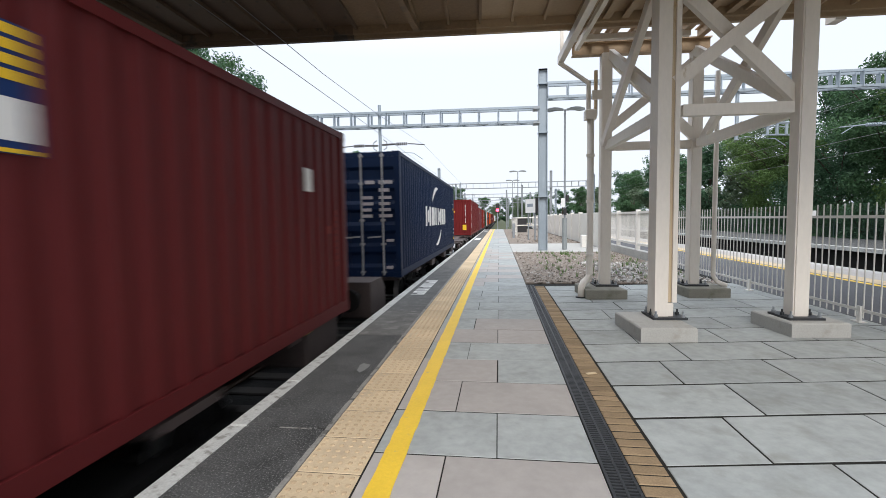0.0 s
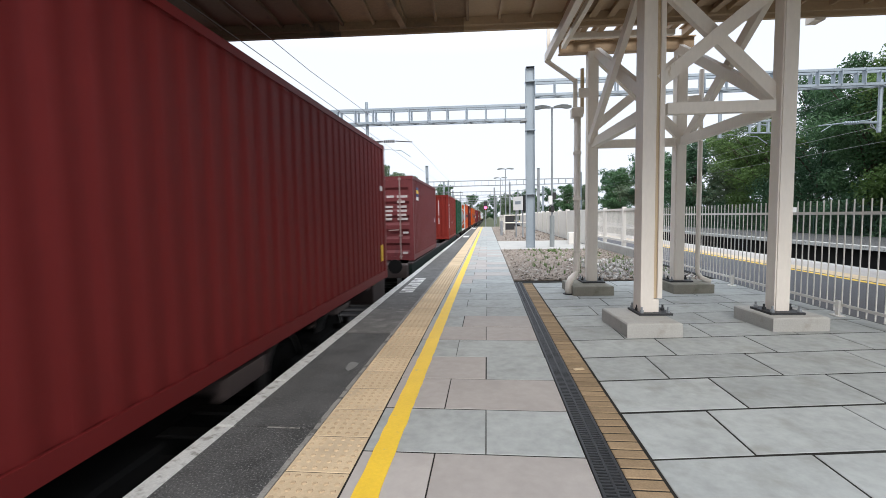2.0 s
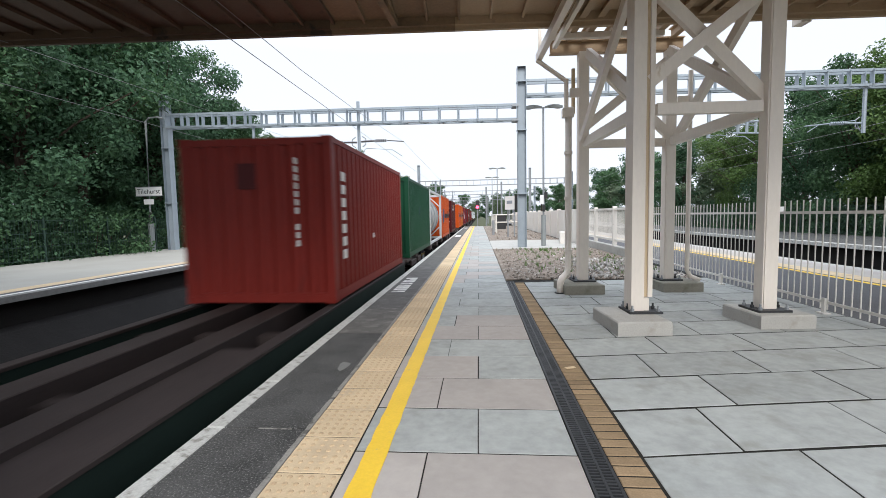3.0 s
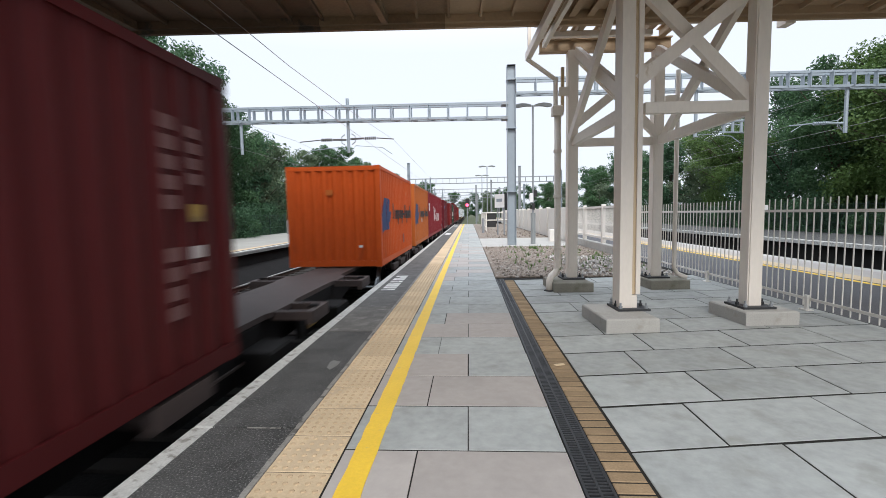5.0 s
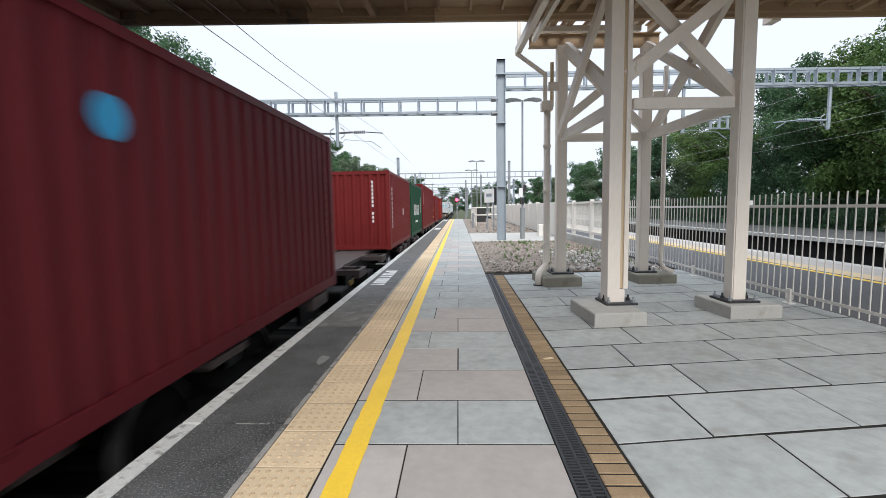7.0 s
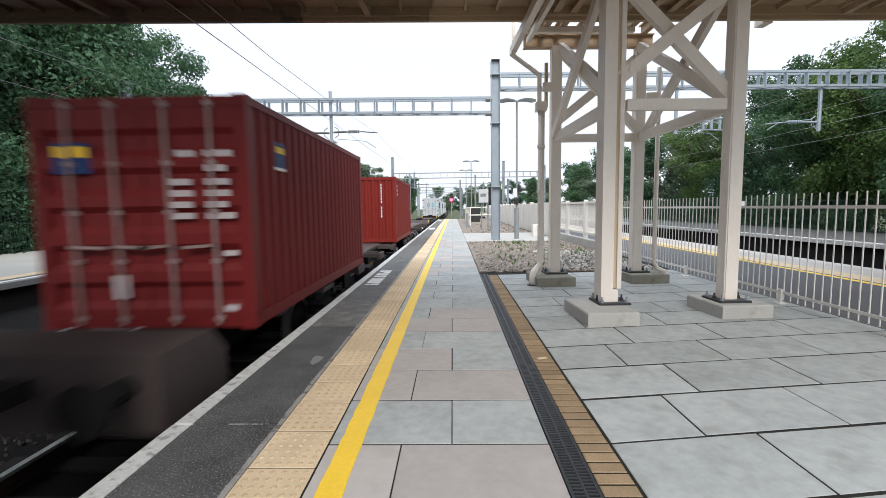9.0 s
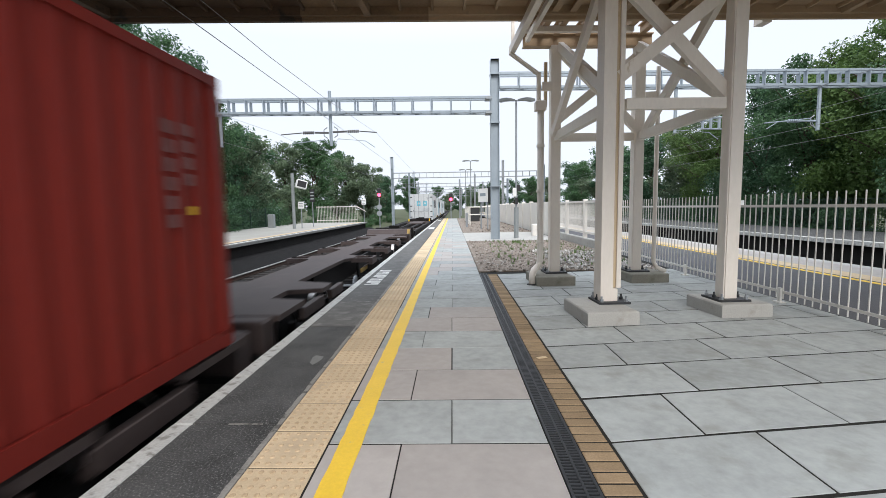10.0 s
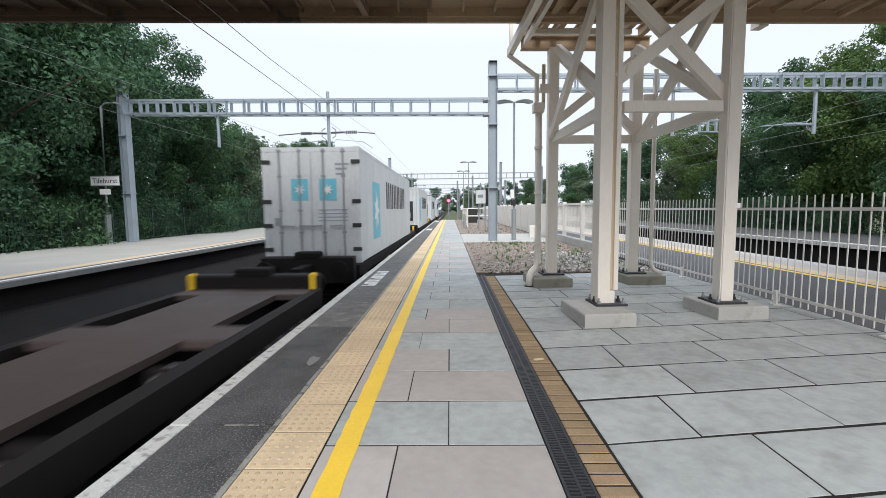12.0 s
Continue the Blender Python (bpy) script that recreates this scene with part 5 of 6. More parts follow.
def orange_emblem(t, y):
    """A slanted navy shape of two bars and a pointed tie."""
    for pts in (((0.30, 1.78), (0.72, 1.78), (0.52, 1.40), (0.60, 0.92), (0.24, 0.92), (0.0, 0.84), (-0.14, 1.2)),
                ((0.64, 1.5), (0.82, 1.78), (1.12, 1.74), (1.0, 1.42), (1.34, 1.42), (1.06, 1.12), (0.92, 1.12), (0.98, 0.92), (0.68, 0.92), (0.58, 1.22))):
        part("emblem_plate", plate_shape([(y + a, z) for a, z in pts]), D_NAVY, t, "navy slanted shape")


orange_emblem(container("shipping_container", "orange twenty-foot container with a navy emblem and dark lettering bars", 85.3, L20, STD, P_ORANGE, False, orange_marks(0.6)), 0.44)
container("shipping_container", "maroon twenty-foot container with a yellow, navy and white label", 94.5, L20, STD, P_MAROON, True,
          door_text(rd, STD) + [("s", 1.78, 3.1, 1.78, 2.26, D_NAVY), ("s", 1.8, 3.08, 1.8, 1.95, D_WHITE, 0.002)] + [("s", 2.2, 3.08, z, z + 0.045, D_YELLOW, 0.002) for z in (2.0, 2.07, 2.14, 2.2)]
          + side_code(5.13, 0.55, 1.15, 4, 0.15, D_FADED) + side_code(5.13, 1.4, 2.15, 5, 0.15, D_FADED) + side_code(5.45, 1.6, 2.1, 4, 0.13, D_FADED)
          + [("s", 5.44, 5.6, 1.3, 1.44, D_DIRTY), ("s", 5.42, 5.6, 1.0, 1.1, D_DULL), ("s", 5.42, 5.6, 0.88, 0.96, D_FADED)])
ora = container("shipping_container", "orange twenty-foot container with a navy emblem and dark lettering bars", 107.72, L20, STD, P_ORANGE, False,
          orange_marks(0.4) + [("e", -0.2, -0.02, 1.85, 1.99, P_ORANGE2), ("e", 0.62, 0.72, 0.5, 0.56, D_WHITE), ("s", 3.7, 4.05, 0.38, 0.68, P_OXIDE), ("s", 4.6, 4.75, 2.0, 2.1, P_ORANGE2)])
orange_emblem(ora, 0.24)
ora = container("shipping_container", "faded orange twenty-foot container with a navy emblem and dark lettering bars", 114.95, L20, STD, P_ORANGE2, True,
          orange_marks(0.45) + door_text(rd, STD, D_NAVY) + [("e", -0.6, -0.3, 1.9, 2.15, D_WHITE), ("s", 2.6, 2.95, 0.95, 1.15, D_DULL)])
orange_emblem(ora, 0.28)

# crimson forty-foot with white bars in place of lettering
kd = [("s", 0.38, 1.06, 1.5, 1.95, D_WHITE), ("s", 0.58, 0.86, 1.68, 1.84, D_DULL, 0.002), ("s", 3.62, 3.75, 1.7, 1.8, D_WHITE)]
kd += [("s", 3.96, 4.36, 0.9, 1.72, D_WHITE), ("s", 4.62, 4.84, 0.98, 1.62, D_WHITE), ("s", 5.06, 5.24, 1.0, 1.25, D_WHITE), ("s", 5.06, 5.24, 1.45, 1.66, D_WHITE)]
for y0, y1 in ((5.68, 5.86), (6.34, 6.52), (6.94, 7.06), (7.4, 7.52), (7.86, 8.04), (8.26, 8.38)):
    kd += [("s", y0, y1, 0.84, 1.38, D_WHITE)]
container("shipping_container", "crimson forty-foot corrugated container with white lettering bars", 121.25, L40, STD, P_KRED, False, kd + [("s", 11.3, 11.52, 0.32, 0.52, D_SKY)])
dot = container("shipping_container", "dark maroon twenty-foot container with a round blue sticker", 136.9, L20, STD, P_WINE, True,
          door_text(rd, STD) + side_code(5.6, 0.9, 2.1, 8, 0.05, P_OXIDE))
part("round_sticker", plate_shape([(1.0 + 0.15 * math.cos(j * 0.3927), 1.95 + 0.15 * math.sin(j * 0.3927)) for j in range(16)]), D_BLUE, dot, "round bright blue sticker")
bm = tube(B(), [(-0.72, 0.006, 1.95), (-0.72, 0.012, 1.95)], 0.14, 16)
part("round_sticker", bm, D_BLUE, dot, "round bright blue sticker")
bm = tube(B(), [(-0.3, 0.006, 1.93), (-0.3, 0.012, 1.93)], 0.1, 16)
part("round_sticker", bm, D_DULL, dot, "round white sticker")
container("shipping_container", "red-brown twenty-foot container with upright white lettering bars", 149.6, L20, STD, P_RED, False,
          code_bars(0.62, 0.9, 2.3, 11, 0.05) + side_code(0.5, 0.7, 2.1, 9, 0.09) + [("s", 3.4, 3.6, 1.1, 1.35, D_WHITE)])
container("shipping_container", "green twenty-foot container with white lettering bars", 156.25, L20, STD, P_GREEN, False,
          [("s", 1.3 + i * 0.75, 1.75 + i * 0.75, 1.0, 1.55, D_WHITE) for i in range(4)] + [("s", 1.45 + i * 0.75, 1.62 + i * 0.75, 1.15, 1.55, P_GREEN) for i in range(4)] + [("s", 5.1, 5.18, 1.1, 2.0, D_WHITE), ("s", 2.0, 3.3, 0.62, 0.72, D_WHITE)])
container("shipping_container", "red-brown forty-foot high container", 163.21, L40, HC, P_RED, False, code_bars(0.7, 1.0, 2.5, 12) + side_code(0.4, 1.6, 2.4, 5, 0.1) + [("s", 11.72, 11.9, 1.14, 1.3, D_YELLOW), ("s", 11.7, 11.9, 0.52, 0.68, D_YELLOW), ("s", 11.72, 11.92, 1.42, 1.6, P_OXIDE)])
container("shipping_container", "maroon twenty-foot container with white print on its doors", 178.5, L20, STD, P_RED, True,
          door_text(rd, STD) + [("e", -0.98, -0.56, 1.76, 2.1, D_NAVY), ("e", -0.96, -0.58, 1.94, 2.06, D_YELLOW, 0.002), ("s", 0.78, 1.12, 1.88, 2.2, D_NAVY), ("s", 0.8, 1.1, 2.06, 2.14, D_YELLOW, 0.002), ("s", 0.78, 1.12, 1.84, 1.878, D_WHITE)])
container("shipping_container", "red twenty-foot container with an upright white code on its end", 191.2, L20, STD, P_OXIDE, False,
          code_bars(0.62, 1.0, 2.35, 12, 0.04) + side_code(0.45, 1.85, 2.35, 3, 0.1) + side_code(5.2, 1.2, 2.1, 6, 0.1, D_FADED) + side_code(5.45, 1.55, 2.1, 4, 0.1, D_FADED) + [("s", 5.48, 5.56, 1.3, 1.37, D_YELLOW)])


def reefer_marks(y):
    out = [("s", y, y + 1.3, 0.46, 2.15, D_SKY)]
    p = y + 2.8
    for i in range(6):
        out += [("s", p, p + 0.28, 1.35, 2.3, D_INK), ("s", p + 0.5, p + 0.78, 1.35, 2.3, D_INK)]
        p += 1.06
    return out


def star(parent, place):
    bm = B()
    n = 14
    ring = []
    for j in range(n):
        a = j * 2 * math.pi / n
        r = 1.0 if j % 2 == 0 else 0.42
        ring.append((math.cos(a) * r, math.sin(a) * r))
    lo = [bm.verts.new((x, 0, z)) for x, z in ring]
    hi = [bm.verts.new((x, -0.008, z)) for x, z in ring]
    bm.faces.new(lo)
    bm.faces.new(hi[::-1])
    for j in range(n):
        bm.faces.new((lo[j], lo[(j + 1) % n], hi[(j + 1) % n], hi[j]))
    ob = part("star_marking", bm, D_WHITE, parent, "white star shape")
    ob.matrix_basis = place


w1 = container("refrigerated_container", "white container with pale blue squares and dark hinges on its doors", 242.6, L45, HC, P_WHITE, True,
               reefer_marks(1.87) + [("e", -0.5, -0.08, 1.57, 2.11, D_SKY), ("e", 0.2, 0.63, 1.57, 2.11, D_SKY), ("e", -0.95, -0.78, 0.95, 1.15, M_GALV_D), ("e", 0.6, 0.95, 2.44, 2.49, M_GALV_D), ("e", 0.62, 0.9, 2.33, 2.38, M_GALV_D), ("e", 0.62, 0.85, 2.2, 2.25, M_GALV_D)]
               + [("e", 0.15, 0.9, 1.05 + i * 0.09, 1.08 + i * 0.09, M_GALV) for i in range(4)], rod=M_GALV_D, smooth_side=True)
star(w1, pose(-0.29, 0.004, 1.84) @ Matrix.Diagonal((0.14, 1, 0.14, 1)))
star(w1, pose(0.41, 0.004, 1.84) @ Matrix.Diagonal((0.14, 1, 0.14, 1)))
star(w1, pose(1.213, 2.52, 1.3, 0, 0, 90) @ Matrix.Diagonal((0.45, 1, 0.6, 1)))
for s, lab in ((263.4, "white forty-foot refrigerated container with dark machinery in its end"), (284.6, "white forty-foot refrigerated container further along the train"), (305.8, "white forty-foot refrigerated container at the far end of the train")):
    container("refrigerated_container", lab, s, L40, HC, P_WHITE, False,
              reefer_marks(1.0) + [("e", -0.8, 0.8, 0.5, 1.9, M_BLACK), ("e", -0.6, 0.1, 1.3, 1.75, M_GALV_D), ("e", 0.25, 0.65, 0.7, 1.1, M_GALV_D)], smooth_side=True)

# ---------------- wagons ----------------
wheels = []


def wheel_mesh():
    bm = B()
    prof = ((-0.07, 0.12), (-0.07, 0.30), (-0.035, 0.33), (-0.035, 0.40), (-0.065, 0.42), (-0.065, 0.46), (0.04, 0.45), (0.065, 0.47), (0.07, 0.44), (0.03, 0.40), (0.02, 0.33), (0.06, 0.30), (0.06, 0.12))
    rings = []
    for x, r in prof:
        rings.append([bm.verts.new((x, math.cos(a * math.pi / 12) * r, math.sin(a * math.pi / 12) * r)) for a in range(24)])
    for a, b in zip(rings, rings[1:]):
        for j in range(24):
            bm.faces.new((a[j], a[(j + 1) % 24], b[(j + 1) % 24], b[j]))
    bm.faces.new(rings[0])
    bm.faces.new(rings[-1][::-1])
    me = mesh_of(bm, "wheel", M_WAGON_D)
    me.materials.append(M_WHEEL)
    for f in me.polygons:       # only the running tread is bright
        if math.hypot(f.center.y, f.center.z) > 0.425:
            f.material_index = 1
    return me


WHEEL = wheel_mesh()
AXLE = mesh_of(tube(B(), [(-0.72, 0, 0), (0.72, 0, 0)], 0.08, 10), "axle", M_WAGON_D)


def bogie_mesh():
    bm = B()
    for sx in (-1, 1):
        x = sx * 0.98
        box(bm, x - 0.07, x + 0.07, -1.15, 1.15, -0.12, 0.1)
        box(bm, x - 0.09, x + 0.09, -0.35, 0.35, -0.28, 0.18)
        for y in (-0.9, 0.9):
            box(bm, x - 0.1, x + 0.1, y - 0.16, y + 0.16, -0.2, 0.08)
            tube(bm, [(x, y - 0.22, 0.02), (x, y - 0.22, 0.2)], 0.06, 8)
            tube(bm, [(x, y + 0.22, 0.02), (x, y + 0.22, 0.2)], 0.06, 8)
    box(bm, -0.98, 0.98, -0.2, 0.2, -0.1, 0.16)
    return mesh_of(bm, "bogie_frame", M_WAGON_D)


BOGIE = bogie_mesh()


def deck_shape(stations, z0, z1):
    """A plate symmetrical about the centre line, from (along, half width) stations."""
    bm = B()
    rows_ = []
    for y, w in stations:
        rows_.append([bm.verts.new(p) for p in ((-w, y, z0), (w, y, z0), (w, y, z1), (-w, y, z1))])
    for a, b in zip(rows_, rows_[1:]):
        for j in range(4):
            bm.faces.new((a[j], a[(j + 1) % 4], b[(j + 1) % 4], b[j]))
    bm.faces.new(rows_[0][::-1])
    bm.faces.new(rows_[-1])
    return bm


def prism(pts, x0, x1):
    """A solid from a profile of (along, up) points, drawn across from x0 to x1."""
    bm = B()
    a = [bm.verts.new((x0, y, z)) for y, z in pts]
    b = [bm.verts.new((x1, y, z)) for y, z in pts]
    n = len(pts)
    bm.faces.new(a)
    bm.faces.new(b[::-1])
    for j in range(n):
        bm.faces.new((a[j], b[j], b[(j + 1) % n], a[(j + 1) % n]))
    bmesh.ops.recalc_face_normals(bm, faces=bm.faces)
    return bm


def wagon(s0, s1, low_end, high_end, skeletal=False, shift=False, ladder=False):
    """A container wagon between two coupling planes; a raised headstock stands at an outer end."""
    ln = s1 - s0
    t = thing("container_wagon", "open ladder-frame container wagon with dark green side sills" if ladder else "open skeletal dark brown container wagon with yellow end handles" if skeletal else "dark brown flat container wagon with cut-outs in its deck", "wagon", "wagons of the train")
    zt = DECK - 0.012          # top of the deck in the world; the wagon's own zero is the rail top
    top = zt - RAIL
    flip = low_end and not skeletal
    if ladder:
        e0, e1 = 1.2, ln - 0.6
    elif skeletal:
        e0, e1 = (-0.08 if shift else 1.65), ln - 1.65
    else:
        e0, e1 = sorted((ln - 0.95, 0.55) if flip else (0.05, ln - 2.95))

    def along(v):
        """Place along the wagon at v metres from its inner coupling."""
        return ln - 0.45 - v if flip else v - 0.45

    if ladder:
        for x, w, h, m_ in ((-1.15, 0.14, 0.36, M_WAGON_G), (1.15, 0.14, 0.36, M_WAGON_G), (-0.42, 0.34, 0.4, M_WAGON_L), (0.42, 0.34, 0.4, M_WAGON_L)):
            bm = B()
            box(bm, x - w / 2, x + w / 2, e0, e1, top - h, top - (0.06 if abs(x) > 1 else 0.014), 0.01)
            sill = part("sill", bm, m_, t, "dark green side sill" if abs(x) > 1 else "brown centre beam")
            if abs(x) > 1:
                bm = B()
                box(bm, x - w / 2 - 0.012, x + w / 2 + 0.012, e0, e1, top - 0.06, top - 0.02, 0.008)
                part("flange", bm, M_WAGON_L, sill)
        for i in range(9):
            y = e0 + 1.2 + i * (e1 - e0 - 2.4) / 8
            for x0, x1 in ((-1.08, -0.59), (-0.25, 0.25), (0.59, 1.08)):
                bm = B()
                box(bm, x0, x1, y - 0.09, y + 0.09, top - 0.34, top - 0.16)
                part("cross_member", bm, M_WAGON_L, t)
        bm = B()
        box(bm, 0.592, 1.062, 8.7, 12.1, top - 0.14, top - 0.085)
        part("side_plate", bm, M_WAGON_L, t, "worn brown walkway plate")
    elif skeletal:
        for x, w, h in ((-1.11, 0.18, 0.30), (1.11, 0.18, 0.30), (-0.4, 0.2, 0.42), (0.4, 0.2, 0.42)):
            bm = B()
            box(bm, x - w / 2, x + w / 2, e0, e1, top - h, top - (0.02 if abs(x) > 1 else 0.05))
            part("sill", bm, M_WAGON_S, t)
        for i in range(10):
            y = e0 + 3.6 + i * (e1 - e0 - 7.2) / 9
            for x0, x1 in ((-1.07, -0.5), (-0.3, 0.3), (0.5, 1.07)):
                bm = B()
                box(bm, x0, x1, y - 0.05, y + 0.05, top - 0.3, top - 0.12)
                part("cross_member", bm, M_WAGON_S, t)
        for y0, y1 in ((e0, e0 + 0.55), (e0 + 2.5, e0 + 3.1), (e1 - 0.55, e1), (e1 - 3.1, e1 - 2.5)):
            bm = B()
            box(bm, -1.07, 1.07, y0, y1, top - 0.1, top - 0.012)
            part("end_plate", bm, M_WAGON, t)
        for y0, y1 in ((e0 + 0.55, e0 + 2.5), (e1 - 2.5, e1 - 0.55)):
            bm = B()
            box(bm, -0.62, 0.62, y0, y1, top - 0.1, top - 0.014)
            part("centre_plate", bm, M_WAGON, t)
        for y0, y1 in ((e1 - 6.2, e1 - 3.1),):
            bm = B()
            box(bm, -0.62, 0.62, y0, y1, top - 0.1, top - 0.016)
            part("centre_plate", bm, M_WAGON, t)
        bm = B()
        box(bm, 1.02, 1.21, 6.7, 7.15, top - 0.46, top - 0.31)
        part("brake_lever", bm, D_DIRTY, t, "yellow brake lever box")
    else:
        mid = 0.60 if flip else 0.36
        st = [(0.5, 1.2), (1.5, 1.2), (1.62, 0.64), (2.3, 0.64), (2.45, 1.2), (3.0, 1.2), (3.25, 0.48), (6.9, 0.48), (7.2, 0.66), (7.8, 0.66), (8.0, mid), (9.9, mid), (10.1, 0.66), (10.8, 0.66),
              (11.0, mid), (13.1, mid), (13.3, 0.62), (14.0, 0.62), (14.2, 0.4), (15.9, 0.42), (16.15, 1.2), (16.8, 1.2), (16.95, 0.44), (ln - 3.1, 0.44), (ln - 2.95, 1.1), (ln - 2.6, 1.1)]
        st = sorted((along(v), w) for v, w in st)
        part("deck", deck_shape(st, top - 0.09, top - 0.012), M_WAGON, t, "worn brown deck plate")
        for v0, v1 in ((1.45, 2.5), (2.98, 3.8)):
            for sx in (-1, 1):
                bm = B()
                y0, y1 = sorted((along(v0), along(v1)))
                box(bm, sx * 1.16 - 0.05, sx * 1.16 + 0.05, y0, y1, top - 0.3, top - 0.13, 0.01)
                part("deck_strip", bm, M_WAGON, t)
        for v, w in ((7.5, 0.62), (10.45, 0.62), (13.65, 0.58)):
            c = along(v)
            for sx in (-1, 1):
                bm = B()
                box(bm, sx * 1.16 - 0.05, sx * 1.16 + 0.05, c - 0.36, c + 0.36, top - 0.2, top - 0.017)
                lug = part("deck_outrigger", bm, M_WAGON, t)
                for dy in (-0.36, 0.26):
                    bm = B()
                    box(bm, min(sx * w, sx * 1.11), max(sx * w, sx * 1.11), c + dy, c + dy + 0.1, top - 0.14, top - 0.016)
                    part("outrigger_bar", bm, M_WAGON, lug)
                bm = B()
                box(bm, sx * 1.1 - 0.06, sx * 1.1 + 0.06, c - 0.06, c + 0.07, top - 0.017, top + 0.02, 0.015)
                part("twist_lock", bm, M_WAGON_D, lug)
        # hand brake wheel low on either side
        for sx in (-1, 1):
            bm = B()
            c = along(5.6)
            x = sx * 1.06
            ring = [(x, c + 0.23 * math.cos(a * math.pi / 8), top - 0.52 + 0.23 * math.sin(a * math.pi / 8)) for a in range(17)]
            tube(bm, ring, 0.024, 6)
            for a in range(3):
                ca, sa = math.cos(a * math.pi / 3), math.sin(a * math.pi / 3)
                tube(bm, [(x, c - 0.22 * ca, top - 0.52 - 0.22 * sa), (x, c + 0.22 * ca, top - 0.52 + 0.22 * sa)], 0.016, 5)
            tube(bm, [(sx * 0.6, c, top - 0.52), (x, c, top - 0.52)], 0.03, 6)
            part("brake_handwheel", bm, M_GALV_D, t, "pale steel hand brake wheel")
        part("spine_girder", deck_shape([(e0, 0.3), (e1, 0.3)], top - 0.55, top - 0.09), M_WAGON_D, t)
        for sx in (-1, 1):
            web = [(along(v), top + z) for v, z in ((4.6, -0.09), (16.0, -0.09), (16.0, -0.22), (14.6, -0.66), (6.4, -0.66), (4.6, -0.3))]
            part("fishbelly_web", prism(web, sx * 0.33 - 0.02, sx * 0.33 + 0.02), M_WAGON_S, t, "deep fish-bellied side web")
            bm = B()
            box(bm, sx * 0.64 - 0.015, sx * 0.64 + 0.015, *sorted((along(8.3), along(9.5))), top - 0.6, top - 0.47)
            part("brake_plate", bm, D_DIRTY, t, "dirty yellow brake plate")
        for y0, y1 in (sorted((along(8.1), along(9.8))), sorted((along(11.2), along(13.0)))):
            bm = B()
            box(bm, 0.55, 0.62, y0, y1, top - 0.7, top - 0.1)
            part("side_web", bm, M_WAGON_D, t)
            bm = B()
            box(bm, 0.66, 0.69, y0 + 0.4, y1 - 0.4, top - 0.46, top - 0.43)
            part("brake_pipe", bm, M_WAGON, t, "brown brake rod")
    # headstocks; the outer ones stand up above the deck
    for y, raised, d in ((e0 - 0.32, low_end, -1), (e1, high_end, 1)):
        if raised and not skeletal and not ladder:
            base, prof = (e0 if d < 0 else e1), ((0.12, -0.42), (0.12, -0.02), (-0.12, 0.22), (-0.9, 0.22), (-0.9, -0.42))
            hs = part("headstock", prism([(base - d * p, top + z) for p, z in prof], -1.14, 1.14), M_WAGON, t, "raised brown end block")
            for sx in (1,) if d > 0 else ():
                part("end_handle", prism([(base - d * p, top + z) for p, z in ((0.135, -0.03), (-0.11, 0.232), (-0.2, 0.232), (0.0, -0.03))], sx * 1.08 - 0.065, sx * 1.08 + 0.065), D_DIRTY, hs, "dirty yellow corner")
            yb = base + d * 0.9
        else:
            bm = B()
            box(bm, -1.12, 1.12, y, y + 0.32, top - 0.42, top + (0.22 if raised and not ladder else -0.02), 0.03)
            hs = part("headstock", bm, M_WAGON_S if skeletal else M_WAGON, t)
            yb = y + (0.32 if d > 0 else 0)
        if raised:
            for sx in (-1, 1):
                bm = B()
                tube(bm, [(sx * 0.87, yb, 1.02), (sx * 0.87, yb + d * 0.4, 1.02)], 0.09, 10)
                tube(bm, [(sx * 0.87, yb + d * 0.4, 1.02), (sx * 0.87, yb + d * 0.45, 1.02)], 0.2, 14)
                part("buffer", bm, M_WAGON_D, hs)
                if skeletal and d > 0:
                    bm = B()
                    box(bm, sx * 1.06 - 0.055, sx * 1.06 + 0.055, y - 0.05 * d, y + 0.08, top - 0.12, top + 0.26, 0.03)
                    part("end_handle", bm, D_YELLOW, hs, "worn yellow end bracket")
            if skeletal:
                bm = B()
                box(bm, -0.3, 0.3, y - 0.02, y + 0.3, top + 0.2, top + 0.34, 0.03)
                part("centre_block", bm, M_WAGON_D, hs)
        bm = B()
        box(bm, -0.12, 0.12, *sorted((yb, yb + d * (0.85 if raised else 0.35))), 0.95, 1.1)
        part("coupling", bm, M_WAGON_D, t)
    for y in (ln * 0.42, ln * 0.55):
        for sx in (-1, 1):
            bm = B()
            box(bm, sx * 0.82 - 0.22, sx * 0.82 + 0.22, y, y + 0.7, 0.35, 0.75, 0.03)
            part("brake_box", bm, M_WAGON_D, t)
    for c in ((2.9, ln - 2.6) if ladder else (6.05, ln - 6.05) if skeletal else (along(2.65), along(ln - 5.05))):
        bg = part_from(BOGIE, "bogie", t, pose(0, c, 0.5))
        for dy in (-0.9, 0.9):
            ax = part_from(AXLE, "wheelset", bg, pose(0, dy, -0.04))
            for sx in (-1, 1):
                w = new("wheel", WHEEL)
                w.parent = ax
                w.matrix_basis = pose(sx * 0.75, 0, 0, 0, 0, 0 if sx > 0 else 180)
            wheels.append((ax, dy))
    movers.append((t, s0, RAIL))


def part_from(mesh, name, parent, m_):
    ob = new(name, mesh)
    ob.parent = parent
    ob.matrix_basis = m_
    return ob


PITCH = 21.15
for k in range(-1, 15):
    wagon(8.1 + PITCH * k, 8.1 + PITCH * (k + 1), k % 2 == 0 or k >= 10, k % 2 == 1 or k >= 10, skeletal=k >= 10, shift=k == 10, ladder=k == 2)

# ---------------- trees and shrubs ----------------


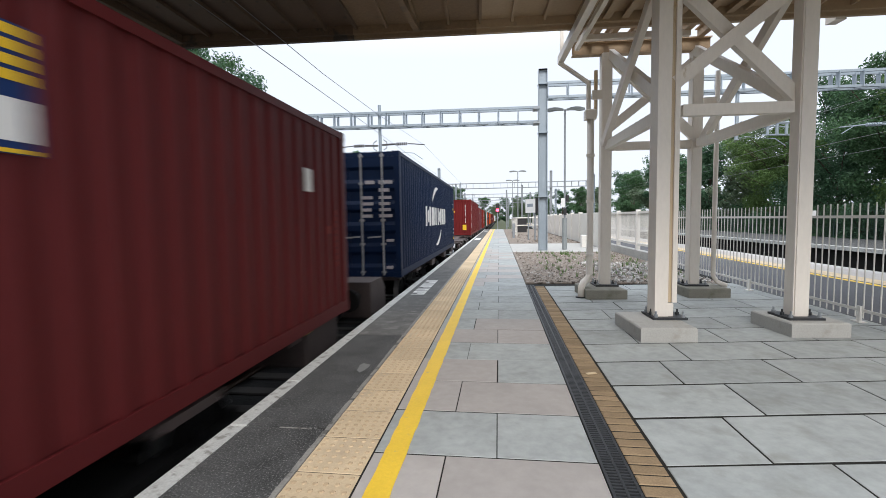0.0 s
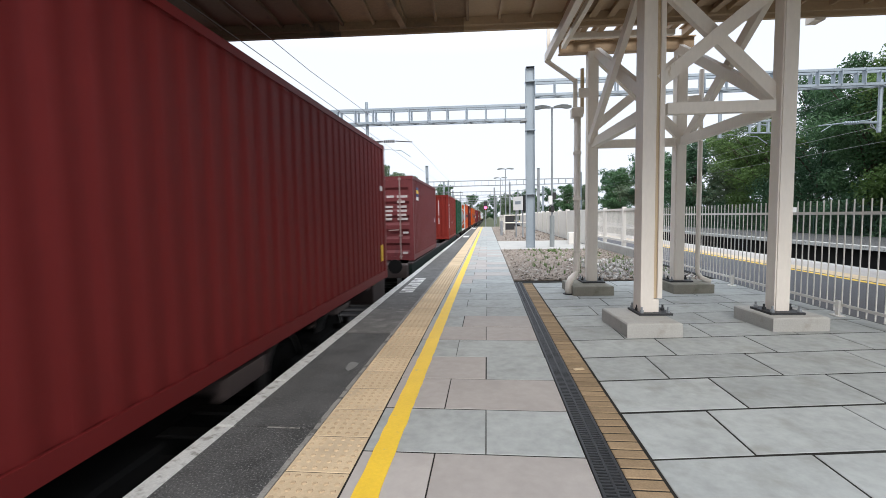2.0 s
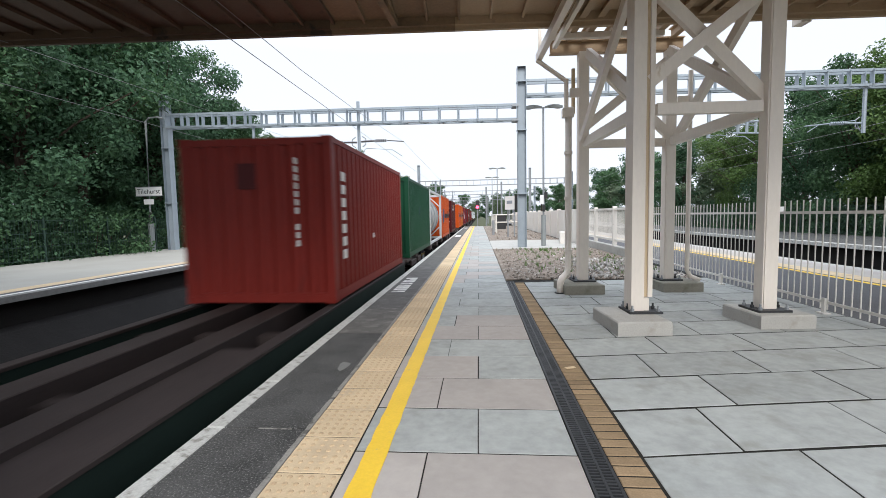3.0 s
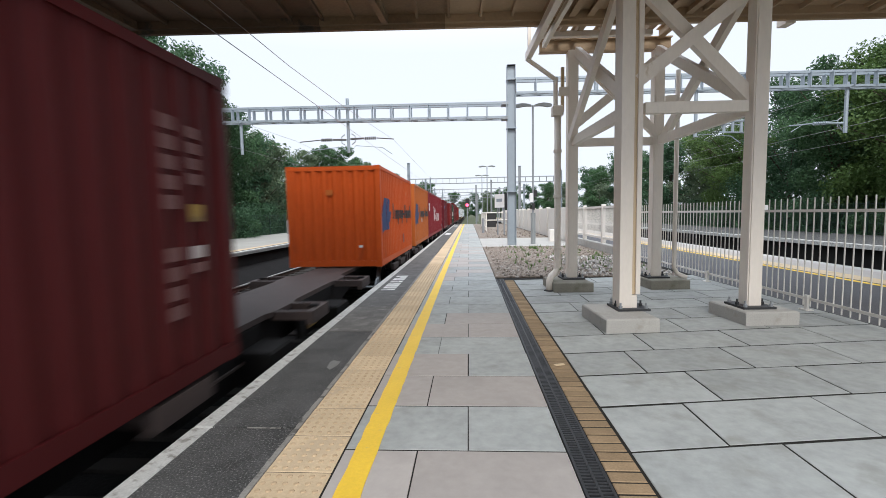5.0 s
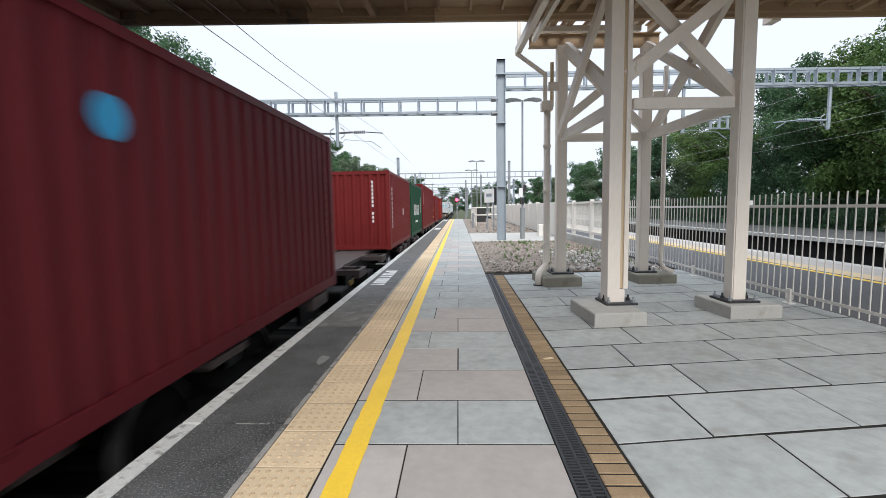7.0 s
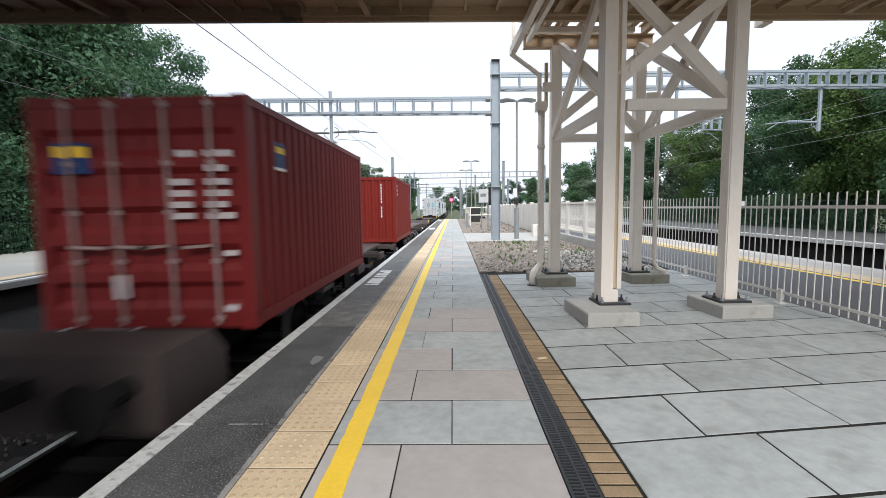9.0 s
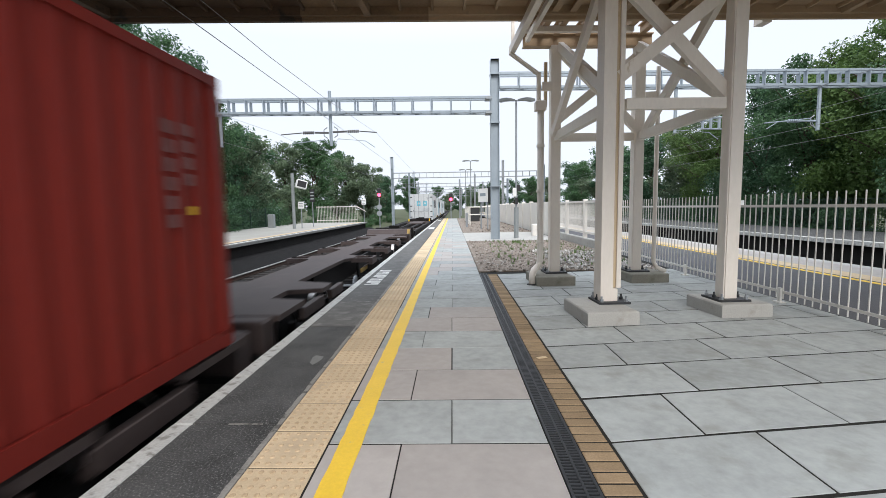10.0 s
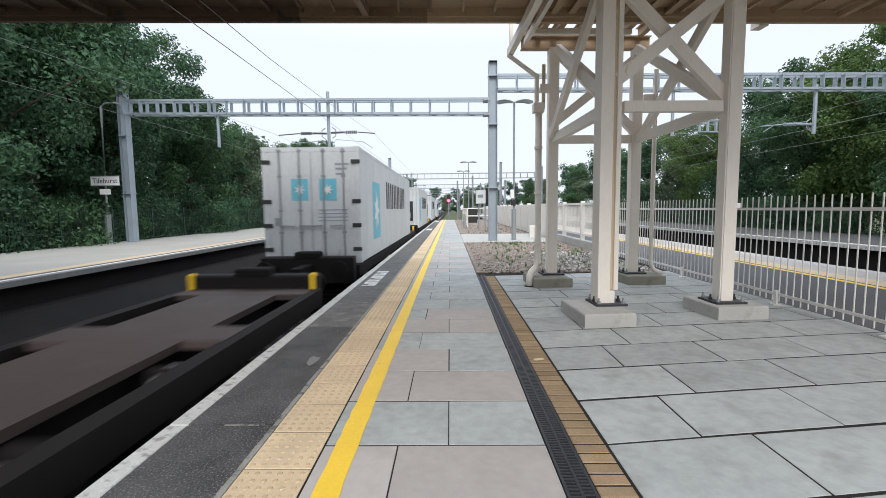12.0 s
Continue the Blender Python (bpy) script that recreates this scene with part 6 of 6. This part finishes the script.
def leaf_cloud(rng_, clumps, n, size):
    """Many small folded leaves gathered in clumps; returns vertices and faces."""
    c = np.array([p for p, _ in clumps])
    r = np.array([q for _, q in clumps])
    idx = rng_.integers(0, len(c), n)
    d = rng_.normal(size=(n, 3))
    d /= np.linalg.norm(d, axis=1)[:, None]
    rad = r[idx] * rng_.random(n) ** 0.45
    pos = c[idx] + d * rad[:, None] * np.array([1, 1, 0.8])
    nrm = d * 0.6 + rng_.normal(size=(n, 3)) * 0.55 + np.array([0, 0, 0.35])
    nrm /= np.linalg.norm(nrm, axis=1)[:, None]
    tan = np.cross(nrm, rng_.normal(size=(n, 3)))
    tan /= np.linalg.norm(tan, axis=1)[:, None]
    bit = np.cross(nrm, tan)
    s = size * (0.55 + 0.9 * rng_.random(n))[:, None]
    v = np.empty((n, 4, 3))
    v[:, 0] = pos - tan * s * 0.6
    v[:, 1] = pos + bit * s * 0.33 + nrm * s * 0.08
    v[:, 2] = pos + tan * s * 0.6
    v[:, 3] = pos - bit * s * 0.33 + nrm * s * 0.08
    f = np.arange(n * 4).reshape(n, 4)
    return v.reshape(-1, 3), f


def crown_mesh(name, rng_, clumps, n, size, material):
    v, f = leaf_cloud(rng_, clumps, n, size)
    me = bpy.data.meshes.new(name)
    me.from_pydata(v.tolist(), [], f.tolist())
    me.materials.append(material)
    return me


def make_tree(seed, h, spread, n, size, material, low=0.22):
    """A tree with a tapered, branching trunk and an uneven crown of leaf clumps."""
    rp, rn = random.Random(seed), np.random.default_rng(seed)
    t = thing("tree", "tall broadleaf tree in full dark green leaf", "tree", "lineside trees")
    bm = B()
    top = Vector((rp.uniform(-0.5, 0.5), rp.uniform(-0.5, 0.5), h * 0.8))
    tube(bm, [(0, 0, 0), (top.x * 0.3, top.y * 0.3, h * 0.3), tuple(top)], 0.26, 8, 0.06)
    clumps = []
    for i in range(26):
        z = h * rp.uniform(low, 0.95)
        k = math.sin(max(0.05, min(1, (z / h - low * 0.4) / (1 - low * 0.4))) * math.pi * 0.93)
        a = i * 2.4 + rp.uniform(-0.4, 0.4)
        rr = spread * (0.25 + 0.75 * k) * rp.uniform(0.55, 1.08)
        tip = Vector((math.cos(a) * rr, math.sin(a) * rr, z))
        base = Vector((0, 0, max(h * 0.12, z * 0.62)))
        tube(bm, [tuple(base), tuple(base.lerp(tip, 0.5) + Vector((0, 0, 0.2))), tuple(tip)], 0.07, 5, 0.02)
        for f, q in ((1.0, 0.95), (0.66, 1.1), (0.38, 1.0)):
            p = base.lerp(tip, f) + Vector((rp.uniform(-0.5, 0.5), rp.uniform(-0.5, 0.5), rp.uniform(-0.3, 0.5)))
            clumps.append(((p.x, p.y, p.z), q * rp.uniform(0.6, 1.2) * spread / 3.6))
    for _ in range(6):
        p = top + Vector((rp.uniform(-1, 1), rp.uniform(-1, 1), rp.uniform(-0.5, h * 0.16)))
        clumps.append(((p.x, p.y, p.z), rp.uniform(0.6, 1.0) * spread / 3.6))
    part("trunk", bm, M_BARK, t)
    c = new("crown", crown_mesh("crown", rn, clumps, n, size, material))
    c.parent = t
    return t


def make_bush(seed, h, spread, n, size, material, label):
    rp, rn = random.Random(seed), np.random.default_rng(seed)
    t = thing("shrub", label, "shrub", "lineside shrubs")
    bm = B()
    clumps = []
    for i in range(14):
        a, rr = rp.uniform(0, 6.28), spread * math.sqrt(rp.random())
        z = h * rp.uniform(0.25, 0.95) * (1.05 - 0.35 * rr / spread)
        tip = (math.cos(a) * rr, math.sin(a) * rr, z)
        tube(bm, [(tip[0] * 0.15, tip[1] * 0.15, 0), tip], 0.035, 5, 0.012)
        clumps.append((tip, rp.uniform(0.55, 0.95) * h / 3.4))
        clumps.append(((tip[0] * 0.8, tip[1] * 0.8, z * 0.45), rp.uniform(0.6, 1.0) * h / 3.4))
    part("stem", bm, M_BARK, t)
    c = new("foliage", crown_mesh("foliage", rn, clumps, n, size, material))
    c.parent = t
    return t


G0 = BED - 0.12
kinds = [make_tree(21, 13.5, 4.2, 40000, 0.145, M_LEAF, 0.16), make_tree(33, 12.0, 4.0, 40000, 0.145, M_LEAF_C, 0.16),
         make_tree(45, 11.8, 4.0, 38000, 0.14, M_LEAF_B, 0.1), make_tree(57, 11.0, 3.8, 38000, 0.14, M_LEAF, 0.1)]
# the last two crowns take the haze-coloured leaves
far_kinds = [make_tree(22, 13.5, 4.2, 15000, 0.27, M_LEAF, 0.16), make_tree(34, 12.0, 4.0, 15000, 0.27, M_LEAF_C, 0.16),
             make_tree(46, 11.8, 4.0, 14000, 0.26, M_LEAF_HAZE, 0.1), make_tree(58, 11.0, 3.8, 14000, 0.26, M_LEAF_HAZE, 0.1)]
shrubs = [make_bush(61, 3.6, 1.9, 8500, 0.12, M_LEAF, "dense leafy green shrub behind the platform fence"),
          make_bush(67, 4.4, 2.1, 9000, 0.12, M_LEAF_C, "dense leafy shrub with fresh green shoots")]
rp = random.Random(77)
first = {}


def plant(proto, x, y, turn, scale, z=G0, label=""):
    m_ = pose(x, y, z, 0, 0, turn) @ Matrix.Diagonal((scale, scale, scale, 1))
    if proto.name not in first:
        first[proto.name] = True
        proto.matrix_basis = m_
        return proto
    ob = copy_thing(proto, Matrix())
    ob.matrix_basis = m_
    if label:
        ob["label"] = label
    return ob


# west bank behind the opposite platform
for x, y, k, s in ((-19.0, 9.5, 1, 1.15), (-19.5, 14.0, 0, 1.15), (-18.4, 18.5, 1, 1.25), (-19.4, 22.5, 0, 1.3), (-18.2, 26.5, 1, 1.28), (-19.4, 30.5, 0, 1.1),
                   (-18.4, 34.5, 3, 1.08), (-19.6, 38.5, 1, 0.98), (-18.6, 42.5, 3, 0.98), (-20.2, 46.5, 1, 0.9), (-24.0, 17.0, 0, 1.15), (-24.0, 26.5, 0, 1.15), (-24.0, 34.0, 1, 1.15),
                   (-20.0, 4.0, 0, 1.15), (-19.5, -3.0, 1, 1.1)):
    plant((kinds if -20 < x and 8 < y < 36 else far_kinds)[k], x, y, rp.uniform(0, 360), s)
for i in range(17):
    plant(shrubs[i % 2], -16.6 + rp.uniform(-0.5, 0.6), 5 + i * 2.4, rp.uniform(0, 360), rp.uniform(0.8, 1.15))
for x, y, k, s in ((-25.0, 72, 2, 1.15), (-20.8, 74, 0, 1.08), (-29, 68, 2, 1.05), (-17.6, 84, 3, 1.14), (-14.6, 88, 2, 0.98), (-22, 92, 0, 1.1), (-14.5, 112, 1, 0.9), (-18, 125, 3, 1.1), (-14, 165, 0, 1.1), (-20, 60, 3, 0.55), (-24, 58, 1, 0.6)):
    plant(far_kinds[k], x, y, rp.uniform(0, 360), s, label="distant broadleaf tree with a rounded green crown")
for x, y, s in ((-11.3, 56, 0.55), (-10.2, 62, 0.5), (-12.8, 64, 0.7), (-10.8, 74, 0.6), (-14.8, 55, 0.9), (-10.6, 86, 0.6)):
    plant(shrubs[0], x, y, rp.uniform(0, 360), s, label="low scrubby bush beside the line")
# east bank behind the furthest platform
for i, (x, y, k, s) in enumerate(((26.0, 7.5, 2, 1.0), (25.2, 12.0, 3, 1.06), (25.8, 16.5, 2, 1.06), (25.2, 20.0, 3, 1.08), (25.4, 23.5, 2, 1.05), (26.8, 27.5, 2, 1.12), (25.6, 30.5, 3, 1.1), (26.5, 36.0, 1, 1.05),
                                  (26.0, 41.5, 2, 1.02), (27.0, 48.0, 3, 1.05), (26.0, 55.0, 1, 0.92), (27.0, 62.0, 0, 0.85), (26.0, 69.5, 1, 0.95), (28.0, 78.0, 3, 1.0), (27.0, 88.0, 0, 0.85),
                                  (29.0, 100.0, 1, 1.0), (30.5, 12.0, 0, 0.85), (31.0, 22.0, 1, 0.9), (31.0, 33.0, 0, 0.85), (26.0, 2.0, 2, 1.0))):
    plant((kinds if x < 27 and 10 < y < 45 else far_kinds)[k], x, y, rp.uniform(0, 360), s)
for i in range(15):
    plant(shrubs[i % 2], 23.9 + rp.uniform(-0.2, 0.6), 8 + i * 4.2, rp.uniform(0, 360), rp.uniform(0.75, 1.1))
yb = make_bush(71, 5.2, 2.4, 5200, 0.24, M_LEAF_Y, "yellowing rounded shrub below the trees")
yb.matrix_basis = pose(22.8, 58, G0, 0, 0, 30) @ Matrix.Diagonal((1.05, 1.05, 1.05, 1))
for x, y, k, s in ((16, 150, 0, 0.9), (24, 160, 1, 1.0), (10, 190, 3, 1.1), (32, 140, 2, 1.0), (18, 230, 0, 1.1), (6, 260, 1, 1.2), (-8, 300, 0, 1.3), (-20, 240, 1, 1.2), (9, 150, 2, 0.7), (13, 165, 3, 0.8), (20, 175, 2, 0.9), (28, 150, 0, 0.95), (1, 290, 2, 1.1), (14, 290, 3, 1.2), (24, 260, 1, 1.3), (-2, 340, 3, 1.2), (36, 190, 3, 1.2)):
    plant(far_kinds[k], x, y, rp.uniform(0, 360), s, label="distant broadleaf tree with a rounded green crown")

# ---------------- paving, piece by piece ----------------
rng = random.Random(5)


def slab_mesh(w, d, name, material, skew=0.0, h=0.05):
    """A slab from the corner (0, 0) with a slightly worn upper edge; its far side rises by skew across its width."""
    bm = B()
    box(bm, 0, w, 0, d, -h, 0, 0.003)
    for v in bm.verts:
        v.co.y += skew * v.co.x
    return mesh_of(bm, name, material)


paving = thing("slab_paving", "rows of grey and buff stone slabs between the yellow line and the drain", "paving", kind="structure")
ROW = 0.645
cache = {}


def slab(parent, x0, x1, y0, d, material, skew=0.0, z=0.0, gap=0.010):
    key = (round(x1 - x0, 2), round(d, 3), material.name, skew, gap)
    if key not in cache:
        cache[key] = slab_mesh(x1 - x0 - gap * 0.7, d - gap * 1.4, "slab", material, skew)
    piece("slab", cache[key], parent, pose(x0 + gap * 0.35 + rng.uniform(-0.003, 0.003), y0 + gap * 0.7 + rng.uniform(-0.004, 0.004), z, rng.uniform(-0.05, 0.05), rng.uniform(-0.05, 0.05), rng.uniform(-0.12, 0.12)))


y = 2.685 - ROW * 12
i = -12
while y < Y1 - ROW:
    split = (1.92, 1.60)[i % 2]
    warm_left = i in (-1, 1, 2) or (abs(i) > 3 and rng.random() < 0.22)
    warm_right = i in (-1, 1) or (abs(i) > 3 and rng.random() < 0.22)
    slab(paving, 1.138, split, y, ROW, M_SLAB_WARM if warm_left else M_SLAB, 0, rng.uniform(-0.0005, 0.0012))
    slab(paving, split, 2.53, y, ROW, M_SLAB_WARM if warm_right else M_SLAB, 0, rng.uniform(-0.0005, 0.0012))
    y += ROW
    i += 1

forecourt = thing("flag_paving", "large pale grey flagstones laid in staggered rows under the footbridge", "paving", kind="structure")
SKEW = 0.135
y = 2.69 - ROW * 14
i = -14
while y < 9.7:
    xs = [2.915] + [x for x in ((3.56, 4.60, 5.66, 6.72) if i % 2 == 0 else (3.90, 4.97, 6.02)) if x < 6.9] + [6.985]
    for a, b in zip(xs, xs[1:]):
        slab(forecourt, a, b, y + SKEW * (a - 2.915), ROW, M_SLAB, SKEW, rng.uniform(-0.0008, 0.0016), 0.022)
    y += ROW
    i += 1

# tactile paving with blister domes
tact = thing("tactile_paving", "buff blister tactile tiles along the platform", "tactile paving", kind="structure")
TP = 0.428
bm = B()
box(bm, 0, 0.392, 0, TP - 0.008, -0.05, 0, 0.004)
plain = mesh_of(bm, "tactile_tile", M_TACTILE)
bm = B()
box(bm, 0, 0.392, 0, TP - 0.008, -0.05, 0, 0.004)
for a in range(6):
    for b in range(6):
        cx, cy = 0.035 + a * 0.0645, 0.04 + b * 0.068
        lo = [bm.verts.new((cx + 0.018 * math.cos(k * 1.0472), cy + 0.018 * math.sin(k * 1.0472), 0.0)) for k in range(6)]
        hi = [bm.verts.new((cx + 0.012 * math.cos(k * 1.0472), cy + 0.012 * math.sin(k * 1.0472), 0.006)) for k in range(6)]
        for k in range(6):
            bm.faces.new((lo[k], lo[(k + 1) % 6], hi[(k + 1) % 6], hi[k]))
        bm.faces.new(hi)
domed = mesh_of(bm, "tactile_tile", M_TACTILE)
domed.materials.append(M_BLISTER)
for f in domed.polygons:        # the worn tops show a darker aggregate
    if f.center.z > 0.0015:
        f.material_index = 1
y = 2.43 - TP * 14
while y < Y1 - TP:
    piece("tactile_tile", domed if 0 < y < 13 else plain, tact, pose(0.738, y, rng.uniform(-0.001, 0.001), rng.uniform(-0.06, 0.06), rng.uniform(-0.06, 0.06), 0))
    y += TP

# yellow safety line
bm = B()
n = 900
left, right = [], []
for j in range(n + 1):
    y = Y0 + (Y1 - Y0) * j / n
    left.append(1.208 + rng.uniform(-0.004, 0.004))
    right.append(1.352 + rng.uniform(-0.0035, 0.0035))
rows_v = []
for j in range(n + 1):
    y = Y0 + (Y1 - Y0) * j / n
    rows_v.append([bm.verts.new(p) for p in ((left[j], y, 0.0), (left[j], y, 0.0055), (right[j], y, 0.0055), (right[j], y, 0.0))])
for a, b in zip(rows_v, rows_v[1:]):
    for j in range(3):
        bm.faces.new((a[j], a[j + 1], b[j + 1], b[j]))
tagged(part("yellow_line", bm, M_YELLOW), "worn yellow safety line painted along the slabs", "painted line", kind="structure")

# brick strip beside the drain
strip = thing("brick_strip", "single course of buff bricks beside the drain", "brick strip", kind="structure")
brick = mesh_of(box(B(), 0, 0.196, 0, 0.0905, -0.05, 0, 0.005), "brick", M_BLOCK)
y = 2.28 - 0.1055 * 60
while y < 9.75:
    piece("brick", brick, strip, pose(2.706, y, rng.uniform(0.0, 0.003), rng.uniform(-0.5, 0.5), rng.uniform(-0.25, 0.25), rng.uniform(-0.6, 0.6)))
    y += 0.1055

# edge coping stones
cop = thing("edge_coping", "worn white painted coping stones at the platform edge", "coping", kind="structure")
stone = mesh_of(box(B(), -0.042, 0.105, 0, 0.893, -0.1, 0.003, 0.014), "coping_stone", M_WHITE_EDGE)
y = 2.955 - 0.9 * 18
while y < Y1 - 0.9:
    piece("coping_stone", stone, cop, pose(rng.uniform(-0.006, 0.004), y, rng.uniform(-0.003, 0.003), 0, 0, rng.uniform(-0.2, 0.2)))
    y += 0.9


# ---------------- what moves ----------------
def motions():
    for ob, s, z in movers:
        walk(ob, [(0, pose(CX, s, z)), (12, pose(CX, s - SPEED * 12, z))])
    turn = math.degrees(SPEED / FPS / 0.46)     # of a wheelset from frame to frame
    for axle, dy in wheels:
        walk(axle, [(i / FPS, pose(0, dy, -0.04) @ pose(0, 0, 0, (i * turn) % 360)) for i in range(12 * FPS + 1)])


motions()
